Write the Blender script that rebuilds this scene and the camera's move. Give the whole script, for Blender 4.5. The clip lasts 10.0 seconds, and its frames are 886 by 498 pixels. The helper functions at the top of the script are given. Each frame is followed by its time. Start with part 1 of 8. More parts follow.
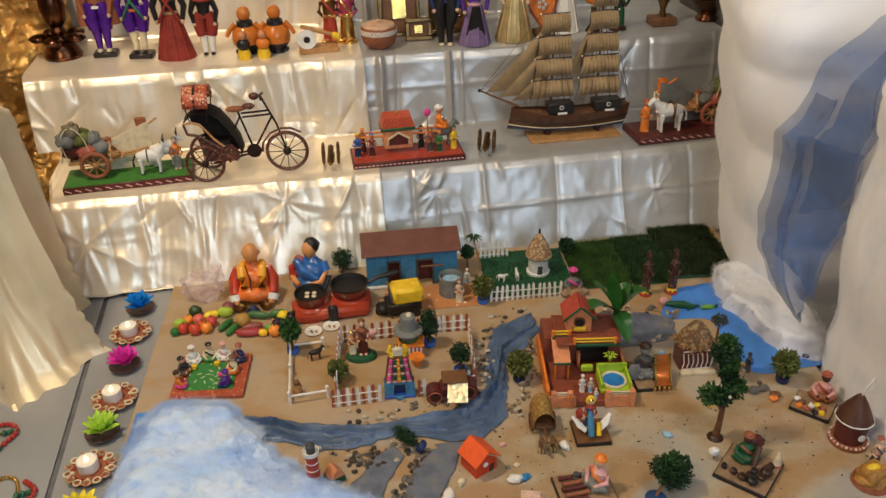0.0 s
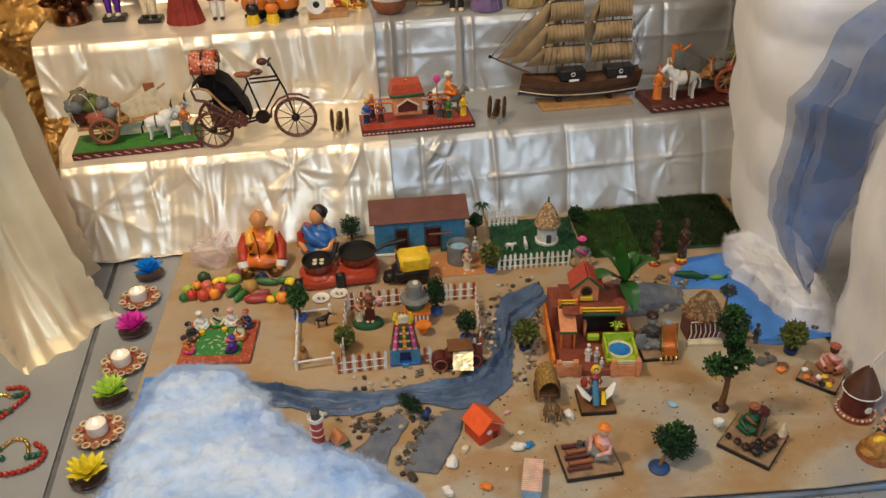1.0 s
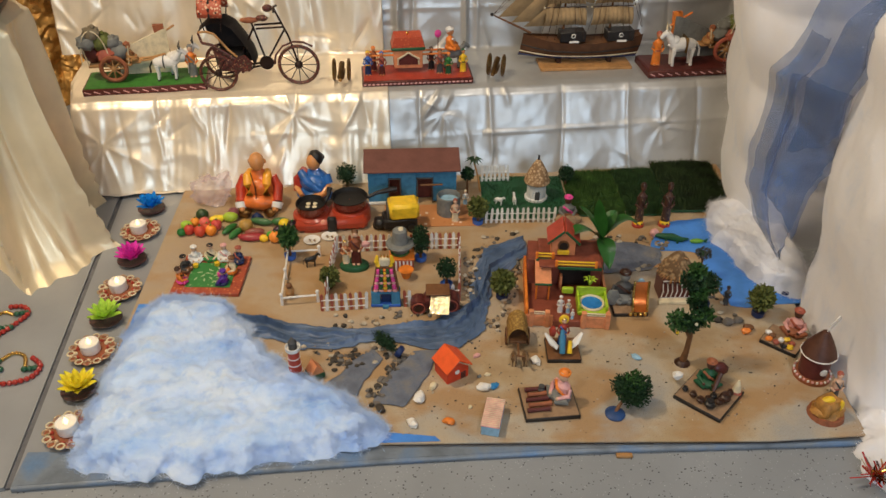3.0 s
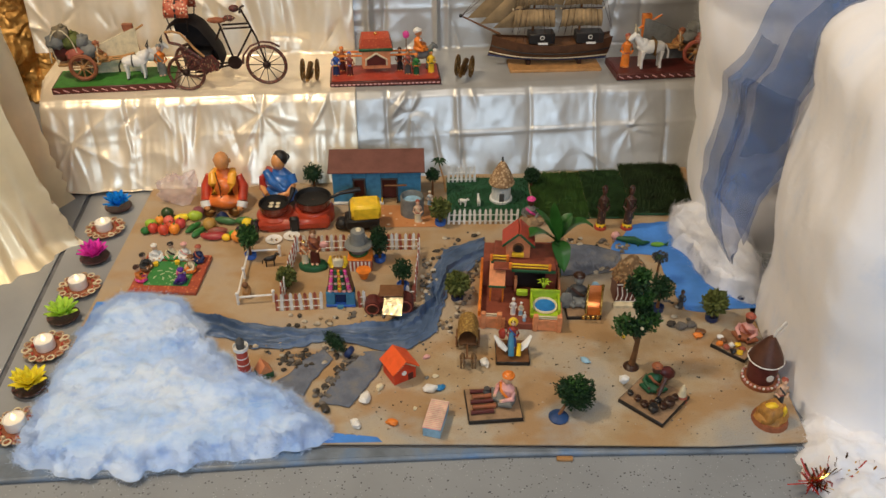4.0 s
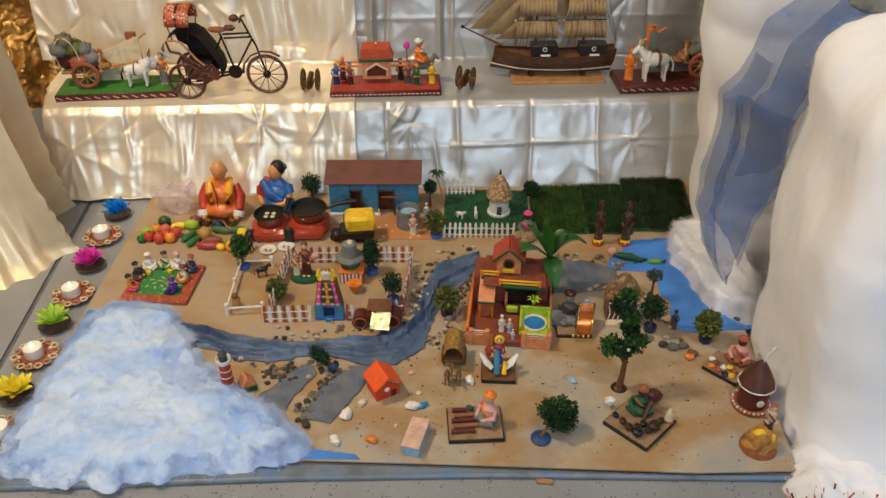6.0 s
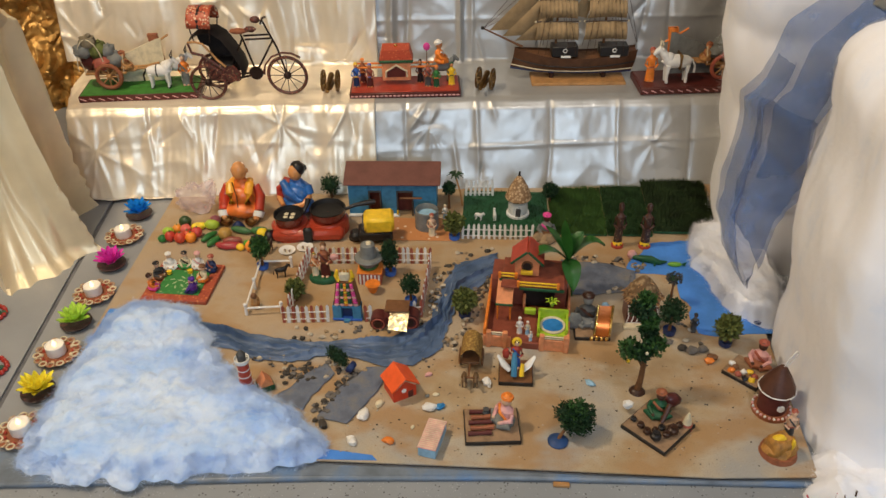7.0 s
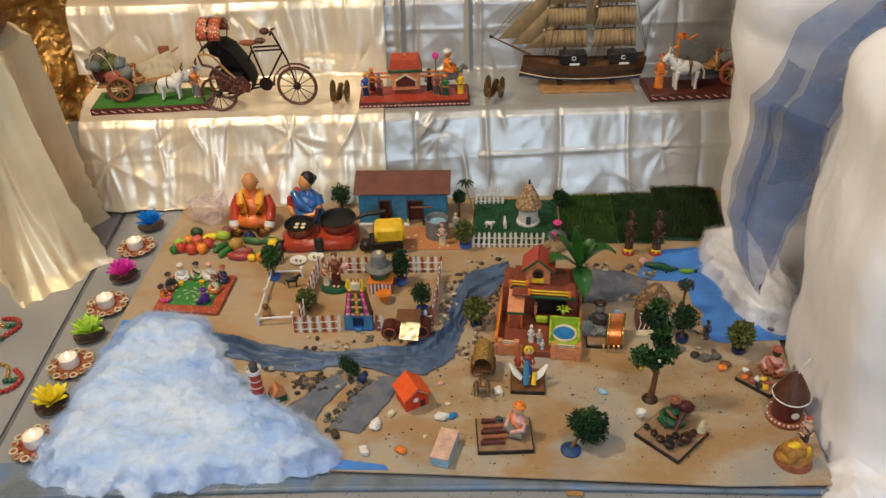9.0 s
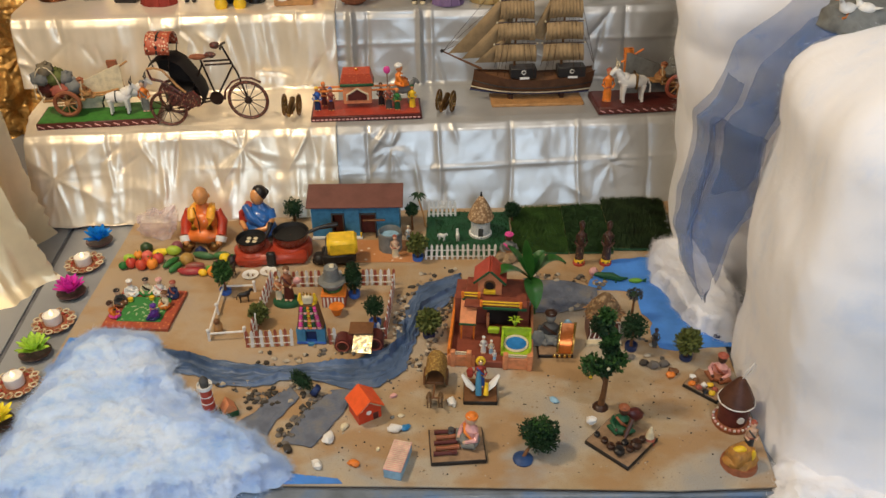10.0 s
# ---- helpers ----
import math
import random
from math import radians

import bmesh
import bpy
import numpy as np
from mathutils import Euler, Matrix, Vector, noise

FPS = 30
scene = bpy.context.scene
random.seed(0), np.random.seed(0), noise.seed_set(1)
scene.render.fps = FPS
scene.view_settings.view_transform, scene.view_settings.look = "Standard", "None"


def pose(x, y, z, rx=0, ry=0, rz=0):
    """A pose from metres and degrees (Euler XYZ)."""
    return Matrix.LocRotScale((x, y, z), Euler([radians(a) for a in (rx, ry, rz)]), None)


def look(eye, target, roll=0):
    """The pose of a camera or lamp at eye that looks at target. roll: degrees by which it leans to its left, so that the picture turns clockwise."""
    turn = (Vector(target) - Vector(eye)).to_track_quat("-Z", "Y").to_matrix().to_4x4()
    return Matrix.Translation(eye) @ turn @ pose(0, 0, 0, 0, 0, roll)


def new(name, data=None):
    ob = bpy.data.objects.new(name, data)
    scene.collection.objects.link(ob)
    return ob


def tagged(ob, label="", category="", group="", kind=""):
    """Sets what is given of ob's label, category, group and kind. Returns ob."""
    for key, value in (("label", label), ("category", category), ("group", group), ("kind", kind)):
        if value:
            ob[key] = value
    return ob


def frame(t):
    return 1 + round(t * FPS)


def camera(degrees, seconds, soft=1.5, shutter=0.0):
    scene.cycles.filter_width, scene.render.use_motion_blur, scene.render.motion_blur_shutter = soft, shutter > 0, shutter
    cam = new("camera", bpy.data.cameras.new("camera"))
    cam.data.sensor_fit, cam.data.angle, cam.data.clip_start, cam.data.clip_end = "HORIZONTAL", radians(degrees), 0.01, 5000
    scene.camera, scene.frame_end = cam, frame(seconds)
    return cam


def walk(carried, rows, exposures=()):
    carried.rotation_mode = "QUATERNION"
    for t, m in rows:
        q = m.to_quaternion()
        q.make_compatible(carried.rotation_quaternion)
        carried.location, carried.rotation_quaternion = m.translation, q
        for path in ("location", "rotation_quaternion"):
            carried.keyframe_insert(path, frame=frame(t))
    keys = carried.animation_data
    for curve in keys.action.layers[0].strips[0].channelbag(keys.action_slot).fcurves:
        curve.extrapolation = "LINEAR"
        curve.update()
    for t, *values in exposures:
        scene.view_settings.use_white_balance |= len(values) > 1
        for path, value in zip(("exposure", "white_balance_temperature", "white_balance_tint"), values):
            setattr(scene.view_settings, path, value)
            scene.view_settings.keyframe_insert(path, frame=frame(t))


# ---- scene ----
cam = camera(56.4, 10.0)
PATH = [
    (0, (-0.142, -1.049, 1.104), (0.0, 0.667, 0.086), -1.3),
    (0.5, (-0.126, -1.048, 1.099), (0.004, 0.645, 0.043), -1.6),
    (1, (-0.123, -1.045, 1.1), (-0.024, 0.634, 0.017), -1.6),
    (1.5, (-0.118, -1.06, 1.094), (-0.08, 0.618, 0.007), -1.6),
    (2, (-0.096, -1.087, 1.097), (-0.046, 0.579, -0.007), -0.2),
    (2.5, (-0.078, -1.113, 1.097), (-0.038, 0.541, -0.027), 0.2),
    (3, (-0.042, -1.123, 1.107), (-0.003, 0.511, -0.046), 0.4),
    (3.2, (-0.015, -1.125, 1.107), (0.024, 0.504, -0.053), 0.4),
    (4.5, (0.117, -1.123, 1.129), (0.096, 0.507, -0.031), 0.3),
    (5, (0.142, -1.112, 1.13), (0.095, 0.527, -0.015), 0.1),
    (6.5, (0.161, -1.094, 1.131), (0.086, 0.536, -0.026), -0.2),
    (7, (0.164, -1.094, 1.131), (0.055, 0.538, -0.021), -0.7),
    (7.5, (0.165, -1.089, 1.131), (0.044, 0.547, -0.013), -1.3),
    (8, (0.164, -1.09, 1.132), (0.033, 0.55, -0.005), -1.7),
    (8.5, (0.161, -1.09, 1.134), (0.023, 0.548, -0.004), -1.9),
    (9, (0.163, -1.093, 1.133), (0.029, 0.548, -0.003), -1.7),
    (9.5, (0.171, -1.099, 1.135), (0.083, 0.552, 0.01), -0.9),
    (10, (0.178, -1.102, 1.137), (0.143, 0.561, 0.026), -0.4),
]
walk(cam, [(t, look(eye, target, roll)) for t, eye, target, roll in PATH], [(0, 0.01), (3, 0.08), (10, 0.10)])

# ---- light ----
world = bpy.data.worlds.new("world")
scene.world = world
world.use_nodes = True
world.node_tree.nodes["Background"].inputs[0].default_value = (0.75, 0.85, 1.0, 1)
world.node_tree.nodes["Background"].inputs[1].default_value = 0.006


def area_lamp(name, eye, target, size, size_y, watts, colour):
    data = bpy.data.lights.new(name, "AREA")
    data.shape, data.size, data.size_y, data.energy, data.color = "RECTANGLE", size, size_y, watts, colour
    ob = new(name, data)
    ob.matrix_world = look(eye, target)
    return ob


area_lamp("unseen_ceiling_lamp_light", (-1.05, 0.15, 2.36), (-0.3, 0.35, 0), 0.24, 0.24, 40, (1.0, 0.80, 0.55))
# Unseen fill lamp, added to brighten the cotton hill.
area_lamp("unseen_ceiling_lamp_light", (0.75, -0.75, 2.36), (1.2, 0.3, 0.9), 0.26, 0.26, 19, (1.0, 0.93, 0.86))
# Unseen fill lamp, added to brighten the draped stand and left satin.
area_lamp("unseen_ceiling_lamp_light", (-1.25, -1.5, 2.36), (-0.9, 0.4, 0.2), 0.3, 0.3, 27, (1.0, 0.80, 0.55))
area_lamp("window_light", (0.6, -3.12, 1.45), (0.2, 0.6, 0.2), 1.5, 1.1, 33, (0.64, 0.81, 1.0))

# ---- materials ----
MATS = {}


def nodes_of(name):
    m = bpy.data.materials.new(name)
    m.use_nodes = True
    t = m.node_tree
    return m, t, t.nodes, t.links, t.nodes["Principled BSDF"]


def add_noise(t, coord, scale, detail=4.0, rough=0.55):
    n = t.nodes.new("ShaderNodeTexNoise")
    n.inputs["Scale"].default_value = scale
    n.inputs["Detail"].default_value = detail
    n.inputs["Roughness"].default_value = rough
    t.links.new(coord, n.inputs["Vector"])
    return n.outputs["Fac"]


def ramp(t, fac, stops):
    n = t.nodes.new("ShaderNodeValToRGB")
    e = n.color_ramp.elements
    while len(e) < len(stops):
        e.new(0.5)
    for i, (p, c) in enumerate(stops):
        e[i].position = p
        e[i].color = (*c, 1) if len(c) == 3 else c
    t.links.new(fac, n.inputs["Fac"])
    return n.outputs["Color"]


def mix(t, fac, a, b, mode="MIX"):
    n = t.nodes.new("ShaderNodeMix")
    n.data_type, n.blend_type = "RGBA", mode
    for socket, value in ((n.inputs[0], fac), (n.inputs[6], a), (n.inputs[7], b)):
        if isinstance(value, (int, float)):
            socket.default_value = value
        elif isinstance(value, tuple):
            socket.default_value = (*value, 1)
        else:
            t.links.new(value, socket)
    return n.outputs[2]


def bump(t, height, strength, dist, bsdf):
    n = t.nodes.new("ShaderNodeBump")
    n.inputs["Strength"].default_value, n.inputs["Distance"].default_value = strength, dist
    t.links.new(height, n.inputs["Height"])
    t.links.new(n.outputs["Normal"], bsdf.inputs["Normal"])


def shade(c, k):
    return tuple(min(1.0, max(0.0, v * k)) for v in c)


def paint(name, rgb, rough=0.45, var=0.25, scale=60.0, relief=0.15, metal=0.0, coat=0.0, other=None):
    """A painted or plain surface with grain at two scales and handling wear."""
    if name in MATS:
        return MATS[name]
    m, t, n, l, b = nodes_of(name)
    co = n.new("ShaderNodeTexCoord").outputs["Object"]
    big, fine = add_noise(t, co, scale, 3), add_noise(t, co, scale * 7, 5, 0.7)
    col = ramp(t, big, [(0.3, shade(rgb, 1 - var)), (0.5, rgb), (0.72, other or shade(rgb, 1 + var * 0.7))])
    col = mix(t, ramp(t, fine, [(0.35, (0, 0, 0)), (0.75, (var, var, var))]), col, shade(rgb, 0.55))
    l.new(col, b.inputs["Base Color"])
    r = n.new("ShaderNodeMapRange")
    r.inputs["To Min"].default_value, r.inputs["To Max"].default_value = max(0.03, rough - 0.12), min(1, rough + 0.15)
    l.new(fine, r.inputs["Value"])
    l.new(r.outputs["Result"], b.inputs["Roughness"])
    b.inputs["Metallic"].default_value = metal
    b.inputs["Coat Weight"].default_value = coat
    b.inputs["Specular IOR Level"].default_value = 0.36
    if relief:
        bump(t, fine, relief, 0.001, b)
    MATS[name] = m
    return m


def sand_paint():
    m, t, n, l, b = nodes_of("sand_paint")
    co = n.new("ShaderNodeTexCoord").outputs["Object"]
    stroke = n.new("ShaderNodeMapping")
    stroke.inputs["Scale"].default_value = (0.75, 1.25, 1)
    l.new(co, stroke.inputs["Vector"])
    big, mid, fine = add_noise(t, co, 4.5, 4, 0.6), add_noise(t, stroke.outputs[0], 7.5, 4, 0.5), add_noise(t, co, 420, 4, 0.8)
    col = ramp(t, big, [(0.30, (0.29, 0.18, 0.085)), (0.42, (0.40, 0.29, 0.165)), (0.52, (0.44, 0.365, 0.265)), (0.66, (0.35, 0.335, 0.305))])
    col = mix(t, ramp(t, mid, [(0.48, (0, 0, 0)), (0.60, (0.85, 0.85, 0.85))]), col, (0.37, 0.215, 0.09))
    place = n.new("ShaderNodeVectorMath")
    place.operation = "DOT_PRODUCT"
    place.inputs[1].default_value = (-0.8, 2.0, 0)
    l.new(co, place.inputs[0])
    drift = n.new("ShaderNodeMath")
    drift.operation = "ADD"
    l.new(place.outputs["Value"], drift.inputs[0])
    l.new(mid, drift.inputs[1])
    col = mix(t, ramp(t, drift.outputs[0], [(0.5, (0, 0, 0)), (1.05, (0.36, 0.36, 0.36))]), col, (0.42, 0.25, 0.11))
    col = mix(t, ramp(t, fine, [(0.30, (0.8, 0.8, 0.8)), (0.46, (0, 0, 0))]), col, (0.15, 0.11, 0.075))
    l.new(col, b.inputs["Base Color"])
    b.inputs["Roughness"].default_value = 0.75
    bump(t, fine, 0.5, 0.0012, b)
    return m


def floor_paint(name, speck, tone):
    m, t, n, l, b = nodes_of(name)
    co = n.new("ShaderNodeTexCoord").outputs["Object"]
    big, fine = add_noise(t, co, 3, 5, 0.6), add_noise(t, co, 300, 3, 0.7)
    col = ramp(t, big, [(0.3, shade(tone, 0.85)), (0.7, shade(tone, 1.12))])
    if speck:
        for sc, c, cut in ((150, (0.05, 0.05, 0.06), 0.2), (190, (0.40, 0.42, 0.45), 0.15)):
            v = n.new("ShaderNodeTexVoronoi")
            v.inputs["Scale"].default_value = sc
            v.inputs["Randomness"].default_value = 1.0
            l.new(co, v.inputs["Vector"])
            sel = add_noise(t, co, sc * 0.37, 1)
            a = ramp(t, v.outputs["Distance"], [(cut, (1, 1, 1)), (cut + 0.06, (0, 0, 0))])
            s = ramp(t, sel, [(0.52, (0, 0, 0)), (0.56, (1, 1, 1))])
            col = mix(t, mix(t, 1.0, a, s, "MULTIPLY"), col, c)
    l.new(col, b.inputs["Base Color"])
    l.new(ramp(t, fine, [(0.2, (0.32, 0.32, 0.32)), (0.8, (0.55, 0.55, 0.55))]), b.inputs["Roughness"])
    bump(t, fine, 0.12, 0.001, b)
    return m


def satin_cloth(name, rgb, metal=0.45, rough=0.30):
    m, t, n, l, b = nodes_of(name)
    co = n.new("ShaderNodeTexCoord").outputs["Object"]
    big, fine = add_noise(t, co, 7, 4, 0.6), add_noise(t, co, 900, 2)
    l.new(ramp(t, big, [(0.3, shade(rgb, 0.88)), (0.7, shade(rgb, 1.08))]), b.inputs["Base Color"])
    l.new(ramp(t, add_noise(t, co, 25, 4), [(0.3, (rough,) * 3), (0.75, (rough + 0.13,) * 3)]), b.inputs["Roughness"])
    b.inputs["Metallic"].default_value = metal
    b.inputs["Sheen Weight"].default_value = 0.25
    b.inputs["Sheen Roughness"].default_value = 0.4
    bump(t, fine, 0.08, 0.0006, b)
    return m


def cotton_wool(name, blue):
    m, t, n, l, b = nodes_of(name)
    co = n.new("ShaderNodeTexCoord").outputs["Object"]
    warp = n.new("ShaderNodeMapping")
    warp.inputs["Scale"].default_value = (0.7, 1.5, 1)
    l.new(co, warp.inputs["Vector"])
    big, mid, fine = add_noise(t, warp.outputs[0], 8, 5, 0.65), add_noise(t, co, 38, 6, 0.7), add_noise(t, co, 260, 5, 0.8)
    if blue:
        col = ramp(t, big, [(0.27, (0.16, 0.36, 0.86)), (0.36, (0.40, 0.58, 0.90)), (0.48, (0.55, 0.70, 0.96)), (0.70, (0.72, 0.82, 0.98))])
        col = mix(t, ramp(t, mid, [(0.33, (0.6, 0.6, 0.6)), (0.5, (0, 0, 0))]), col, (0.30, 0.52, 0.90))
    else:
        col = ramp(t, big, [(0.3, (0.74, 0.79, 0.90)), (0.45, (0.84, 0.85, 0.90)), (0.7, (0.88, 0.87, 0.89))])
    l.new(col, b.inputs["Base Color"])
    b.inputs["Roughness"].default_value = 0.95
    b.inputs["Sheen Weight"].default_value = 0.5
    b.inputs["Specular IOR Level"].default_value = 0.15
    b.inputs["Subsurface Weight"].default_value = 0.2
    b.inputs["Subsurface Radius"].default_value = (0.02, 0.02, 0.02)
    b.inputs["Subsurface Scale"].default_value = 1.0
    bump(t, mix(t, 0.35, mid, fine), 0.16 if blue else 0.18, 0.004 if blue else 0.003, b)
    return m


def sheer_cloth(name, rgb, cover, rough=0.6):
    """Thin see-through fabric: part opaque weave, part gap."""
    m, t, n, l, b = nodes_of(name)
    co = n.new("ShaderNodeTexCoord").outputs["Object"]
    big, fine = add_noise(t, co, 9, 3), add_noise(t, co, 700, 2)
    l.new(ramp(t, big, [(0.32, shade(rgb, 0.75)), (0.55, rgb), (0.72, shade(rgb, 1.4))]), b.inputs["Base Color"])
    b.inputs["Roughness"].default_value = rough
    b.inputs["Sheen Weight"].default_value = 0.3
    l.new(ramp(t, mix(t, 0.35, big, fine), [(0.3, (cover - 0.15,) * 3), (0.7, (min(1, cover + 0.12),) * 3)]), b.inputs["Alpha"])
    return m


def thatch_mat(name, a, bcol, scale=70):
    m, t, n, l, b = nodes_of(name)
    co = n.new("ShaderNodeTexCoord").outputs["Object"]
    v = n.new("ShaderNodeTexVoronoi")
    v.inputs["Scale"].default_value = scale
    l.new(co, v.inputs["Vector"])
    l.new(mix(t, ramp(t, v.outputs["Distance"], [(0.2, (0, 0, 0)), (0.6, (1, 1, 1))]), a, bcol), b.inputs["Base Color"])
    b.inputs["Roughness"].default_value = 0.8
    bump(t, v.outputs["Distance"], 0.8, 0.002, b)
    return m


def spotted(name, base, spots, scale, cut=0.35, rough=0.5, metal=0.0):
    """A base colour with small hand-painted dabs in one or more colours."""
    m, t, n, l, b = nodes_of(name)
    co = n.new("ShaderNodeTexCoord").outputs["Object"]
    v = n.new("ShaderNodeTexVoronoi")
    v.inputs["Scale"].default_value = scale
    l.new(co, v.inputs["Vector"])
    pick = n.new("ShaderNodeSeparateColor")
    l.new(v.outputs["Color"], pick.inputs[0])
    r = n.new("ShaderNodeValToRGB")
    r.color_ramp.interpolation = "CONSTANT"
    e = r.color_ramp.elements
    while len(e) < len(spots):
        e.new(0.5)
    for i, c in enumerate(spots):
        e[i].position, e[i].color = i / len(spots), (*c, 1)
    l.new(pick.outputs[0], r.inputs["Fac"])
    l.new(mix(t, ramp(t, v.outputs["Distance"], [(cut, (1, 1, 1)), (cut + 0.12, (0, 0, 0))]), base, r.outputs["Color"]), b.inputs["Base Color"])
    b.inputs["Roughness"].default_value = rough
    b.inputs["Metallic"].default_value = metal
    bump(t, v.outputs["Distance"], 0.3, 0.001, b)
    return m


SAND, CONCRETE, SPECKLED = sand_paint(), floor_paint("slab_paint", False, (0.265, 0.275, 0.29)), floor_paint("floor_paint", True, (0.255, 0.27, 0.285))
# White right-hand satin is greyed in its colour to look less lit.
SATIN_L, SATIN_R = satin_cloth("cream_satin", (0.90, 0.80, 0.64)), satin_cloth("white_satin_dimmed", (0.51, 0.51, 0.50))
CREAM = satin_cloth("cream_drape_satin", (0.86, 0.72, 0.48), 0.35, 0.32)
COTTON, BLUE_COTTON = cotton_wool("white_cotton", False), cotton_wool("dyed_cotton", True)
TULLE = sheer_cloth("blue_tulle", (0.04, 0.105, 0.28), 0.54)
BAG = sheer_cloth("pink_film", (0.85, 0.68, 0.67), 0.34, 0.22)
RIVER = paint("river_cloth", (0.085, 0.135, 0.24), 0.40, 0.45, 14, 0.3, other=(0.16, 0.22, 0.34))
DUSTY = paint("dusty_river_cloth", (0.135, 0.155, 0.205), 0.7, 0.3, 30, 0.3, other=(0.20, 0.19, 0.18))
LAKE = paint("lake_paint", (0.07, 0.25, 0.72), 0.45, 0.2, 12, 0.2)
WHITE = paint("white_paint", (0.78, 0.76, 0.72), 0.45, 0.12)
# Unseen walls and ceiling, darkened to cut light bounced onto the display.
WALL = paint("unseen_wall_dimmed", (0.19, 0.165, 0.14), 0.8, 0.06, 4)
CEIL = paint("unseen_ceiling_dimmed", (0.34, 0.33, 0.31), 0.8, 0.05, 4)
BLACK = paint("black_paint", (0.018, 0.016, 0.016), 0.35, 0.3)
RED = paint("red_paint", (0.42, 0.055, 0.03), 0.4)
MAROON = paint("maroon_paint", (0.10, 0.022, 0.018), 0.35)
BRICKRED = paint("brick_red_paint", (0.36, 0.09, 0.055), 0.5)
ORANGE = paint("orange_paint", (0.78, 0.22, 0.03), 0.4)
PEACH = paint("peach_paint", (0.70, 0.27, 0.12), 0.5)
YELLOW = paint("yellow_paint", (0.85, 0.55, 0.03), 0.35)
GREEN = paint("green_paint", (0.04, 0.22, 0.05), 0.5)
DKGREEN = paint("dark_green_paint", (0.015, 0.085, 0.035), 0.5)
LIME = paint("lime_paint", (0.38, 0.55, 0.03), 0.45)
BLUE = paint("blue_paint", (0.04, 0.13, 0.48), 0.35)
HOUSEBLUE = paint("house_blue_paint", (0.055, 0.22, 0.38), 0.55)
NAVY = paint("navy_paint", (0.015, 0.03, 0.10), 0.4)
SKY = paint("pale_blue_paint", (0.30, 0.50, 0.66), 0.5)
PINK = paint("pink_paint", (0.74, 0.07, 0.32), 0.4)
ROSE = paint("rose_paint", (0.72, 0.38, 0.36), 0.5)
PURPLE = paint("purple_paint", (0.10, 0.03, 0.28), 0.3)
SKIN = paint("clay_skin", (0.55, 0.22, 0.09), 0.4)
PALESKIN = paint("pale_clay", (0.66, 0.42, 0.28), 0.5)
DARKSKIN = paint("dark_clay", (0.075, 0.032, 0.02), 0.45)
GREY = paint("stone_grey", (0.185, 0.19, 0.18), 0.7, 0.3)
DKGREY = paint("dark_grey", (0.07, 0.07, 0.07), 0.6, 0.3)
BROWN = paint("brown_wood", (0.17, 0.075, 0.03), 0.5, 0.35)
DKBROWN = paint("dark_brown_wood", (0.045, 0.018, 0.01), 0.35, 0.35)
TAN = paint("tan_wood", (0.46, 0.24, 0.09), 0.5, 0.3)
ROOF = paint("roof_board", (0.17, 0.07, 0.055), 0.55, 0.2, 20)
GOLD = paint("gold_leaf", (0.85, 0.56, 0.16), 0.22, 0.25, 60, 0.3, 1.0)
BRASS = paint("aged_brass", (0.25, 0.15, 0.06), 0.35, 0.4, 60, 0.3, 1.0)
COPPER = paint("dark_copper", (0.11, 0.045, 0.024), 0.25, 0.4, 50, 0.2, 1.0)
SAIL = paint("sail_canvas", (0.33, 0.225, 0.115), 0.8, 0.25, 30, 0.4)
LEAF = paint("foliage_green", (0.035, 0.10, 0.022), 0.6, 0.5, 90, 0.2, other=(0.07, 0.17, 0.03))
DKLEAF_AND_SHADE = paint("dark_leaf_and_core_shade", (0.013, 0.045, 0.014), 0.6, 0.5, 90)
OLIVE = paint("olive_foliage", (0.13, 0.15, 0.035), 0.65, 0.5, 90)
PLANTLEAF = paint("glossy_leaf", (0.026, 0.11, 0.020), 0.32, 0.4, 25, 0.1)
GRASS = paint("turf_green", (0.038, 0.082, 0.022), 0.8, 0.5, 40)
CREAMPAINT = paint("cream_paint", (0.72, 0.62, 0.42), 0.5)
WAX = paint("candle_plastic", (0.82, 0.78, 0.72), 0.4, 0.06)
TERRA = paint("terracotta", (0.30, 0.10, 0.045), 0.6, 0.3)
FOIL = paint("gold_crinkle_cloth", (0.62, 0.36, 0.11), 0.42, 0.5, 18, 0.5, 0.5)
PEBBLE = [paint("pebble_%s" % n, c, 0.7, 0.3, 80) for n, c in (("grey", (0.16, 0.14, 0.12)), ("dark", (0.055, 0.045, 0.035)), ("tan", (0.34, 0.24, 0.14)), ("pale", (0.5, 0.43, 0.33)))]


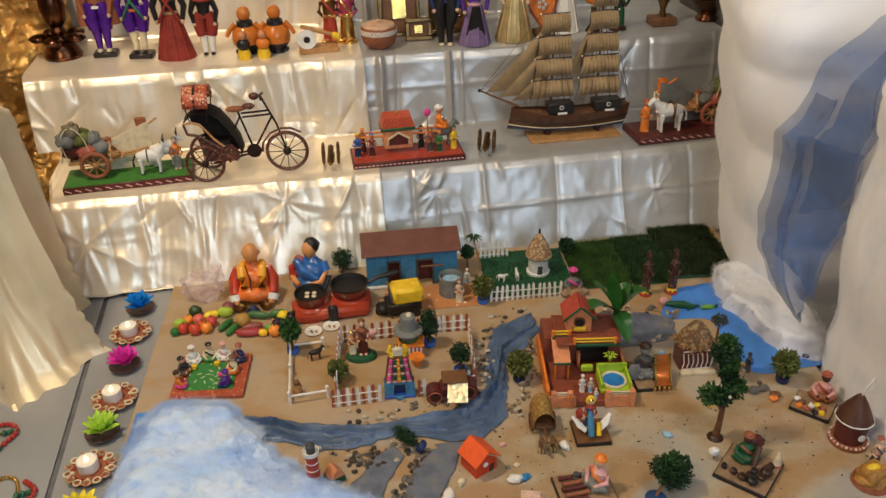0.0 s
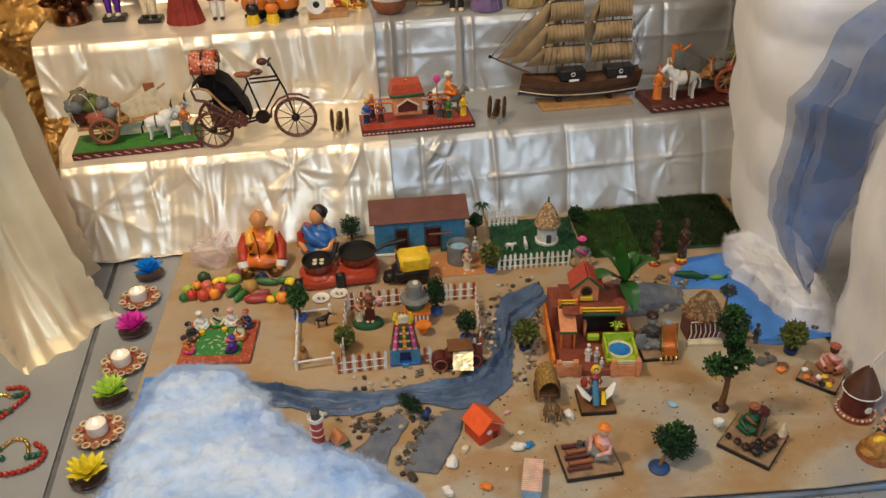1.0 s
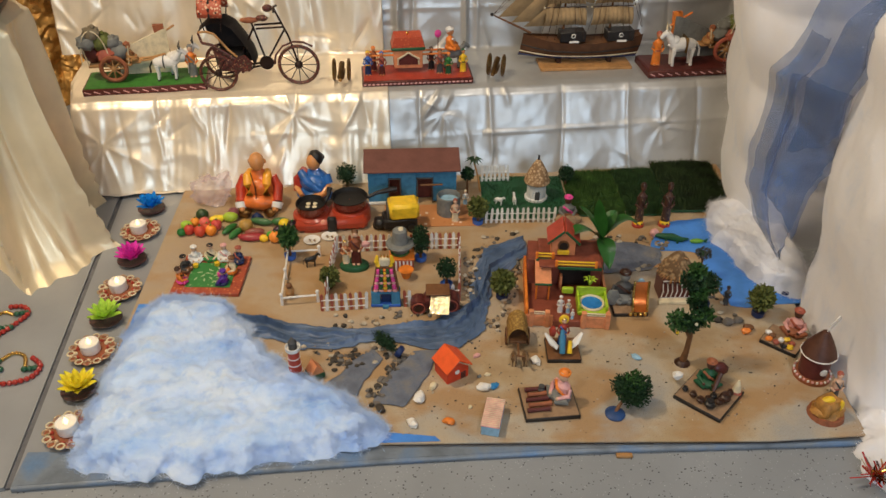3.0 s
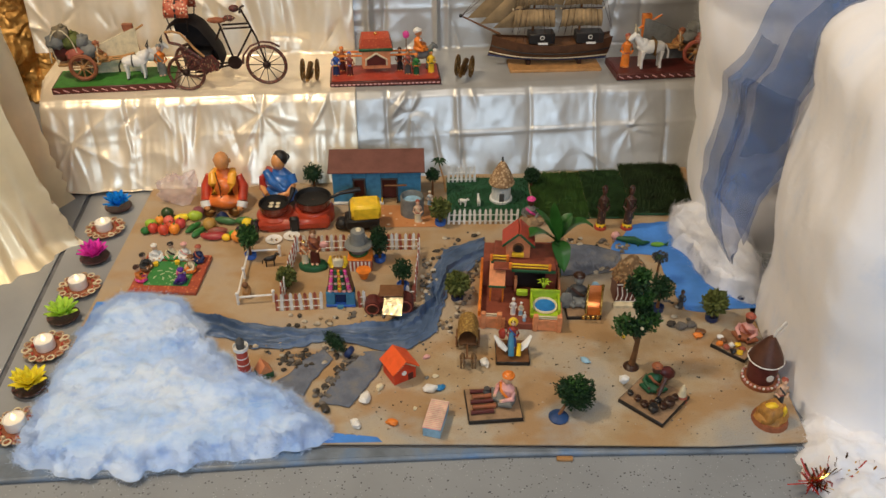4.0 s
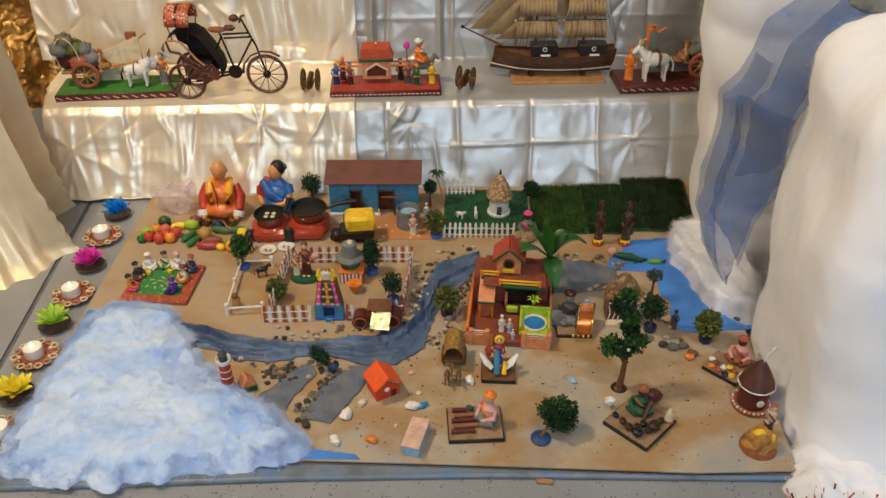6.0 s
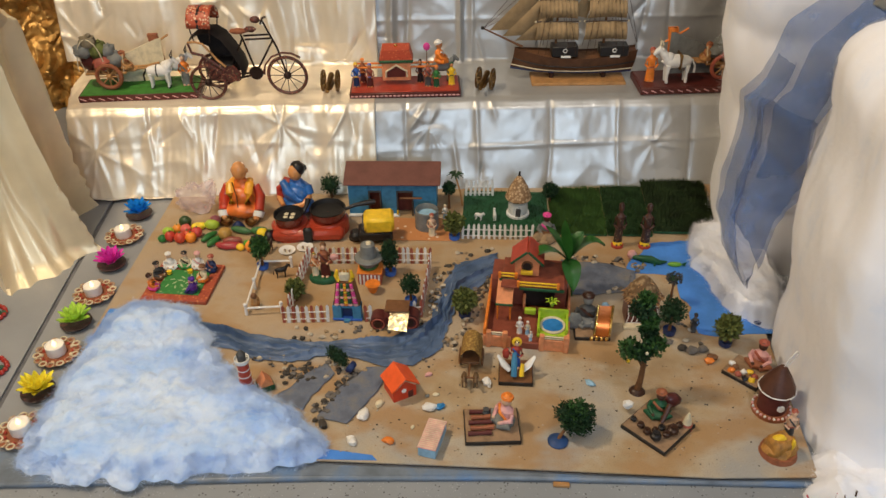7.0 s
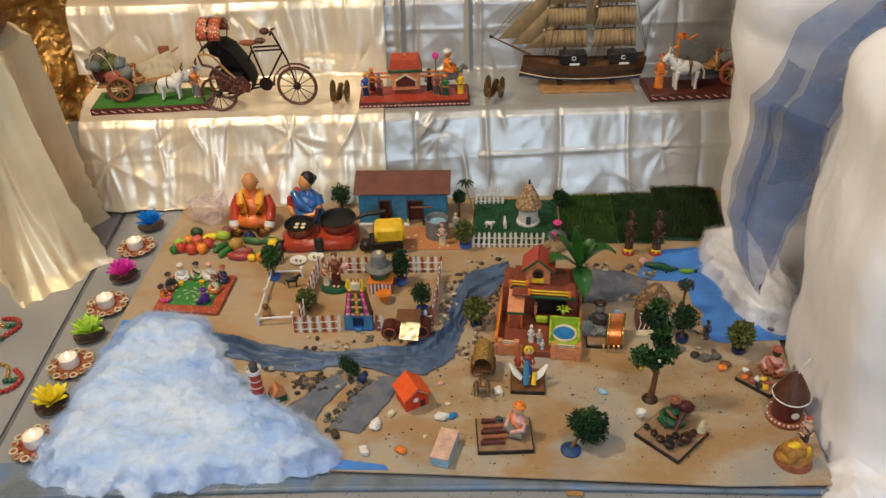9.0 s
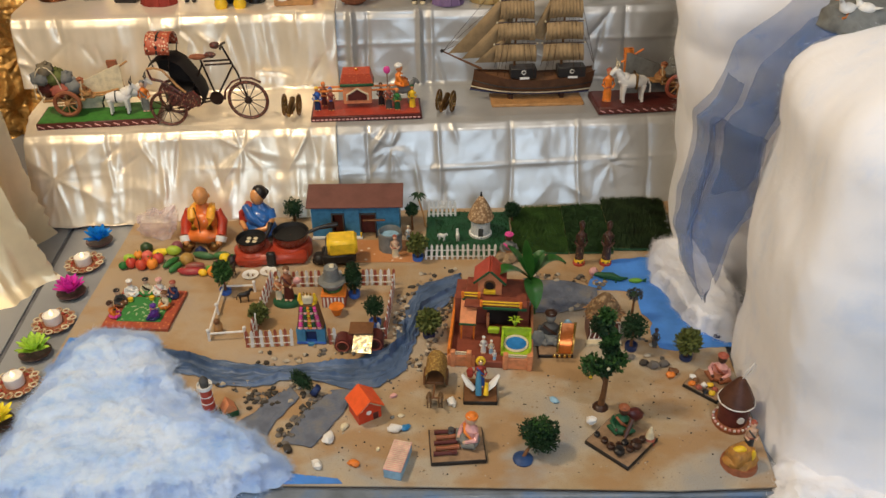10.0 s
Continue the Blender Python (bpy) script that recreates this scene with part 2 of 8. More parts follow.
# ---- mesh builder ----
class Build:
    """Collects shapes, with a material for each, into one mesh."""

    def __init__(self, m=None):
        self.v, self.f, self.k, self.slots = [], [], [], []
        self.m = m or Matrix.Identity(4)

    def add(self, verts, faces, mat, m=None):
        m = self.m @ m if m else self.m
        o = len(self.v)
        self.v += [tuple(m @ Vector(p)) for p in verts]
        if mat not in self.slots:
            self.slots.append(mat)
        k = self.slots.index(mat)
        self.f += [tuple(i + o for i in f) for f in faces]
        self.k += [k] * len(faces)
        return self

    def box(self, c, s, mat, bev=0.0012, m=None):
        h = [v / 2 for v in s]
        b = min(bev, min(h) * 0.6)
        verts, index = [], {}
        for sx in (-1, 1):
            for sy in (-1, 1):
                for sz in (-1, 1):
                    for ax in range(3):
                        p = [sx * (h[0] - b), sy * (h[1] - b), sz * (h[2] - b)]
                        p[ax] = (sx, sy, sz)[ax] * h[ax]
                        index[sx, sy, sz, ax] = len(verts)
                        verts.append([p[i] + c[i] for i in range(3)])
        faces = []
        for ax in range(3):
            a, d = (ax + 1) % 3, (ax + 2) % 3
            for s0 in (-1, 1):
                ring = []
                for p, q in ((-1, -1), (1, -1), (1, 1), (-1, 1)):
                    k = [0, 0, 0]
                    k[ax], k[a], k[d] = s0, p, q
                    ring.append(index[(*k, ax)])
                faces.append(ring if s0 > 0 else ring[::-1])
            for p in (-1, 1):
                for q in (-1, 1):
                    k0, k1 = [0, 0, 0], [0, 0, 0]
                    k0[a], k0[d], k0[ax] = p, q, -1
                    k1[a], k1[d], k1[ax] = p, q, 1
                    ring = [index[(*k0, a)], index[(*k1, a)], index[(*k1, d)], index[(*k0, d)]]
                    faces.append(ring if p * q < 0 else ring[::-1])
        for sx in (-1, 1):
            for sy in (-1, 1):
                for sz in (-1, 1):
                    ring = [index[sx, sy, sz, i] for i in range(3)]
                    faces.append(ring if sx * sy * sz > 0 else ring[::-1])
        return self.add(verts, faces, mat, m)

    def lathe(self, at, prof, mat, n=18, m=None, sx=1.0, sy=1.0, capped=True):
        """prof: (radius, height) from the bottom up."""
        verts, faces = [], []
        for r, z in prof:
            verts += [(at[0] + sx * r * math.cos(2 * math.pi * i / n), at[1] + sy * r * math.sin(2 * math.pi * i / n), at[2] + z) for i in range(n)]
        for j in range(len(prof) - 1):
            for i in range(n):
                faces.append((j * n + i, j * n + (i + 1) % n, (j + 1) * n + (i + 1) % n, (j + 1) * n + i))
        if capped:
            faces.append(tuple(range(n))[::-1])
            faces.append(tuple((len(prof) - 1) * n + i for i in range(n)))
        return self.add(verts, faces, mat, m)

    def ball(self, at, r, mat, n=12, rough=0.0, seed=0, m=None):
        r = r if isinstance(r, tuple) else (r, r, r)
        rings, verts, faces = max(4, n // 2 + 1), [], []
        for j in range(rings + 1):
            a = math.pi * j / rings
            for i in range(n):
                b = 2 * math.pi * i / n
                d = Vector((math.sin(a) * math.cos(b), math.sin(a) * math.sin(b), -math.cos(a)))
                k = 1 + rough * noise.noise(d * 2.1 + Vector((seed * 3.7, seed, 0.3)))
                verts.append((at[0] + d.x * r[0] * k, at[1] + d.y * r[1] * k, at[2] + d.z * r[2] * k))
        for j in range(rings):
            for i in range(n):
                faces.append((j * n + i, j * n + (i + 1) % n, (j + 1) * n + (i + 1) % n, (j + 1) * n + i))
        return self.add(verts, faces, mat, m)

    def tube(self, pts, r, mat, n=7, m=None, flat=1.0):
        pts = [Vector(p) for p in pts]
        rs = r if isinstance(r, (list, tuple)) else [r] * len(pts)
        verts, faces = [], []
        for i, p in enumerate(pts):
            d = (pts[min(i + 1, len(pts) - 1)] - pts[max(i - 1, 0)])
            d = d.normalized() if d.length > 1e-9 else Vector((0, 0, 1))
            up = Vector((0, 0, 1)) if abs(d.z) < 0.9 else Vector((0, 1, 0))
            a = d.cross(up).normalized()
            c = a.cross(d).normalized()
            for k in range(n):
                w = 2 * math.pi * k / n
                verts.append(p + a * math.cos(w) * rs[i] + c * math.sin(w) * rs[i] * flat)
        for j in range(len(pts) - 1):
            for i in range(n):
                faces.append((j * n + (i + 1) % n, j * n + i, (j + 1) * n + i, (j + 1) * n + (i + 1) % n))
        faces.append(tuple(range(n)))
        faces.append(tuple((len(pts) - 1) * n + i for i in range(n))[::-1])
        return self.add(verts, faces, mat, m)

    def ring(self, at, radius, r, mat, axis="z", n=24, k=6, m=None):
        """A closed hoop round the given axis."""
        verts, faces = [], []
        for i in range(n):
            a = 2 * math.pi * i / n
            for j in range(k):
                b = 2 * math.pi * j / k
                q = radius + r * math.cos(b)
                p = {"z": (q * math.cos(a), q * math.sin(a), r * math.sin(b)), "y": (q * math.cos(a), r * math.sin(b), q * math.sin(a)), "x": (r * math.sin(b), q * math.cos(a), q * math.sin(a))}[axis]
                verts.append([at[i2] + p[i2] for i2 in range(3)])
        for i in range(n):
            for j in range(k):
                faces.append((i * k + j, ((i + 1) % n) * k + j, ((i + 1) % n) * k + (j + 1) % k, i * k + (j + 1) % k))
        return self.add(verts, faces, mat, m)

    def prism(self, poly, depth, mat, m=None):
        """A polygon in x and z, made depth thick along y (from 0 back)."""
        n = len(poly)
        verts = [(x, 0, z) for x, z in poly] + [(x, depth, z) for x, z in poly]
        faces = [tuple(range(n)), tuple(range(n, 2 * n))[::-1]] + [((i + 1) % n, i, n + i, n + (i + 1) % n) for i in range(n)]
        return self.add(verts, faces, mat, m)

    def slab(self, poly, z0, z1, mat, m=None):
        n = len(poly)
        verts = [(x, y, z0) for x, y in poly] + [(x, y, z1) for x, y in poly]
        faces = [tuple(range(n))[::-1], tuple(range(n, 2 * n))] + [(i, (i + 1) % n, n + (i + 1) % n, n + i) for i in range(n)]
        return self.add(verts, faces, mat, m)

    def grid(self, fn, nu, nv, mat, m=None):
        verts = [fn(i / nu, j / nv) for j in range(nv + 1) for i in range(nu + 1)]
        faces = [(j * (nu + 1) + i, j * (nu + 1) + i + 1, (j + 1) * (nu + 1) + i + 1, (j + 1) * (nu + 1) + i) for j in range(nv) for i in range(nu)]
        return self.add(verts, faces, mat, m)

    def mesh(self, name, smooth=True, angle=40):
        me = bpy.data.meshes.new(name)
        me.from_pydata(self.v, [], self.f)
        for s in self.slots:
            me.materials.append(s)
        me.polygons.foreach_set("material_index", self.k)
        if smooth:
            me.polygons.foreach_set("use_smooth", [True] * len(self.f))
            me.set_sharp_from_angle(angle=radians(angle))
        me.update()
        return me


def thing(name, at, label, category, group="", b=None, kind=""):
    """A top-level thing: a mesh when b is given, else an Empty for its parts."""
    ob = new(name, b.mesh(name) if b else None)
    ob.matrix_world = at if isinstance(at, Matrix) else pose(*at)
    return tagged(ob, label, category, group, kind)


def part(name, b, parent, label=""):
    ob = new(name, b.mesh(name))
    ob.parent = parent
    return tagged(ob, label) if label else ob


def structure(name, b, label, category):
    return tagged(new(name, b.mesh(name)), label, category, kind="structure")


def nz(x, y=0.0, z=0.0):
    return noise.noise(Vector((x, y, z)))


# ---- the room ----
structure("floor", Build().slab([(-2.6, -3.2), (2.6, -3.2), (2.6, 2.2), (-2.6, 2.2)], -0.09, -0.020, SPECKLED), "grey painted concrete floor with dark and white flecks", "floor")
# Ceiling and walls are out of view, added to close the room.
structure("ceiling", Build().slab([(-2.6, -3.2), (2.6, -3.2), (2.6, 2.2), (-2.6, 2.2)], 2.45, 2.55, CEIL), "plain ceiling out of view, darkened to cut bounced light", "ceiling")
structure("unseen_wall_north", Build().box((0, 2.25, 1.2), (5.2, 0.1, 2.5), WALL), "unseen plain beige wall added behind the display", "wall")
structure("unseen_wall_west", Build().box((-2.65, -0.5, 1.2), (0.1, 5.4, 2.5), WALL), "unseen plain beige wall added at the side", "wall")
structure("unseen_wall_east", Build().box((2.65, -0.5, 1.2), (0.1, 5.4, 2.5), WALL), "unseen plain beige wall added at the side", "wall")
south = Build()
for c, s in (((-1.45, -3.25, 1.2), (2.3, 0.1, 2.5)), ((2.0, -3.25, 1.2), (1.2, 0.1, 2.5)), ((0.55, -3.25, 0.4), (1.7, 0.1, 0.9)), ((0.55, -3.25, 2.25), (1.7, 0.1, 0.4))):
    south.box(c, s, WALL)
structure("unseen_wall_south", south, "unseen plain beige wall added with a window opening", "wall")

# Fixtures out of view, added where the ceiling lamps hang.
for x, y, r in ((-1.05, 0.15, 0.2), (0.75, -0.75, 0.2), (-1.25, -1.5, 0.2)):
    lamp = thing("unseen_ceiling_light", (x, y, 2.385), "round white ceiling light, unseen, added to go with its lamp", "ceiling light", "ceiling lights")
    part("rim", Build().lathe((0, 0, 0.0), [(r, 0), (r, 0.065)], WHITE, 28), lamp)

# a low painted slab that carries the board, with an open joint along its side
slab = Build()
slab.slab([(-0.735, -0.216), (-0.13, -0.168), (0.2, -0.150), (0.74, -0.138), (0.76, 1.3), (-0.86, 1.3), (-0.818, 0.69)], -0.035, -0.010, CONCRETE)
slab.slab([(-2.4, -0.345), (-0.7470, -0.217), (-0.8300, 0.69), (-0.8720, 1.3), (-2.4, 1.3)], -0.035, -0.0105, CONCRETE)
slab.slab([(-0.749, -0.215), (-0.733, -0.214), (-0.816, 0.69), (-0.858, 1.3), (-0.874, 1.3), (-0.832, 0.69)], -0.034, -0.0155, paint("dark_joint", (0.14, 0.14, 0.15), 0.8, 0.3, 30))
EDGE = paint("worn_blue_grey_paint", (0.20, 0.235, 0.28), 0.3, 0.35, 16, 0.3, other=(0.12, 0.22, 0.40))
slab.slab([(-0.735, -0.2155), (-0.13, -0.1675), (0.2, -0.1495), (0.56, -0.1415), (0.20, -0.1425), (-0.735, -0.1435)], -0.0102, -0.0088, EDGE)
slab.tube([(-0.735, -0.2155, -0.0155), (-0.13, -0.1675, -0.0155), (0.2, -0.1495, -0.0155), (0.74, -0.1375, -0.0155)], 0.0062, EDGE, 10)
structure("pavement", slab, "smooth grey painted slab with an open joint", "slab")

# ---- steps under satin ----
YAW = 4.8
STEP = pose(-0.143, 0.862, 0, 0, 0, YAW)
PROFILE = [(-0.098, -0.006), (-0.075, 0.04), (-0.045, 0.11), (-0.014, 0.193), (0.0, 0.2085), (0.02, 0.2125), (0.24, 0.2125), (0.252, 0.22), (0.266, 0.32), (0.276, 0.398), (0.288, 0.4165), (0.306, 0.4205), (0.60, 0.4205), (0.612, 0.43), (0.63, 0.85)]


def along(prof, gap):
    out = []
    for (a, b), (c, d) in zip(prof, prof[1:]):
        n = max(1, int(math.hypot(c - a, d - b) / gap))
        out += [(a + (c - a) * i / n, b + (d - b) * i / n) for i in range(n)]
    return out + [prof[-1]]


def star(u, z, u0, z0, reach, arms, turn):
    """Uneven creases running out from a pinch."""
    r, a = math.hypot(u - u0, z - z0), math.atan2(z - z0, u - u0)
    c, q = math.cos(a + turn), math.sin(a + turn)
    k = (1 - abs(nz(c * arms * 0.45 + 7 * u0, q * arms * 0.45, turn))) ** 5 + 0.8 * nz(c * arms * 0.3, q * arms * 0.3 + r * 6, turn + 4)
    return math.exp(-r / reach) * (r / (r + 0.015)) * k


def crease_lines(seed, u0, u1, count, lean, amp):
    """Straight pressed creases: a middle, a direction, a length, a depth."""
    rnd = random.Random(seed)
    out = []
    for _ in range(count):
        a = math.radians(90 + rnd.gauss(0, lean))
        out.append((rnd.uniform(u0, u1), rnd.choice((rnd.uniform(0.0, 0.2), rnd.uniform(0.22, 0.42))), math.cos(a), math.sin(a), rnd.uniform(0.025, 0.075), rnd.uniform(-1, 1) * amp, rnd.uniform(0.004, 0.010)))
    return out


def crease(lines, u, z):
    d = 0.0
    for u0, z0, c, s, reach, amp, w in lines:
        p, q = u - u0, z - z0
        if abs(p) < 0.12 and abs(q) < 0.12:
            d += amp * math.exp(-abs(p * s - q * c) / w - ((p * c + q * s) / reach) ** 4)
    return d


LEFT_CREASES = crease_lines(3, -0.92, 0.0, 60, 38, 0.011)
RIGHT_CREASES = crease_lines(9, 0.0, 1.05, 20, 50, 0.006)


def ridge(x, y, seed):
    """Sharp-crested fold, highest where the noise changes sign."""
    v = nz(x, y, seed)
    return 0.42 - math.sqrt(v * v + 0.0016)


def soft_folds(u, z):
    low = 1.0 if z < 0.205 else 0.0
    w = u + 0.018 * nz(z * 6, u * 4, 0.7)
    fan = w + low * 0.35 * (z - 0.21) * nz(u * 3.1, 0.0, 7.7)
    m1 = min(1.0, max(0.1, 0.5 + 1.8 * nz(u * 3.7, z * 2.5, 21.0)))
    m2 = min(1.0, max(0.0, 0.35 + 2.0 * nz(u * 5.3, z * 4.0, 31.0)))
    d = 0.030 * ridge(fan * 6, z * 0.9, 1.3) * (1 - 0.35 * low) + 0.017 * m1 * ridge(fan * 14, z * 0.8, 4.1) + 0.0060 * m2 * ridge(fan * 31, z * 1.2, 6.4)
    d += low * (0.007 * ridge(u * 6 + z * 10, z * 9 - u * 5, 15.5) + 0.005 * m1 * ridge(u * 13 - z * 14, z * 16 + u * 6, 3.5) + 0.004 * math.exp(-abs(z - 0.125 - 0.02 * u) / 0.005) * max(0, 0.3 + nz(u * 5, 2.2)))
    d += crease(LEFT_CREASES, u, z) + 0.0008 * nz(u * 70, z * 30, 8.8)
    for u0, z0, reach, arms, turn in ((-0.72, 0.11, 0.09, 2.8, 0.6), (-0.24, 0.165, 0.06, 3.0, 1.1)):
        d += 0.014 * star(u, z, u0, z0, reach, arms, turn)
    return d


def ironed_folds(u, z):
    d = 0.009 * nz(u * 3.4, z * 3, 11.3) + 0.0006 * nz(u * 60, z * 40, 8.8) + 0.0016 * nz(u * 16, z * 12, 2.2)
    d += 1.5 * crease(RIGHT_CREASES, u, z)
    d += 0.006 * ridge(u * 5 + z * 6, z * 7 - u * 3, 5.5) + 0.0035 * ridge(u * 12 - z * 8, z * 13 + u * 2, 1.5)
    for k in range(6):
        uc = 0.085 + 0.185 * k + 0.012 * nz(k * 3.3, z * 4)
        d += (0.0060 if k % 2 else -0.0055) * math.exp(-abs(u - uc) / 0.006)
    d += 0.0045 * math.exp(-abs(z - 0.105 - 0.02 * (u - 0.5)) / 0.004) * (1 if u > 0.25 else 0.3)
    d += 0.003 * math.exp(-abs(z - 0.33) / 0.006)
    if z > 0.215:
        for uc, wide in ((0.045, 0.009), (0.235, 0.006)):
            d += 0.016 * math.exp(-((u - uc - 0.004 * nz(z * 9, uc)) / wide) ** 2)
    for u0, z0, reach, arms, turn in ((0.145, 0.155, 0.05, 3.0, 0.9), (0.727, 0.10, 0.045, 2.6, 0.4)):
        d += 0.015 * star(u, z, u0, z0, reach, arms, turn)
    return d


def drape(name, u0, u1, folds, mat, label, wrap_left):
    pts = along(PROFILE, 0.0050)
    n = int((u1 - u0) / 0.0038)
    verts = []
    for j, (v, z) in enumerate(pts):
        a, b = pts[max(0, j - 1)], pts[min(len(pts) - 1, j + 1)]
        nx, nzv = -(b[1] - a[1]), b[0] - a[0]
        length = math.hypot(nx, nzv) or 1
        nx, nzv = nx / length, nzv / length
        steep = min(1.0, abs(nx) * 1.15)
        for i in range(n + 1):
            u = u0 + (u1 - u0) * i / n
            d = folds(u, z) * (0.13 + 0.87 * steep ** 2)
            back = 0.0
            uu = u
            if wrap_left:
                edge = u0 + 0.13 - (0.08 if z > 0.23 else 0.0)
                if u < edge:
                    back = (edge - u) * 0.95
                    uu = edge - (edge - u) * 0.22
            hem = 0.006 * nz(u * 18, 0.3) if j == 0 else 0
            verts.append((uu, v + nx * d + back, z + nzv * d + hem))
    w = n + 1
    faces = [(j * w + i, j * w + i + 1, (j + 1) * w + i + 1, (j + 1) * w + i) for j in range(len(pts) - 1) for i in range(n)]
    b = Build(STEP).add(verts, faces, mat)
    me = b.mesh(name, True, 80)
    ob = new(name, me)
    s = ob.modifiers.new("thickness", "SOLIDIFY")
    s.thickness, s.offset = 0.0012, -1
    part("hem", Build(STEP).tube([verts[i] for i in range(0, n + 1, 2)], 0.0016, mat, 5), ob, "stitched hem")
    return tagged(ob, label, "drape", "satin cloths over the steps")


drape("satin_drape", -0.92, 0.004, soft_folds, SATIN_L, "cream satin cloth gathered loosely over wide display steps", True)
drape("satin_drape", -0.004, 1.05, ironed_folds, SATIN_R, "white satin cloth with ironed fold creases over display steps", False)
rack = thing("display_steps", STEP, "plain wooden display steps under satin cloth", "steps")
for z0, z1, v0, v1 in ((-0.01, 0.196, 0.03, 0.66), (0.197, 0.404, 0.31, 0.66), (0.405, 0.83, 0.66, 0.70)):
    part("step", Build().box((0.09, (v0 + v1) / 2, (z0 + z1) / 2), (1.7, v1 - v0, z1 - z0), TAN), rack)

# ---- the board, painted as land, with lake and river ----
board = Build()
board.slab([(-0.655, -0.142), (0.10, -0.1412), (0.35, -0.1425), (0.56, -0.1445), (0.735, -0.134), (0.75, 0.86), (-0.665, 0.86)], -0.003, 0.0, SAND)
board.slab([(-0.652, -0.139), (0.10, -0.1382), (0.35, -0.1395), (0.56, -0.1415), (0.732, -0.131), (0.747, 0.857), (-0.662, 0.857)], -0.0087, -0.003, DKBROWN)
structure("ground", board, "thin board painted as sandy land with brown tracks", "board")


def outline(pts, steps=5, jitter=0.006, seed=0.0):
    """A closed, gently uneven outline through the corners."""
    out, n = [], len(pts)
    for i in range(n):
        p0, p1, p2, p3 = (Vector(pts[(i + k - 1) % n]) for k in range(4))
        for k in range(steps):
            s = k / steps
            q = 0.5 * (2 * p1 + (p2 - p0) * s + (2 * p0 - 5 * p1 + 4 * p2 - p3) * s * s + (3 * p1 - p0 - 3 * p2 + p3) * s ** 3)
            out.append((q.x + jitter * nz(q.x * 30, q.y * 30, seed), q.y + jitter * nz(q.y * 30, q.x * 30, seed + 5)))
    return out


lake = Build().slab(outline([(0.547, 0.543), (0.603, 0.56), (0.69, 0.56), (0.75, 0.45), (0.80, 0.26), (0.705, 0.232), (0.606, 0.228), (0.595, 0.33), (0.573, 0.421), (0.492, 0.433), (0.491, 0.472)], 6, 0.012), 0.0, 0.0015, LAKE)
structure("water", lake, "bright blue painted lake with an uneven shore", "lake")
shore = Build().slab([(-0.652, -0.139), (-0.13, -0.1395), (-0.02, -0.137), (-0.03, -0.126), (-0.25, -0.10), (-0.60, 0.25), (-0.652, 0.25)], 0.0002, 0.0012, LAKE)
structure("trim", shore, "blue painted strip of sea along the board", "painted sea")


def ribbon(name, left, right, nv, lift, seed, label, mat=None, sway=0.7):
    """A strip of crumpled cloth between two banks."""
    def at(pts, s):
        s *= len(pts) - 1
        i = min(int(s), len(pts) - 2)
        return Vector(pts[i]).lerp(Vector(pts[i + 1]), s - i)

    def fn(a, c):
        p = at(left, a).lerp(at(right, a), c)
        z = 0.0035 + 0.0012 * nz(p.x * 60, p.y * 60, seed)
        for k, (c0, w) in enumerate(((0.2, 0.035), (0.42, 0.018), (0.62, 0.02), (0.84, 0.03))):
            bend = c0 + 0.30 * nz(a * 3.5 + k * 5, seed, k)
            z += lift * max(0, 0.25 + nz(a * 5 + k * 9, seed + k)) * math.exp(-abs(c - bend) / w)
        z = max(0.0035, z + 0.5 * lift * max(0, ridge(a * 9 + c * 2.5, c * 3 - a * 4, seed + 3) - 0.22))
        edge = min(1, 6 * c, 6 * (1 - c))
        q = sway * (0.010 * nz(p.x * 22, p.y * 22, seed + 9) + 0.006 * nz(p.x * 60, p.y * 60, seed))
        return (p.x + q, p.y - q, 0.003 + (z - 0.003) * edge)
    b = Build().grid(fn, 190, nv, mat or RIVER)
    ob = thing(name, (0, 0, 0), label, "river cloth", "river cloths", b)
    m = ob.modifiers.new("thickness", "SOLIDIFY")
    m.thickness, m.offset = 0.001, -1
    return ob


ribbon("river_cloth", [(-0.454, 0.218), (-0.393, 0.207), (-0.326, 0.182), (-0.294, 0.174), (-0.208, 0.158), (-0.123, 0.170), (-0.043, 0.184), (0.03, 0.217), (0.05, 0.277), (0.063, 0.356), (0.091, 0.441), (0.185, 0.496)],
       [(-0.42, 0.140), (-0.35, 0.133), (-0.295, 0.101), (-0.226, 0.102), (-0.151, 0.124), (-0.092, 0.114), (-0.027, 0.093), (0.027, 0.107), (0.075, 0.152), (0.086, 0.222), (0.100, 0.307), (0.195, 0.423)], 60, 0.024, 1.0, "crumpled slate-blue cloth laid as a winding river")
ribbon("river_cloth", [(-0.152, 0.102), (-0.18, 0.075), (-0.205, 0.04), (-0.235, 0.002)], [(-0.128, 0.072), (-0.14, 0.05), (-0.16, 0.015), (-0.172, -0.028)], 18, 0.003, 4.0, "flat dusty blue cloth strip branching from the river", DUSTY, 0.3)
ribbon("river_cloth", [(-0.070, 0.095), (-0.10, 0.055), (-0.12, 0.015), (-0.143, -0.045)], [(-0.015, 0.095), (-0.040, 0.03), (-0.06, -0.01), (-0.085, -0.057)], 18, 0.002, 7.0, "flat dusty blue cloth strip branching from the river", DUSTY, 0.45)
ribbon("river_cloth", [(0.33, 0.475), (0.40, 0.468), (0.45, 0.458), (0.50, 0.437)], [(0.33, 0.34), (0.40, 0.345), (0.45, 0.355), (0.49, 0.375)], 20, 0.008, 9.0, "grey-blue cloth laid from the river to the lake", DUSTY, 0.6)

# ---- cotton wool ----


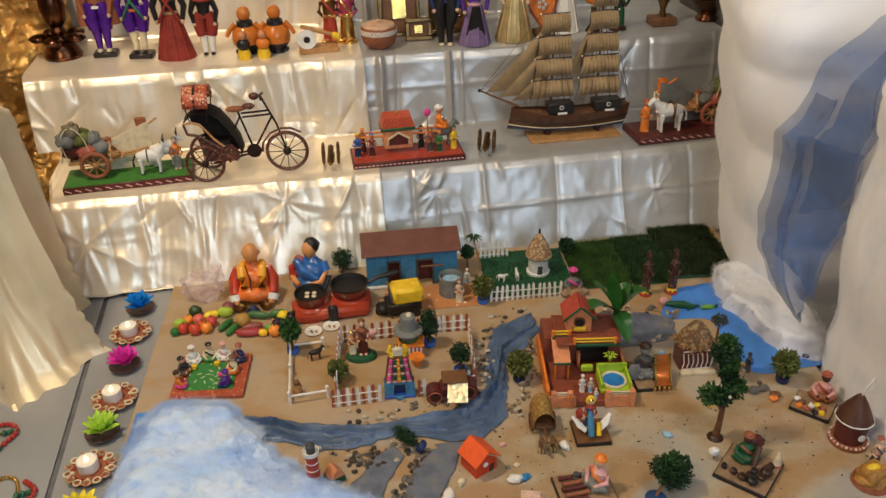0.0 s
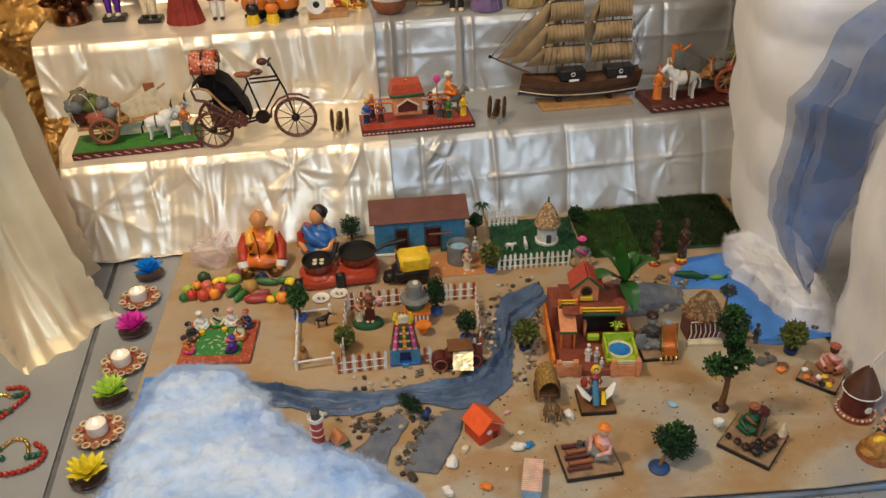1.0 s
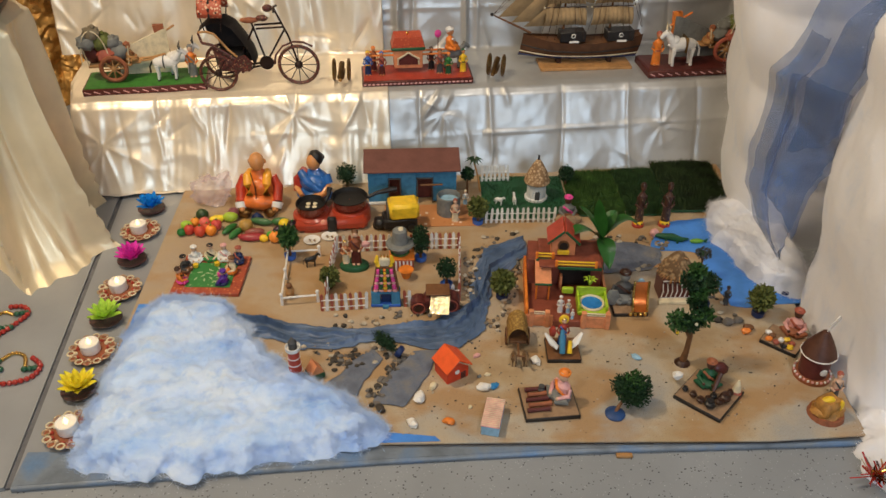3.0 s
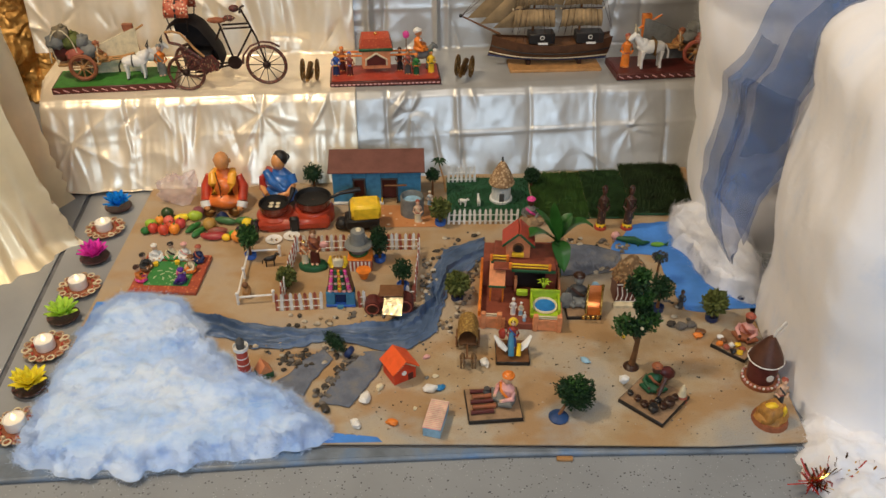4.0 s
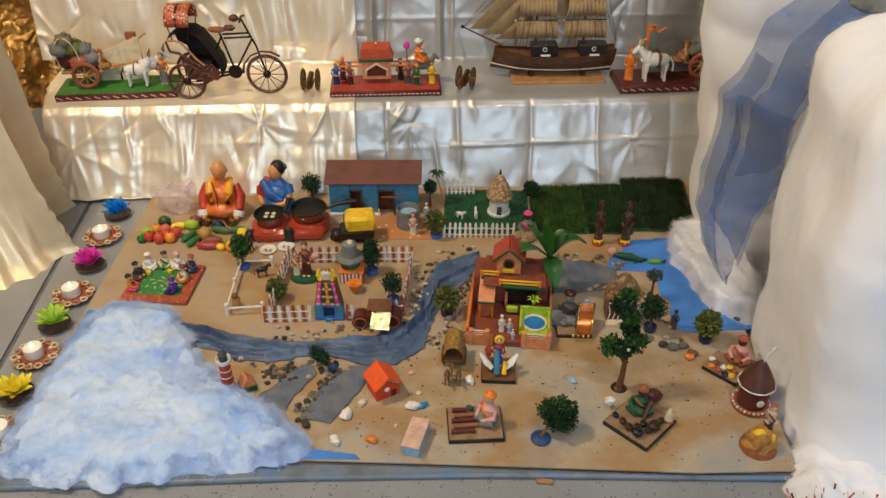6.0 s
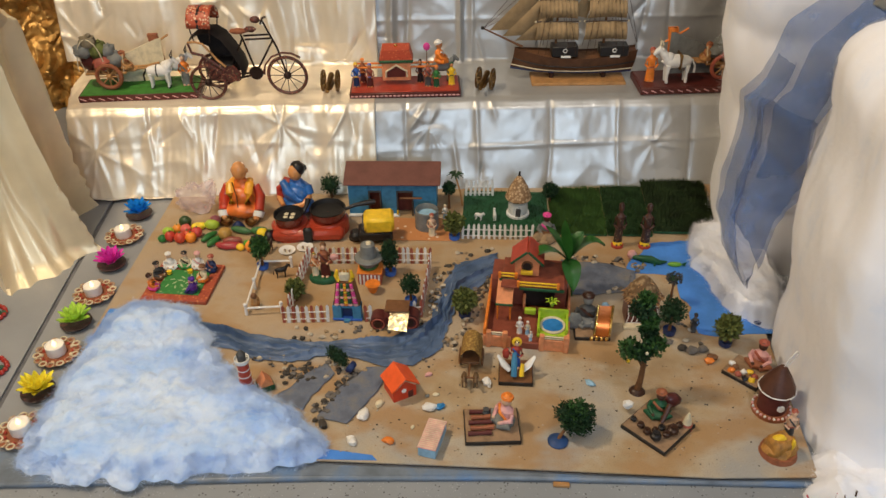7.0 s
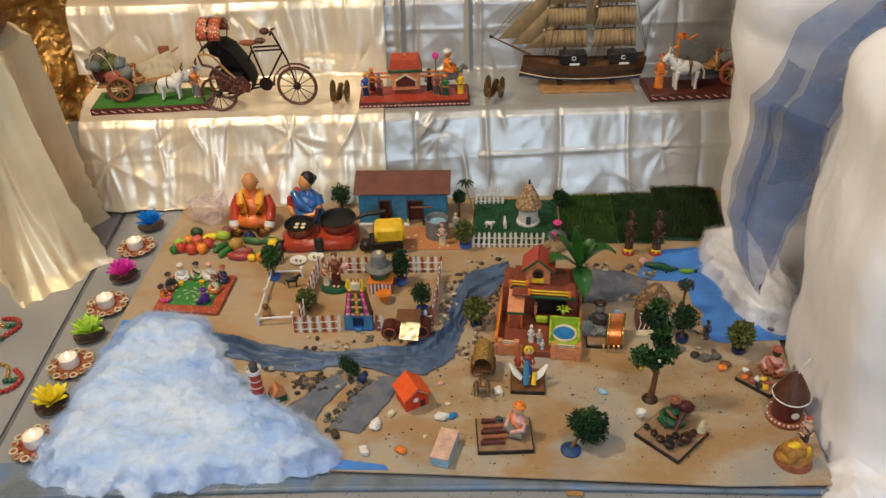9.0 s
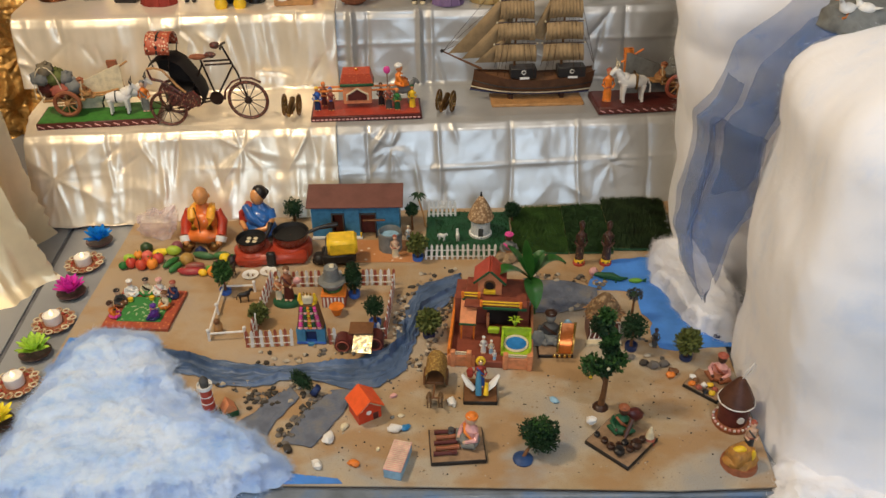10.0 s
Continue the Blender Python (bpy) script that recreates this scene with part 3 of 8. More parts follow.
def fibres(b, points, mat, size, seed, thick=0.00012):
    """Loose curled fibres standing off a cotton surface."""
    rnd = random.Random(seed)
    for p, nrm in points:
        d = (nrm + Vector((rnd.uniform(-1, 1), rnd.uniform(-1, 1), rnd.uniform(-0.5, 0.9)))).normalized()
        side = d.cross(Vector((rnd.uniform(-1, 1), rnd.uniform(-1, 1), 1))).normalized()
        length, w = size * rnd.uniform(0.3, 1.2), thick * rnd.uniform(0.7, 1.3)
        curl = side * length * rnd.uniform(-1.8, 1.8)
        pts = [p - nrm * size * 0.1 + d * length * k / 3 + curl * (k / 3) ** 2 for k in range(4)]
        b.tube(pts, [w, w, w, w * 0.6], mat, 3)


def cloud(name, poly, top, mat, seed, label, z0=0.001, fuzz=42000, size=0.0095, bump_size=0.012):
    """A low heap of cotton wool over an outline."""
    c = Vector((sum(p[0] for p in poly) / len(poly), sum(p[1] for p in poly) / len(poly)))
    rim = outline(poly, 42, 0.012, seed)
    b, w = Build(), len(rim)
    rows = 70
    verts = []
    for j in range(rows + 1):
        s = j / rows
        for q in rim:
            p = c.lerp(Vector(q), s)
            f = s ** 2
            p = p + f * Vector((0.014 * nz(p.x * 26, p.y * 26, seed + 1) + 0.005 * nz(p.x * 62, p.y * 62, seed + 2), 0.014 * nz(p.x * 26, p.y * 26, seed + 3) + 0.005 * nz(p.x * 62, p.y * 62, seed + 4)))
            prof = min(1, (1 - s) * 5.0) ** 0.6
            k = bump_size * (nz(p.x * 13, p.y * 13, seed) + 0.6 * nz(p.x * 34, p.y * 34, seed + 2)) + 0.0025 * nz(p.x * 80, p.y * 80, seed + 4)
            drop = -0.0095 * min(1, max(0, (-0.136 - p.y) / 0.03)) if top < 0.03 else 0.0
            verts.append((p.x, p.y, z0 + drop + prof * max(0.006, top + k)))
    faces = [(j * w + i, (j + 1) * w + i, (j + 1) * w + (i + 1) % w, j * w + (i + 1) % w) for j in range(rows) for i in range(w)]
    b.add(verts, faces, mat)
    rnd = random.Random(seed)
    pts = []
    for _ in range(fuzz):
        edge = rnd.random() < 0.62
        j = rows - rnd.randint(0, 9) if edge else int(rows * math.sqrt(rnd.random()))
        i = rnd.randrange(w)
        p = Vector(verts[j * w + i])
        out = Vector((p.x - c.x, p.y - c.y, 0)).normalized() if edge else Vector((0, 0, 1))
        pts.append((p, (out * 0.8 + Vector((0, 0, 0.5))).normalized()))
    t = thing(name, (0, 0, 0), label, "cotton wool", "cotton wool heaps")
    part("body", b, t)
    fluff = Build()
    fibres(fluff, pts, mat, size, seed, 0.00016)
    tagged(part("fluff", fluff, t, "fine loose fluff"), kind="stuff")


cloud("cotton_cloud", [(-0.635, 0.24), (-0.568, 0.275), (-0.489, 0.258), (-0.436, 0.201), (-0.376, 0.116), (-0.314, 0.054), (-0.259, 0.011), (-0.17, -0.052), (-0.122, -0.115), (-0.15, -0.148), (-0.30, -0.176), (-0.47, -0.204), (-0.648, -0.182), (-0.655, -0.049), (-0.65, 0.105)],
      0.020, BLUE_COTTON, 3, "teased cotton wool dyed pale blue as sea foam")
cloud("cotton_cloud", [(0.66, 0.60), (0.635, 0.486), (0.668, 0.38), (0.68, 0.31), (0.735, 0.255), (0.80, 0.30), (0.80, 0.62)], 0.042, COTTON, 8, "white cotton wool foam at the foot of a waterfall", fuzz=16000, bump_size=0.012)
cloud("cotton_cloud", [(0.715, -0.12), (0.72, -0.25), (0.80, -0.36), (1.05, -0.40), (1.25, -0.2), (1.1, -0.05), (0.80, -0.04)], 0.055, COTTON, 12, "white cotton wool spread at the foot of the snowy hill", -0.03, fuzz=6000, bump_size=0.016)


def hill(name, base, height, lean, seed, label, mat=COTTON, lump=0.03, rolls=0.0):
    """A tall heap wrapped in cotton batting: base outline swept up, rounded over at the top."""
    rim = outline(base, 16, 0.0, seed)
    c = Vector((sum(p[0] for p in base) / len(base), sum(p[1] for p in base) / len(base)))
    w, rows, verts = len(rim), 70, []
    for j in range(rows + 1):
        s = j / rows
        if s < 0.72:
            h, inward = height * s / 0.72, 0.10 * (s / 0.72) ** 2
        else:
            a = (s - 0.72) / 0.28 * math.pi / 2
            h, inward = height + 0.16 * math.sin(a), 0.10 + 0.90 * (1 - math.cos(a))
        for i, q in enumerate(rim):
            p = Vector(q).lerp(c, inward)
            k = lump * (nz(p.x * 3.6 + seed, p.y * 3.6, h * 3.6) + 0.22 * nz(p.x * 9, p.y * 9, h * 9 + seed) + 0.07 * nz(p.x * 40, p.y * 40, h * 40))
            k += rolls * (abs(math.sin(math.pi * (h / 0.19 + 0.4 * nz(p.x * 2, p.y * 2, seed)))) - 0.6)
            out = (Vector(q) - c).normalized() * k
            verts.append((p.x + out.x + lean[0] * h, p.y + out.y + lean[1] * h, -0.03 + h + 0.4 * k * (1 if s > 0.72 else 0)))
    faces = [(j * w + i, j * w + (i + 1) % w, (j + 1) * w + (i + 1) % w, (j + 1) * w + i) for j in range(rows) for i in range(w)]
    b = Build().add(verts, faces, mat)
    rnd = random.Random(seed)
    pts = []
    while len(pts) < 15000:
        p = Vector(verts[rnd.randrange(len(verts))])
        p += Vector((rnd.uniform(-0.01, 0.01), rnd.uniform(-0.01, 0.01), rnd.uniform(-0.006, 0.006)))
        if p.x > c.x + 0.1:
            continue
        pts.append((p, Vector((p.x - c.x, p.y - c.y, 0.05)).normalized()))
    t = thing(name, (0, 0, 0), label, "cotton hill", "cotton hills")
    part("batting", b, t)
    fluff = Build()
    fibres(fluff, pts, mat, 0.0045, seed, 0.00011)
    tagged(part("fluff", fluff, t, "fine loose fluff"), kind="stuff")


hill("snowy_hill", [(0.93, 1.02), (0.795, 0.86), (0.74, 0.66), (0.762, 0.53), (0.86, 0.45), (1.2, 0.42), (1.6, 0.6), (1.5, 1.1)], 0.62, (-0.205, 0.0), 2, "tall hill wrapped in white cotton batting", lump=0.026, rolls=0.013)
hill("snowy_hill", [(0.80, 0.28), (0.745, 0.18), (0.745, 0.02), (0.765, -0.10), (0.90, -0.17), (1.3, -0.2), (1.7, 0.0), (1.6, 0.34), (1.1, 0.38)], 0.58, (-0.085, 0.06), 5, "massive snowy slope of white cotton batting")


def waterfall():
    left = [(0.671, 0.24, 0.126), (0.631, 0.28, 0.185), (0.621, 0.34, 0.233), (0.632, 0.38, 0.305), (0.645, 0.39, 0.41), (0.635, 0.38, 0.471), (0.663, 0.37, 0.513), (0.68, 0.34, 0.62), (0.76, 0.33, 0.70), (1.0, 0.32, 0.78)]
    right = [(0.676, 0.237, 0.128), (0.690, 0.235, 0.172), (0.703, 0.24, 0.259), (0.722, 0.245, 0.30), (0.74, 0.25, 0.347), (0.729, 0.25, 0.465), (0.745, 0.25, 0.52), (0.758, 0.25, 0.572), (0.80, 0.255, 0.655), (1.0, 0.26, 0.70)]

    def at(pts, s):
        s *= len(pts) - 1
        i = min(int(s), len(pts) - 2)
        return Vector(pts[i]).lerp(Vector(pts[i + 1]), s - i)

    def sheet(off, lo, hi, seed, start=0.0, end=1.0, skew=0.0):
        def fn(a, c):
            s = min(1, max(0, start + (end - start) * a + skew * (c - 0.5) * (1 - a)))
            p = at(left, s).lerp(at(right, s), min(1, max(0, lo + (hi - lo) * c)))
            d = 0.020 * abs(nz(c * 2 + seed + s * 2, s * 5, seed)) + 0.012 * abs(nz(c * 4 - s * 6, s * 8, seed + 2)) + 0.006 * abs(nz(c * 9 + s * 9, s * 14, seed + 5))
            return (p.x + 0.005 * nz(s * 14, seed), p.y - off - 0.02 * math.sin(c * math.pi) + d, p.z + 0.006 * nz(c * 6, s * 6, seed))
        return fn
    t = thing("tulle_waterfall", (0, 0, 0), "sheer blue tulle gathered as a waterfall on the cotton hill", "waterfall cloth")
    part("back_layer", Build().grid(sheet(0.0, 0.0, 1.0, 1.0), 120, 34, TULLE), t)
    part("lower_layer", Build().grid(sheet(0.012, 0.22, 1.0, 6.0, 0.16, 0.58, -0.12), 70, 28, TULLE), t)
    part("upper_layer", Build().grid(sheet(0.020, 0.42, 1.0, 11.0, 0.44, 1.0, 0.16), 80, 24, TULLE), t)
    part("edge_layer", Build().grid(sheet(0.026, 0.0, 0.30, 15.0, 0.05, 0.72, 0.10), 80, 16, TULLE), t)


waterfall()

# ---- draped stand beside the steps ----
def draped_stand():
    t = thing("draped_stand", (-1.03, 0.53, -0.0105), "tall stand covered in cream satin that spreads on the floor", "stand")
    w, rows, verts = 220, 60, []
    for j in range(rows + 1):
        s = j / rows
        for i in range(w):
            a = 2 * math.pi * i / w
            if s < 0.8:
                h = 0.53 * (s / 0.8)
                turn = (a + math.radians(36) + math.pi) % (2 * math.pi) - math.pi
                r = 0.158 + 0.022 * (1 - s / 0.8) + 0.125 * math.exp(-(turn / 0.34) ** 2) * (1 - s / 0.8) ** 2.6
                k = (1 - 0.7 * s / 0.8)
                fold = k * (0.12 * (0.40 - abs(math.sin(3.5 * a + 0.6 + 1.4 * h + 0.35 * nz(h * 3, 1.0))) ** 0.8) + 0.026 * nz(math.cos(a) * 3, math.sin(a) * 3, h * 1.5) + 0.020 * ridge(math.cos(a) * 5 + 3, math.sin(a) * 5, h * 1.2) + 0.012 * nz(math.cos(a) * 9, math.sin(a) * 9, h * 4))
                r += fold
                if h < 0.02:
                    r += 0.016 * (1 - h / 0.02)
            else:
                q = (s - 0.8) / 0.2
                h, r = 0.53 + 0.016 * math.sin(min(1, q * 4) * math.pi / 2), 0.158 * (1 - q) + 0.0005
            verts.append((r * math.cos(a), r * math.sin(a), h))
    faces = [(j * w + i, j * w + (i + 1) % w, (j + 1) * w + (i + 1) % w, (j + 1) * w + i) for j in range(rows) for i in range(w)]
    part("drape", Build().add(verts, faces, CREAM), t, "cream satin falling in deep folds")
    part("stool", Build().lathe((0, 0, 0.003), [(0.09, 0), (0.09, 0.5)], BROWN), t)


draped_stand()
thing("serving_dish", (-0.985, 0.51, 0.5365), "dark carved round wooden dish", "dish", "", Build().lathe((0, 0, 0), [(0.07, 0), (0.105, 0.012), (0.118, 0.03), (0.112, 0.03), (0.098, 0.016), (0.06, 0.008), (0.001, 0.008)], DKBROWN, 36))

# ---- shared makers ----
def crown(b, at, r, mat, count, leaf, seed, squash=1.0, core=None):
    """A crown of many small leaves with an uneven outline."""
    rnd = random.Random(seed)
    # Dark ball painted as the shade between leaves, whatever the leaf colour.
    b.ball(at, (r * 0.62, r * 0.62, r * 0.62 * squash), core or DKLEAF_AND_SHADE, 10, 0.5, seed)
    for _ in range(count):
        d = Vector((rnd.gauss(0, 1), rnd.gauss(0, 1), rnd.gauss(0, 1))).normalized()
        k = r * (0.55 + 0.45 * rnd.random()) * (1 + 0.35 * noise.noise(d * 2.3 + Vector((seed, 0, 0))))
        p = Vector(at) + Vector((d.x * k, d.y * k, d.z * k * squash))
        side = d.cross(Vector((rnd.uniform(-1, 1), rnd.uniform(-1, 1), rnd.uniform(-1, 1)))).normalized()
        tip = (d * 0.5 + side.cross(d) * rnd.uniform(-1, 1) + Vector((0, 0, 0.2))).normalized() * leaf * rnd.uniform(0.7, 1.3)
        side = side * leaf * 0.32
        b.add([p, p + tip * 0.5 + side, p + tip, p + tip * 0.5 - side + d * leaf * 0.15], [(0, 1, 2, 3)], mat)


def model_tree(at, height, r, mat, label, pot=None, trunk=0.003, squash=1.0, count=760, leaf=0.0058, lean=(0, 0), seed=1, group="model trees"):
    t = thing("model_tree", at, label, "model tree", group)
    z, r = 0.0, r * 0.84
    if pot:
        part("pot", Build().lathe((0, 0, 0), [(0.010, 0), (0.013, 0.003), (0.0135, 0.014), (0.012, 0.014), (0.010, 0.010)], pot, 16), t, "small round pot")
        z = 0.008
    top = (lean[0], lean[1], height - r * squash)
    part("trunk", Build().tube([(0, 0, z), (lean[0] * 0.4, lean[1] * 0.4, height * 0.3), top], [trunk * 1.3, trunk, trunk * 0.6], BROWN), t)
    b = Build()
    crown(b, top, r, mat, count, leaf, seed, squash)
    part("crown", b, t)
    return t


def standing(b, at, h, robe, skin, hair, lower=None, base=None, turn=0.0):
    """A plain standing figurine, added to b."""
    m = pose(*at, 0, 0, turn)
    z = 0.0
    if base:
        b.lathe((0, 0, 0), [(h * 0.17, 0), (h * 0.17, h * 0.05), (h * 0.13, h * 0.07)], base, 14, m)
        z = h * 0.06
    b.lathe((0, 0, z), [(h * 0.13, 0), (h * 0.12, h * 0.2), (h * 0.10, h * 0.42)], lower or robe, 12, m, 1, 0.8)
    b.lathe((0, 0, z), [(h * 0.10, h * 0.40), (h * 0.105, h * 0.52), (h * 0.12, h * 0.66), (h * 0.05, h * 0.73), (h * 0.04, h * 0.78)], robe, 12, m, 1, 0.75)
    b.ball((0, 0, z + h * 0.84), (h * 0.075, h * 0.08, h * 0.095), skin, 12, 0, 0, m)
    b.ball((0, h * 0.02, z + h * 0.88), (h * 0.085, h * 0.085, h * 0.08), hair, 12, 0.2, 1, m)
    for s in (-1, 1):
        b.tube([(s * h * 0.12, 0, z + h * 0.64), (s * h * 0.17, -h * 0.03, z + h * 0.48), (s * h * 0.10, -h * 0.11, z + h * 0.42)], [h * 0.04, h * 0.033, h * 0.028], robe, 7, m)
        b.ball((s * h * 0.09, -h * 0.12, z + h * 0.42), h * 0.032, skin, 8, 0, 0, m)
        b.ball((s * h * 0.055, -h * 0.09, z + h * 0.02), (h * 0.04, h * 0.065, h * 0.022), skin, 8, 0, 0, m)
    b.lathe((0, 0, z + h * 0.39), [(h * 0.106, 0), (h * 0.116, h * 0.02), (h * 0.108, h * 0.045)], hair, 12, m, 1, 0.8)
    b.tube([(-h * 0.10, -h * 0.05, z + h * 0.68), (0, -h * 0.105, z + h * 0.56), (h * 0.10, -h * 0.06, z + h * 0.42)], [h * 0.02, h * 0.026, h * 0.02], lower or hair, 6, m)


def sitting(b, at, h, robe, skin, hair, lower=None, turn=0.0):
    """A plain seated figurine, added to b."""
    m = pose(*at, 0, 0, turn)
    b.ball((0, -h * 0.08, h * 0.13), (h * 0.36, h * 0.30, h * 0.15), lower or robe, 14, 0.1, 2, m)
    b.lathe((0, 0, h * 0.1), [(h * 0.22, 0), (h * 0.23, h * 0.18), (h * 0.24, h * 0.38), (h * 0.10, h * 0.50), (h * 0.08, h * 0.56)], robe, 14, m, 1, 0.75)
    b.ball((0, 0, h * 0.80), (h * 0.15, h * 0.155, h * 0.185), skin, 14, 0, 0, m)
    b.ball((0, h * 0.04, h * 0.87), (h * 0.16, h * 0.16, h * 0.15), hair, 12, 0.15, 1, m)
    for s in (-1, 1):
        b.tube([(s * h * 0.23, 0, h * 0.46), (s * h * 0.32, -h * 0.06, h * 0.30), (s * h * 0.16, -h * 0.30, h * 0.22)], [h * 0.085, h * 0.075, h * 0.05], robe, 8, m)
        b.ball((s * h * 0.14, -h * 0.32, h * 0.21), h * 0.055, skin, 8, 0, 0, m)
        b.tube([(s * h * 0.12, -h * 0.02, h * 0.14), (s * h * 0.36, -h * 0.18, h * 0.17), (s * h * 0.10, -h * 0.36, h * 0.08)], [h * 0.11, h * 0.10, h * 0.07], lower or robe, 9, m)
    b.tube([(-h * 0.20, -h * 0.08, h * 0.54), (0, -h * 0.20, h * 0.42), (h * 0.20, -h * 0.12, h * 0.24)], [h * 0.04, h * 0.05, h * 0.04], hair, 7, m)
    b.ring((0, h * 0.02, h * 0.91), h * 0.145, h * 0.035, hair, "z", 16, 6, m)


def beast(b, at, l, mat, feet=None, turn=0.0, horn=None):
    """A plain four-legged figurine facing +x, added to b."""
    m = pose(*at, 0, 0, turn)
    b.ball((0, 0, l * 0.58), (l * 0.42, l * 0.17, l * 0.19), mat, 14, 0.12, 3, m)
    b.ball((l * 0.22, 0, l * 0.68), (l * 0.15, l * 0.13, l * 0.16), mat, 10, 0.1, 5, m)
    b.tube([(l * 0.28, 0, l * 0.66), (l * 0.42, 0, l * 0.84), (l * 0.5, 0, l * 0.92)], [l * 0.13, l * 0.10, l * 0.08], mat, 9, m)
    b.tube([(l * 0.46, 0, l * 0.95), (l * 0.58, 0, l * 0.86), (l * 0.64, 0, l * 0.78)], [l * 0.085, l * 0.07, l * 0.045], mat, 9, m)
    for sx in (-0.28, 0.24):
        for sy in (-0.09, 0.09):
            b.tube([(l * sx, l * sy, l * 0.5), (l * sx + l * 0.02, l * sy, l * 0.24), (l * sx, l * sy, l * 0.02)], [l * 0.075, l * 0.045, l * 0.04], mat, 7, m)
            if feet:
                b.ball((l * sx, l * sy, l * 0.03), (l * 0.05, l * 0.05, l * 0.035), feet, 8, 0, 0, m)
    b.tube([(-l * 0.4, 0, l * 0.62), (-l * 0.5, 0, l * 0.45), (-l * 0.5, 0, l * 0.25)], [l * 0.03, l * 0.025, l * 0.035], feet or mat, 6, m)
    for s in (-1, 1):
        if horn:
            b.tube([(l * 0.48, s * l * 0.05, l * 0.98), (l * 0.46, s * l * 0.12, l * 1.1), (l * 0.5, s * l * 0.09, l * 1.2)], [l * 0.03, l * 0.025, l * 0.01], horn, 6, m)
        b.tube([(l * 0.46, s * l * 0.06, l * 0.97), (l * 0.42, s * l * 0.14, l * 0.95)], [l * 0.035, l * 0.015], mat, 6, m)


def figure(name, at, label, b, group="", category="figurine"):
    return thing(name, at, label, category, group, b)


def piece(name, me, parent, m):
    ob = new(name, me)
    ob.parent = parent
    ob.matrix_basis = m
    return ob


def wheel(parent, at, r, axis, rim, hub, spokes, name="wheel", thick=None, m=None):
    thick = thick or r * 0.12
    b = Build(m)
    b.ring(at, r - thick, thick, rim, axis, 28, 7)
    w = part(name, b, parent)
    b = Build(m)
    b.ball(at, r * 0.2, hub, 10)
    for i in range(spokes):
        a = 2 * math.pi * i / spokes
        d = {"x": (0, math.cos(a), math.sin(a)), "y": (math.cos(a), 0, math.sin(a))}[axis]
        b.tube([at, tuple(at[k] + d[k] * (r - thick) for k in range(3))], r * (0.05 if spokes < 9 else 0.022), hub, 5)
    part("spokes", b, w)
    return w


# ---- flower lamps and candles along the joint ----
def lotus(at, mat, label, seed):
    t = thing("paper_lotus", at, label, "paper lotus", "paper lotus lamps")
    part("bowl", Build().lathe((0, 0, 0), [(0.017, 0), (0.028, 0.005), (0.033, 0.011), (0.030, 0.012), (0.016, 0.007)], spotted("lotus_bowl_%d" % seed, (0.04, 0.02, 0.02), [(0.3, 0.06, 0.05), (0.10, 0.05, 0.05)], 260, 0.2), 26), t, "dark glittered clay bowl")
    rnd = random.Random(seed)
    pm = Build()

    def petal(a, c):
        w = math.sin((0.14 + 0.85 * a) * math.pi) ** 0.8 * 0.0105
        return ((c - 0.5) * 2 * w, a * 0.046, 0.006 * math.sin(a * 2.2) + 0.012 * a * a + 0.004 * (2 * c - 1) ** 2)
    pm.grid(petal, 8, 4, mat)
    me = pm.mesh("petal")
    for ring, n, tilt, s in ((0, 11, 12, 0.92), (1, 9, 30, 0.84), (2, 6, 52, 0.70)):
        for i in range(n):
            a = 360 * i / n + ring * 17 + rnd.uniform(-8, 8)
            piece("petal", me, t, pose(0, 0, 0.013 + ring * 0.003, 0, 0, a) @ pose(0, 0.004, 0, tilt + rnd.uniform(-7, 7), 0, 0) @ Matrix.Scale(0.82 * s * rnd.uniform(0.9, 1.1), 4))


LOTUS_BLUE = paint("lotus_blue", (0.01, 0.28, 0.78), 0.5, 0.35, 80)
LOTUS_PINK = paint("lotus_pink", (0.78, 0.05, 0.48), 0.5, 0.35, 80)
LOTUS_GREEN = paint("lotus_green", (0.55, 0.78, 0.10), 0.5, 0.35, 80)
LOTUS_YELLOW = paint("lotus_yellow", (0.95, 0.78, 0.05), 0.5, 0.3, 80)
lotus((-0.727, 0.632, -0.0102), LOTUS_BLUE, "bright blue paper lotus in a dark glittered bowl", 1)
lotus((-0.713, 0.415, -0.0102), LOTUS_PINK, "magenta paper lotus in a dark glittered bowl", 2)
lotus((-0.707, 0.205, -0.0102), LOTUS_GREEN, "lime green paper lotus in a dark glittered bowl", 3)
lotus((-0.693, 0.0, -0.0102), LOTUS_YELLOW, "yellow paper lotus in a dark glittered bowl", 4)

FLAME, ft, fn_, fl_, fb = nodes_of("warm_led_flame")
fb.inputs["Base Color"].default_value = (0.9, 0.75, 0.45, 1)
fb.inputs["Emission Color"].default_value = (1.0, 0.78, 0.42, 1)
fb.inputs["Emission Strength"].default_value = 1.6
HOLDER = spotted("jewelled_holder", (0.42, 0.26, 0.15), [(0.65, 0.52, 0.32), (0.45, 0.10, 0.07), (0.68, 0.58, 0.40), (0.22, 0.25, 0.08)], 170, 0.3, 0.4)


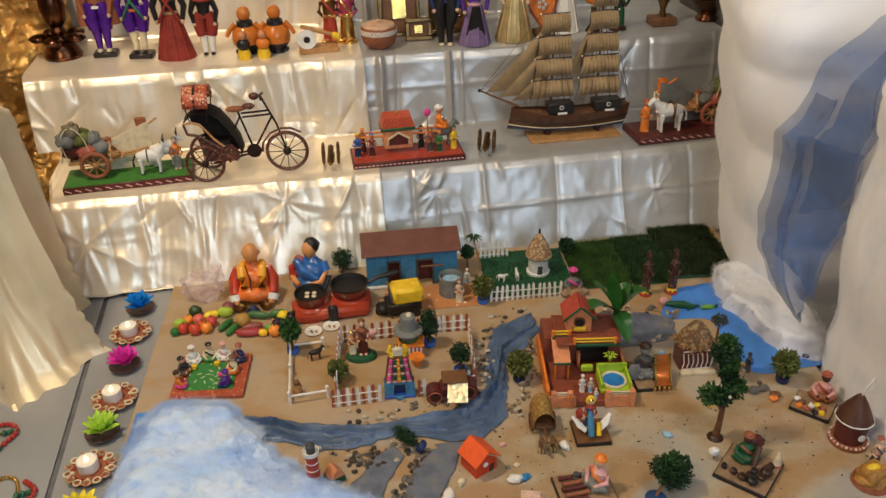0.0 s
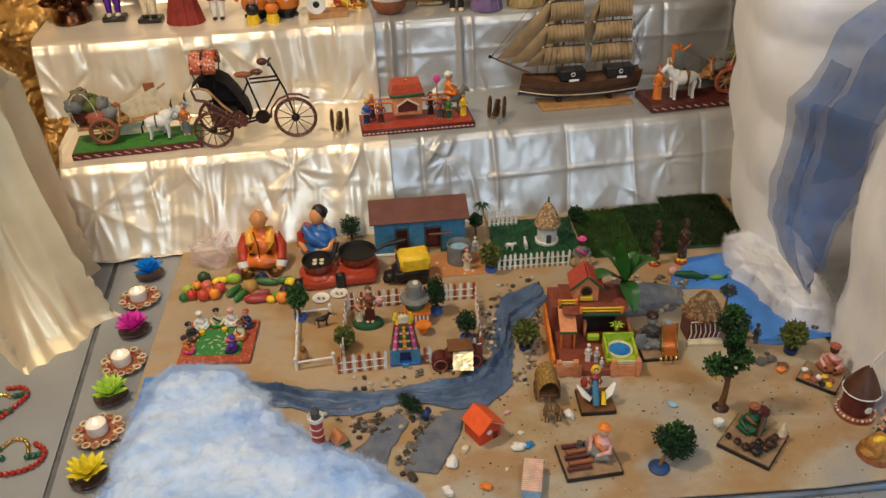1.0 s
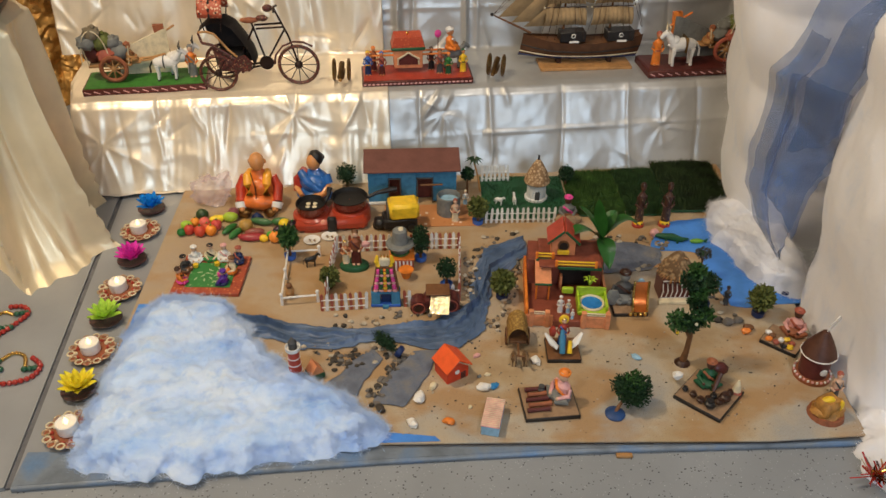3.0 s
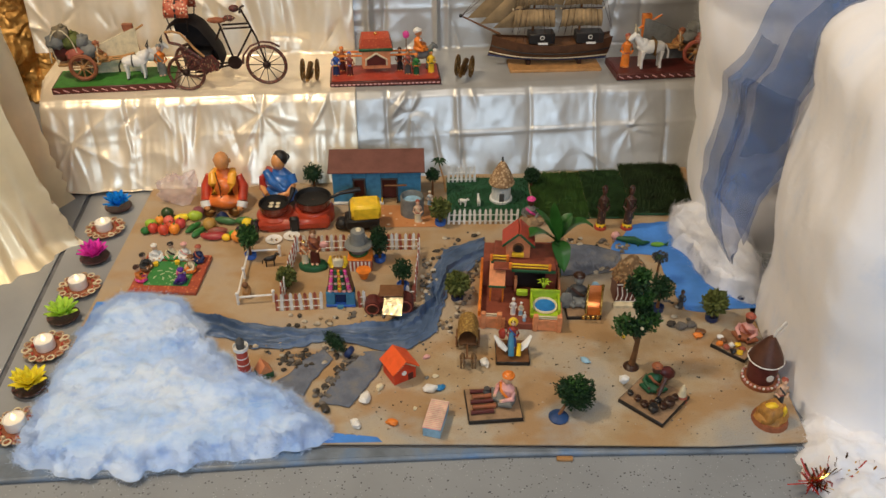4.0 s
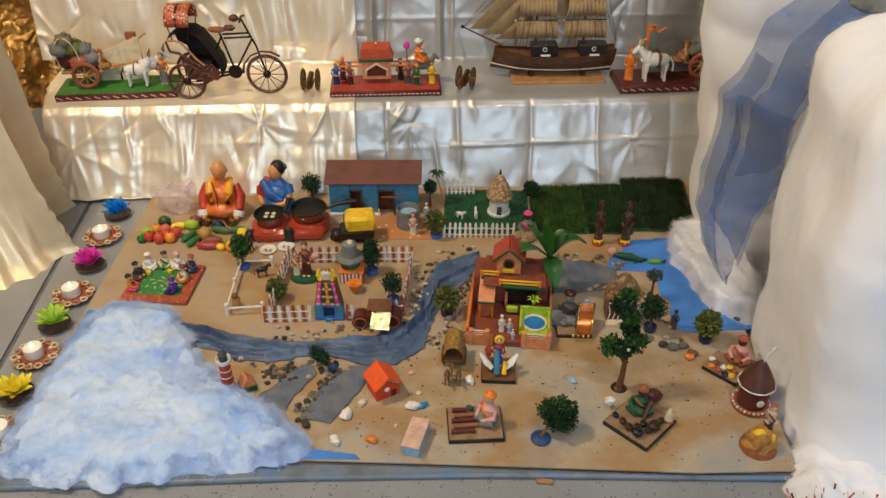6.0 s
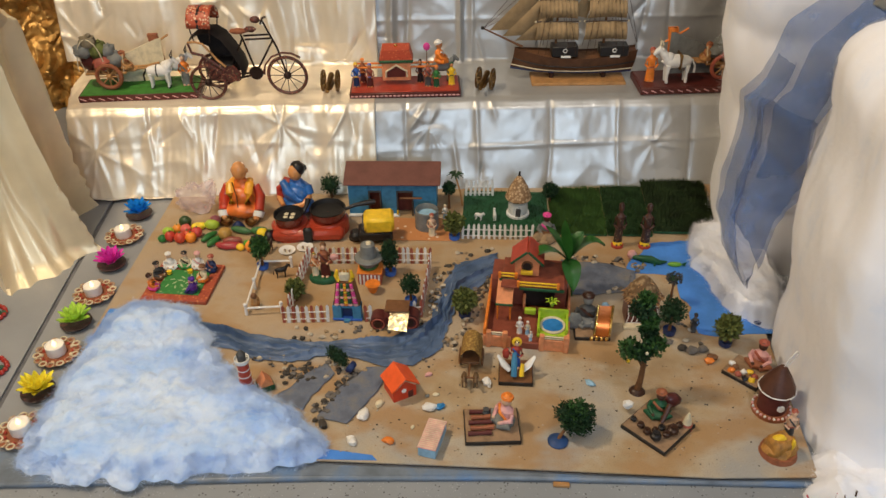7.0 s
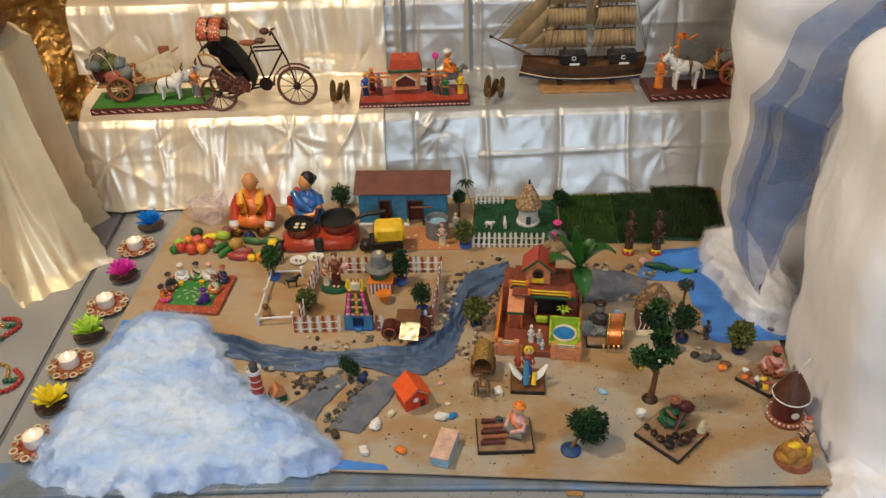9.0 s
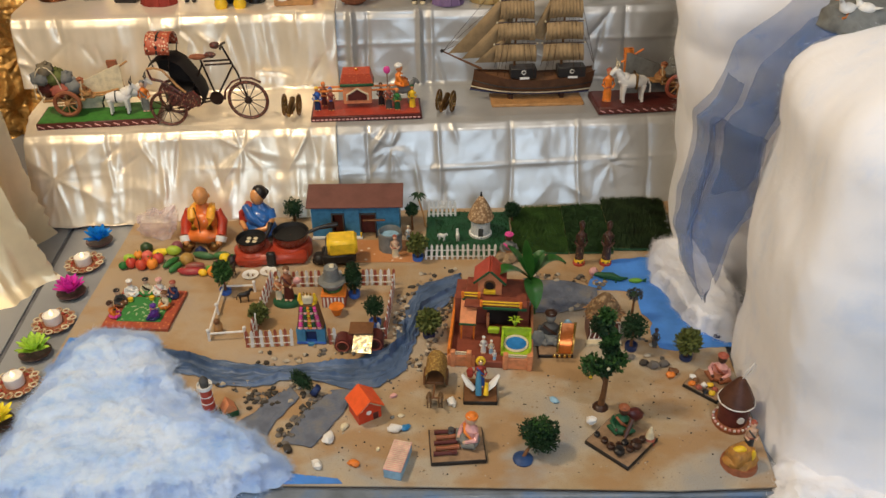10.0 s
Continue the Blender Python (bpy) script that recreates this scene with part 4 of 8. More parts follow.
def candle(at, turn):
    t = thing("tealight_holder", pose(*at, 0, 0, turn), "beaded clay holder with scalloped red and gold rim", "candle holder", "tealight holders")
    part("dish", Build().lathe((0, 0, 0), [(0.02, 0), (0.036, 0.004), (0.043, 0.011), (0.040, 0.012), (0.022, 0.006)], TERRA, 28), t)
    rim, bead = Build(), Build()
    for i in range(14):
        a = 2 * math.pi * i / 14
        rim.ring((0.039 * math.cos(a), 0.039 * math.sin(a), 0.0125), 0.0068, 0.0017, HOLDER if i % 2 else CREAMPAINT, "z", 10, 5)
        bead.ball((0.030 * math.cos(a), 0.030 * math.sin(a), 0.010), 0.004, RED if i % 3 else CREAMPAINT, 8)
    part("rim", rim, t, "gilded scalloped rim")
    part("beads", bead, t, "red and cream beads")
    c = thing("tealight", pose(at[0] - 0.004, at[1] + 0.004, at[2] + 0.0065), "white plastic battery tealight, lit", "tealight", "tealights")
    part("cup", Build().lathe((0, 0, 0), [(0.0185, 0), (0.019, 0.002), (0.019, 0.021), (0.0175, 0.022), (0.016, 0.0195), (0.004, 0.0185), (0.001, 0.0185)], WAX, 28), c)
    part("flame", Build().lathe((0, 0, 0.0185), [(0.0035, 0), (0.005, 0.004), (0.0035, 0.009), (0.0006, 0.014)], FLAME, 12), c, "glowing flame-shaped bulb")


for x, y, a in ((-0.727, 0.532, 0), (-0.708, 0.305, 20), (-0.704, 0.108, 45), (-0.675, -0.102, 10)):
    candle((x, y, -0.0102), a)


# ---- beads laid on the floor ----
def strand(t, pts, mat, r, gap):
    bead = Build().ball((0, 0, r * 0.9), (r * 1.05, r * 1.05, r), mat, 8).mesh("bead")
    pts = [Vector(p) for p in pts]
    dense = []
    for i in range(len(pts) - 1):
        p0, p1, p2, p3 = pts[max(0, i - 1)], pts[i], pts[i + 1], pts[min(len(pts) - 1, i + 2)]
        for k in range(24):
            s = k / 24
            dense.append(0.5 * (2 * p1 + (p2 - p0) * s + (2 * p0 - 5 * p1 + 4 * p2 - p3) * s * s + (3 * p1 - p0 - 3 * p2 + p3) * s ** 3))
    last = None
    for q in dense:
        if last is None or (q - last).length > gap:
            piece("bead", bead, t, pose(q.x, q.y, 0))
            last = q


floor_beads = thing("bead_rangoli", (0, 0, -0.0102), "floral outline of red, gold and green beads on the floor", "floor decoration")
BEADRED = paint("bead_red", (0.42, 0.03, 0.02), 0.2, 0.3, 80, 0, 0, 0.5)
BEADGREEN = paint("bead_green", (0.02, 0.10, 0.05), 0.25, 0.3, 80, 0, 0, 0.5)
strand(floor_beads, [(-0.922, 0.252), (-0.895, 0.252), (-0.878, 0.23), (-0.892, 0.195), (-0.925, 0.145), (-0.96, 0.12)], BEADRED, 0.0055, 0.0095)
strand(floor_beads, [(-0.815, 0.092), (-0.792, 0.07), (-0.80, 0.038), (-0.84, 0.022), (-0.885, 0.028), (-0.94, 0.04)], BEADRED, 0.0055, 0.0095)
strand(floor_beads, [(-0.965, 0.185), (-0.955, 0.21), (-0.93, 0.235), (-0.91, 0.228)], GOLD, 0.004, 0.0068)
strand(floor_beads, [(-0.878, 0.085), (-0.86, 0.108), (-0.835, 0.10), (-0.822, 0.070)], GOLD, 0.004, 0.0068)
strand(floor_beads, [(-0.878, 0.084), (-0.92, 0.092), (-0.99, 0.11)], BEADGREEN, 0.005, 0.009)
for x, y in ((-0.915, 0.182), (-0.885, 0.057), (-0.90, 0.228), (-0.82, 0.06)):
    strand(floor_beads, [(x, y), (x + 0.02, y + 0.004)], BEADGREEN, 0.006, 0.0095)


# ---- carpet scene with seated figures ----
t = thing("clay_carpet_scene", (-0.517, 0.343, 0.0005, 0, 0, -2), "clay carpet with a red border and green centre", "clay plinth")
part("base", Build().box((0, 0, 0.0045), (0.148, 0.138, 0.009), spotted("carpet_border", (0.38, 0.075, 0.035), [(0.62, 0.22, 0.08), (0.28, 0.04, 0.03)], 130, 0.25)), t)
part("rug", Build().box((0.002, -0.004, 0.0095), (0.098, 0.088, 0.002), spotted("carpet_green", (0.035, 0.20, 0.045), [(0.30, 0.42, 0.2), (0.035, 0.20, 0.045), (0.06, 0.28, 0.06)], 110, 0.22)), t, "green rug with pale leaf pattern")
leaf_mark = Build().ball((0, 0, 0), (0.0065, 0.0022, 0.0006), paint("rug_leaf", (0.42, 0.52, 0.30), 0.6), 8).mesh("leaf_mark")
for i in range(14):
    a, r = i * 2.4, 0.010 + 0.0022 * i
    piece("leaf_mark", leaf_mark, t, pose(0.002 + r * math.cos(a), -0.006 + 0.8 * r * math.sin(a), 0.0108, 0, 0, math.degrees(a) + 40))
for x, y, robe, low, hair, turn in ((-0.045, 0.050, WHITE, WHITE, WHITE, 20), (-0.010, 0.056, CREAMPAINT, GREEN, BLACK, 5), (0.020, 0.056, WHITE, WHITE, ROSE, -5), (0.054, 0.046, NAVY, NAVY, BRICKRED, -30),
                                    (-0.060, 0.014, DKGREY, BROWN, BLACK, 60), (0.046, 0.008, CREAMPAINT, ORANGE, BROWN, -50), (0.036, -0.038, PURPLE, NAVY, PURPLE, -120), (-0.060, -0.030, ORANGE, PINK, DKBROWN, 110)):
    b = Build()
    sitting(b, (0, 0, 0), 0.042, robe, PALESKIN, hair, low, turn)
    figure("seated_figurine", (-0.517 + x, 0.343 + y, 0.0098), "tiny painted clay figure seated on the carpet", b, "seated carpet figures")
for x, y, c in ((-0.038, 0.022, YELLOW), (0.008, 0.028, YELLOW), (0.022, -0.012, PINK)):
    figure("clay_pot", (-0.517 + x, 0.343 + y, 0.0105), "tiny bright clay pot on the green rug", Build().lathe((0, 0, 0), [(0.003, 0), (0.006, 0.004), (0.005, 0.008), (0.006, 0.010)], c, 10), "carpet pots", "pot")

# ---- vegetables in clay ----
veg = [("clay_tomato", -0.605, 0.515, 0.013, (0.46, 0.05, 0.03), 1, 1, 0), ("clay_tomato", -0.578, 0.508, 0.014, (0.50, 0.06, 0.03), 1, 1, 0), ("clay_orange", -0.553, 0.512, 0.0135, (0.80, 0.25, 0.03), 1, 1, 0),
       ("clay_mango", -0.616, 0.535, 0.012, (0.32, 0.50, 0.05), 1.2, 1, 0), ("clay_orange", -0.600, 0.552, 0.011, (0.80, 0.30, 0.04), 1, 1, 0), ("clay_peach", -0.575, 0.545, 0.0135, (0.62, 0.13, 0.10), 1, 1, 0),
       ("clay_tomato", -0.545, 0.535, 0.0135, (0.50, 0.06, 0.05), 1, 1, 0), ("clay_banana", -0.55, 0.565, 0.010, (0.85, 0.62, 0.04), 1.9, 1, 20), ("clay_guava", -0.518, 0.570, 0.013, (0.33, 0.45, 0.04), 1.4, 1, 10),
       ("clay_berries", -0.588, 0.580, 0.014, (0.03, 0.06, 0.02), 1.1, 1, 0), ("clay_pepper", -0.622, 0.508, 0.010, (0.02, 0.14, 0.03), 1.1, 1, 0), ("clay_cucumber", -0.512, 0.525, 0.0085, (0.03, 0.13, 0.03), 3.0, 1, 58),
       ("clay_cucumber", -0.495, 0.505, 0.0085, (0.04, 0.16, 0.04), 2.8, 1, 62), ("clay_melon", -0.472, 0.527, 0.0165, (0.36, 0.21, 0.05), 1, 1, 0), ("clay_sweet_potato", -0.450, 0.507, 0.010, (0.24, 0.07, 0.05), 2.4, 1, 10),
       ("clay_radish_bunch", -0.452, 0.488, 0.009, (0.30, 0.035, 0.04), 3.6, 1.4, 4), ("clay_gourd", -0.44, 0.553, 0.0095, (0.05, 0.13, 0.05), 3.0, 1, -14), ("clay_gourd", -0.395, 0.553, 0.010, (0.05, 0.15, 0.05), 2.2, 1, 5),
       ("clay_lemon", -0.382, 0.533, 0.0145, (0.78, 0.58, 0.03), 1, 1, 0), ("clay_pumpkin", -0.398, 0.481, 0.014, (0.80, 0.26, 0.04), 1, 1, 0), ("clay_lemon", -0.424, 0.482, 0.009, (0.80, 0.50, 0.03), 1.2, 1, 0),
       ("clay_lime", -0.41, 0.497, 0.009, (0.08, 0.32, 0.04), 1.2, 1, 0), ("clay_aubergine", -0.392, 0.512, 0.012, (0.03, 0.012, 0.03), 1.4, 1, 30), ("clay_aubergine", -0.363, 0.527, 0.014, (0.015, 0.01, 0.015), 1, 1.2, 0),
       ("clay_onion", -0.513, 0.583, 0.015, (0.20, 0.06, 0.07), 1, 1, 0), ("clay_tomato", -0.566, 0.525, 0.012, (0.48, 0.07, 0.03), 1, 1, 0)]
for i, (name, x, y, r, c, sx, sy, turn) in enumerate(veg):
    kind = name.replace("clay_", "").replace("_", " ")
    b = Build().ball((0, 0, r * 0.95), (r * sx, r * sy, r), paint("veg_%d" % i, shade(c, 1.2), 0.35, 0.2, 70, 0.1), 14, 0.12, i)
    if name in ("clay_tomato", "clay_pumpkin", "clay_orange", "clay_aubergine"):
        b.tube([(0, 0, r * 1.85), (r * 0.15, 0, r * 2.2)], r * 0.13, GREEN, 6)
    if name == "clay_radish_bunch":
        for k in range(6):
            b.ball((r * (k - 2.5) * 1.1, r * 0.5 * (-1) ** k, r * 1.1), (r * 1.1, r * 0.5, r * 0.6), RED, 8, 0.2, k)
    figure(name, (x, y, 0.0, 0, 0, turn), "small painted clay %s on the sandy board" % kind, b, "clay vegetables", kind)

# ---- the two large seated dolls ----
ROBE_ORANGE = paint("orange_robe", (0.72, 0.17, 0.03), 0.28, 0.35, 40, 0.1, 0, 0.4)
ROBE_RED = paint("red_robe", (0.50, 0.05, 0.02), 0.28, 0.3, 40, 0.1, 0, 0.4)
SARI_BLUE = paint("blue_sari", (0.025, 0.13, 0.42), 0.28, 0.35, 50, 0.1, 0, 0.4)
DOLLSKIN = paint("glazed_clay_skin", (0.66, 0.29, 0.10), 0.25, 0.2, 40, 0.05, 0, 0.5)
b = Build()
b.ball((0, -0.012, 0.026), (0.056, 0.044, 0.026), ROBE_ORANGE, 20, 0.08, 1)
b.lathe((0, 0.004, 0.02), [(0.040, 0), (0.043, 0.03), (0.040, 0.062), (0.020, 0.082), (0.014, 0.09)], ROBE_ORANGE, 22, None, 1, 0.72)
STOLE = paint("saffron_stole", (0.80, 0.36, 0.03), 0.3, 0.3, 60, 0.1, 0, 0.4)
for s in (-1, 1):
    b.tube([(s * 0.022, 0.016, 0.100), (s * 0.027, -0.010, 0.098), (s * 0.025, -0.028, 0.080), (s * 0.022, -0.036, 0.050)], [0.010, 0.012, 0.012, 0.010], STOLE, 10, None, 0.55)
b.ball((0, -0.012, 0.062), (0.034, 0.026, 0.030), ROBE_ORANGE, 18, 0.05, 2)
for s in (-1, 1):
    b.tube([(s * 0.037, 0.004, 0.088), (s * 0.051, -0.004, 0.058), (s * 0.050, -0.032, 0.028)], [0.013, 0.0145, 0.014], ROBE_RED, 12)
    b.tube([(s * 0.050, -0.034, 0.026), (s * 0.048, -0.044, 0.014)], [0.0165, 0.014], WHITE, 12)
    b.ball((s * 0.045, -0.05, 0.014), 0.009, DOLLSKIN, 10)
    b.ball((s * 0.021, 0.006, 0.133), (0.004, 0.005, 0.007), DOLLSKIN, 8)
b.ball((0, 0.002, 0.134), (0.021, 0.022, 0.027), DOLLSKIN, 20)
b.tube([(-0.004, -0.046, 0.01), (-0.004, -0.04, 0.075), (-0.012, -0.034, 0.118)], 0.0015, DKBROWN, 6)
figure("seated_doll", pose(-0.455, 0.648, 0.0) @ Matrix.Scale(0.90, 4), "glazed clay doll seated in orange robes with a yellow stole", b, "large clay dolls", "doll")
b = Build()
b.ball((0, -0.008, 0.026), (0.054, 0.046, 0.027), SARI_BLUE, 20, 0.08, 3)
b.lathe((0, 0.004, 0.02), [(0.034, 0), (0.034, 0.03), (0.040, 0.060), (0.020, 0.078), (0.012, 0.086)], SARI_BLUE, 22, None, 1, 0.72)
b.ball((0.002, -0.006, 0.062), (0.046, 0.034, 0.032), SARI_BLUE, 20, 0.06, 5)
b.tube([(-0.034, -0.016, 0.092), (-0.004, -0.034, 0.076), (0.030, -0.026, 0.05)], [0.012, 0.014, 0.012], SARI_BLUE, 10)
b.tube([(-0.026, -0.006, 0.098), (-0.044, -0.014, 0.066), (-0.044, -0.020, 0.034)], [0.012, 0.017, 0.016], paint("sari_red", (0.42, 0.04, 0.025), 0.3, 0.3, 60, 0.1, 0, 0.4), 12)
for s, sleeve in ((-1, BRICKRED), (1, SARI_BLUE)):
    b.tube([(s * 0.034, 0.004, 0.088), (s * 0.046, -0.004, 0.066)], [0.014, 0.0135], sleeve, 12)
    b.tube([(s * 0.046, -0.004, 0.066), (s * 0.043, -0.03, 0.045), (s * 0.012, -0.055, 0.04)], [0.010, 0.009, 0.007], DOLLSKIN, 10)
b.ball((0, 0, 0.125), (0.020, 0.021, 0.026), DOLLSKIN, 18)
b.ball((0.003, 0.008, 0.134), (0.0225, 0.021, 0.024), BLACK, 16, 0.05, 2)
b.ball((0.008, 0.028, 0.128), 0.011, BLACK, 12)
figure("seated_doll", pose(-0.320, 0.668, 0.0, 0, 0, -24) @ Matrix.Scale(0.87, 4), "glazed clay doll in a blue and red sari with black hair", b, "large clay dolls", "doll")

# vessels before the doll in robes
for x, y, r, mat, lab in ((-0.487, 0.588, 0.016, BRASS, "small aged brass bowl"), (-0.426, 0.590, 0.014, BRASS, "small aged brass bowl")):
    figure("brass_bowl", (x, y, 0.0), lab, Build().lathe((0, 0, 0), [(r * 0.5, 0), (r, r * 0.6), (r * 1.05, r), (r * 0.95, r), (r * 0.8, r * 0.6), (r * 0.2, r * 0.3)], mat, 20), "brass bowls", "bowl")
figure("blue_heap", (-0.455, 0.578, 0.0), "small cone of dark blue powder", Build().lathe((0, 0, 0), [(0.017, 0), (0.012, 0.010), (0.003, 0.018)], NAVY, 16), "", "powder heap")

# crumpled gift wrap bag
b = Build()


def crumple(a, c):
    th, ph = a * 2 * math.pi, c * math.pi
    d = Vector((math.sin(ph) * math.cos(th), math.sin(ph) * math.sin(th), -math.cos(ph)))
    k = 0.85 + 0.55 * noise.noise(d * 1.8) + 0.22 * abs(noise.noise(d * 3.4)) * 2
    return (d.x * 0.050 * k, d.y * 0.030 * k, max(0.0, 0.038 + d.z * 0.042 * k))


b.grid(crumple, 60, 34, BAG)
thing("plastic_bag", (-0.572, 0.655, 0.001), "crumpled see-through pinkish plastic bag", "plastic bag", "", b)

# ---- stove with pans ----
t = thing("clay_stove", (-0.272, 0.555, 0.0, 0, 0, 5), "double clay stove painted glossy red", "stove")
STOVE = paint("stove_red", (0.40, 0.05, 0.022), 0.3, 0.25, 30, 0.1, 0, 0.3)
body = Build().box((0, -0.004, 0.015), (0.172, 0.066, 0.030), STOVE, 0.009)
body.lathe((-0.045, 0.010, 0.0), [(0.046, 0), (0.046, 0.028), (0.040, 0.034)], STOVE, 28)
body.lathe((0.046, 0.026, 0.0), [(0.050, 0), (0.049, 0.028), (0.044, 0.034)], STOVE, 28)
part("body", body, t)
part("fire_door", Build().box((0.002, -0.036, 0.022), (0.022, 0.014, 0.040), BLACK, 0.004), t, "black fire opening")
PANRED = paint("pan_red", (0.20, 0.05, 0.03), 0.25, 0.2, 40, 0.05, 0, 0.4)
for x, y, r, lab in ((-0.318, 0.555, 0.036, "small red frying pan with black inside"), (-0.228, 0.583, 0.044, "large red frying pan with black inside")):
    p = thing("frying_pan", (x, y, 0.034), lab, "pan", "pans on the stove")
    part("bowl", Build().lathe((0, 0, 0), [(r * 0.75, 0), (r * 0.95, 0.008), (r, 0.024), (r * 1.02, 0.026)], PANRED, 32, capped=False), p)
    part("inside", Build().lathe((0, 0, 0.0262), [(r * 0.98, 0), (r, 0.0015), (r * 0.94, 0.001), (r * 0.86, -0.008), (r * 0.78, -0.0085), (0.001, -0.0085)], paint("pan_black", (0.010, 0.009, 0.009), 0.6, 0.3, 40), 32, capped=False), p, "black non-stick inside")
    if r > 0.04:
        part("handle", Build().tube([(r * 0.95, 0.006, 0.02), (r + 0.022, 0.014, 0.028), (r + 0.058, 0.022, 0.032), (r + 0.070, 0.024, 0.032)], [0.004, 0.005, 0.0075, 0.006], BLACK, 10), p, "black handle")
    else:
        part("handle", Build().tube([(r * 0.9, 0.01, 0.02), (r + 0.004, 0.022, 0.034), (r + 0.008, 0.034, 0.048)], [0.004, 0.005, 0.007], BLACK, 10), p, "black upright handle")
for x, y in ((-0.007, -0.006), (0.009, -0.006), (-0.007, 0.008), (0.009, 0.008)):
    figure("rice_cake", (-0.318 + x, 0.555 + y, 0.0515), "tiny pale rice cake in the pan", Build().lathe((0, 0, 0), [(0.004, 0), (0.006, 0.002), (0.003, 0.004)], CREAMPAINT, 10), "rice cakes", "cake")
for x, y in ((-0.312, 0.482), (-0.272, 0.497)):
    t = thing("toy_plate", (x, y, 0.0), "tiny white plate with food flecks", "plate", "tiny plates")
    part("dish", Build().lathe((0, 0, 0), [(0.010, 0), (0.019, 0.003), (0.020, 0.0045), (0.018, 0.004), (0.011, 0.0015), (0.001, 0.0015)], WHITE, 24), t)
    food = Build()
    for i in range(9):
        food.ball((0.008 * math.cos(i * 2.4), 0.008 * math.sin(i * 2.4) * (i % 3) / 2, 0.003), (0.002, 0.003, 0.0012), BROWN if i % 2 else CREAMPAINT, 6)
    part("food", food, t)
b = Build()
beast(b, (0, 0, 0), 0.03, DKBROWN, None, 80)
figure("toy_calf", (-0.352, 0.478, 0.0), "small dark brown clay calf", b, "toy animals", "toy animal")
model_tree((-0.247, 0.728, 0.0), 0.064, 0.029, DKLEAF_AND_SHADE, "dark round model tree behind the dolls", None, seed=21)

# ---- blue house with its porch ----
t = thing("model_house", (-0.075, 0.650, 0.0, 0, 0, 2), "blue model house with a sloping brown roof and two doorways", "model house")
w = Build()
for x0, x1 in ((-0.112, -0.062), (-0.030, 0.008), (0.050, 0.108)):
    w.box(((x0 + x1) / 2, 0.004, 0.045), (x1 - x0, 0.006, 0.086), HOUSEBLUE)
for x0, x1 in ((-0.062, -0.030), (0.008, 0.050)):
    w.box(((x0 + x1) / 2, 0.004, 0.079), (x1 - x0, 0.0058, 0.018), HOUSEBLUE)
w.box((-0.109, 0.043, 0.045), (0.006, 0.072, 0.086), HOUSEBLUE)
w.box((0.105, 0.043, 0.045), (0.006, 0.072, 0.086), HOUSEBLUE)
w.box((-0.002, 0.079, 0.045), (0.218, 0.005, 0.086), HOUSEBLUE)
part("wall", w, t)
part("roof", Build().box((0, 0, 0), (0.240, 0.084, 0.004), ROOF, 0.001, pose(-0.002, 0.032, 0.1035, 16, 0, 0)), t, "flat brown board roof")
for x0, x1 in ((-0.062, -0.030), (0.008, 0.050)):
    d = part("door", Build().box(((x0 + x1) / 2, 0.022, 0.036), (x1 - x0 - 0.004, 0.003, 0.068), MAROON), t, "dark red door set back")
    part("door_frame", Build().box((x0 + 0.002, -0.001, 0.036), (0.003, 0.006, 0.070), DKGREY).box((x1 - 0.002, -0.001, 0.036), (0.003, 0.006, 0.070), DKGREY).box(((x0 + x1) / 2, -0.001, 0.0705), (x1 - x0, 0.006, 0.003), DKGREY), d)
part("plinth", Build().box((-0.087, -0.002, 0.0025), (0.052, 0.012, 0.005), WHITE).box((-0.011, -0.002, 0.0025), (0.050, 0.012, 0.005), WHITE), t, "white painted plinth edge")
for x in (-0.064, -0.028, 0.010):
    part("post_mark", Build().box((x, -0.005, 0.012), (0.004, 0.004, 0.014), YELLOW), t, "yellow door marking")
part("bench", Build().box((0.045, -0.012, 0.058), (0.055, 0.006, 0.003), BROWN), t, "thin wooden rail across the doorway")
TILE = spotted("porch_tile", (0.52, 0.22, 0.08), [(0.75, 0.60, 0.45), (0.52, 0.22, 0.08), (0.45, 0.17, 0.06)], 62, 0.2)
thing("porch_mat", (-0.030, 0.588, 0.0003, 0, 0, 1), "orange-brown porch mat with white floral drawings", "mat", "", Build().box((0, 0, 0.001), (0.232, 0.098, 0.002), TILE))
t = thing("round_tank", (0.012, 0.602, 0.0023), "grey open drum with a pale blue lining", "water tank")
part("shell", Build().lathe((0, 0, 0), [(0.029, 0), (0.029, 0.048), (0.027, 0.05), (0.0255, 0.048), (0.025, 0.034), (0.001, 0.034)], GREY, 28), t)
part("lining", Build().lathe((0, 0, 0.0345), [(0.0248, 0), (0.0248, 0.0004)], SKY, 28), t, "pale blue water surface")
b = Build()
standing(b, (0, 0, 0), 0.066, PALESKIN, PALESKIN, BRICKRED, CREAMPAINT)
figure("standing_figurine", (0.027, 0.562, 0.0023), "small pale clay figure with a red turban", b, "standing figures")
b = Build()
standing(b, (0, 0, 0), 0.045, WHITE, PALESKIN, CREAMPAINT, SKY)
figure("standing_figurine", (0.055, 0.64, 0.0), "tiny white and blue clay figure beside the house", b, "standing figures")

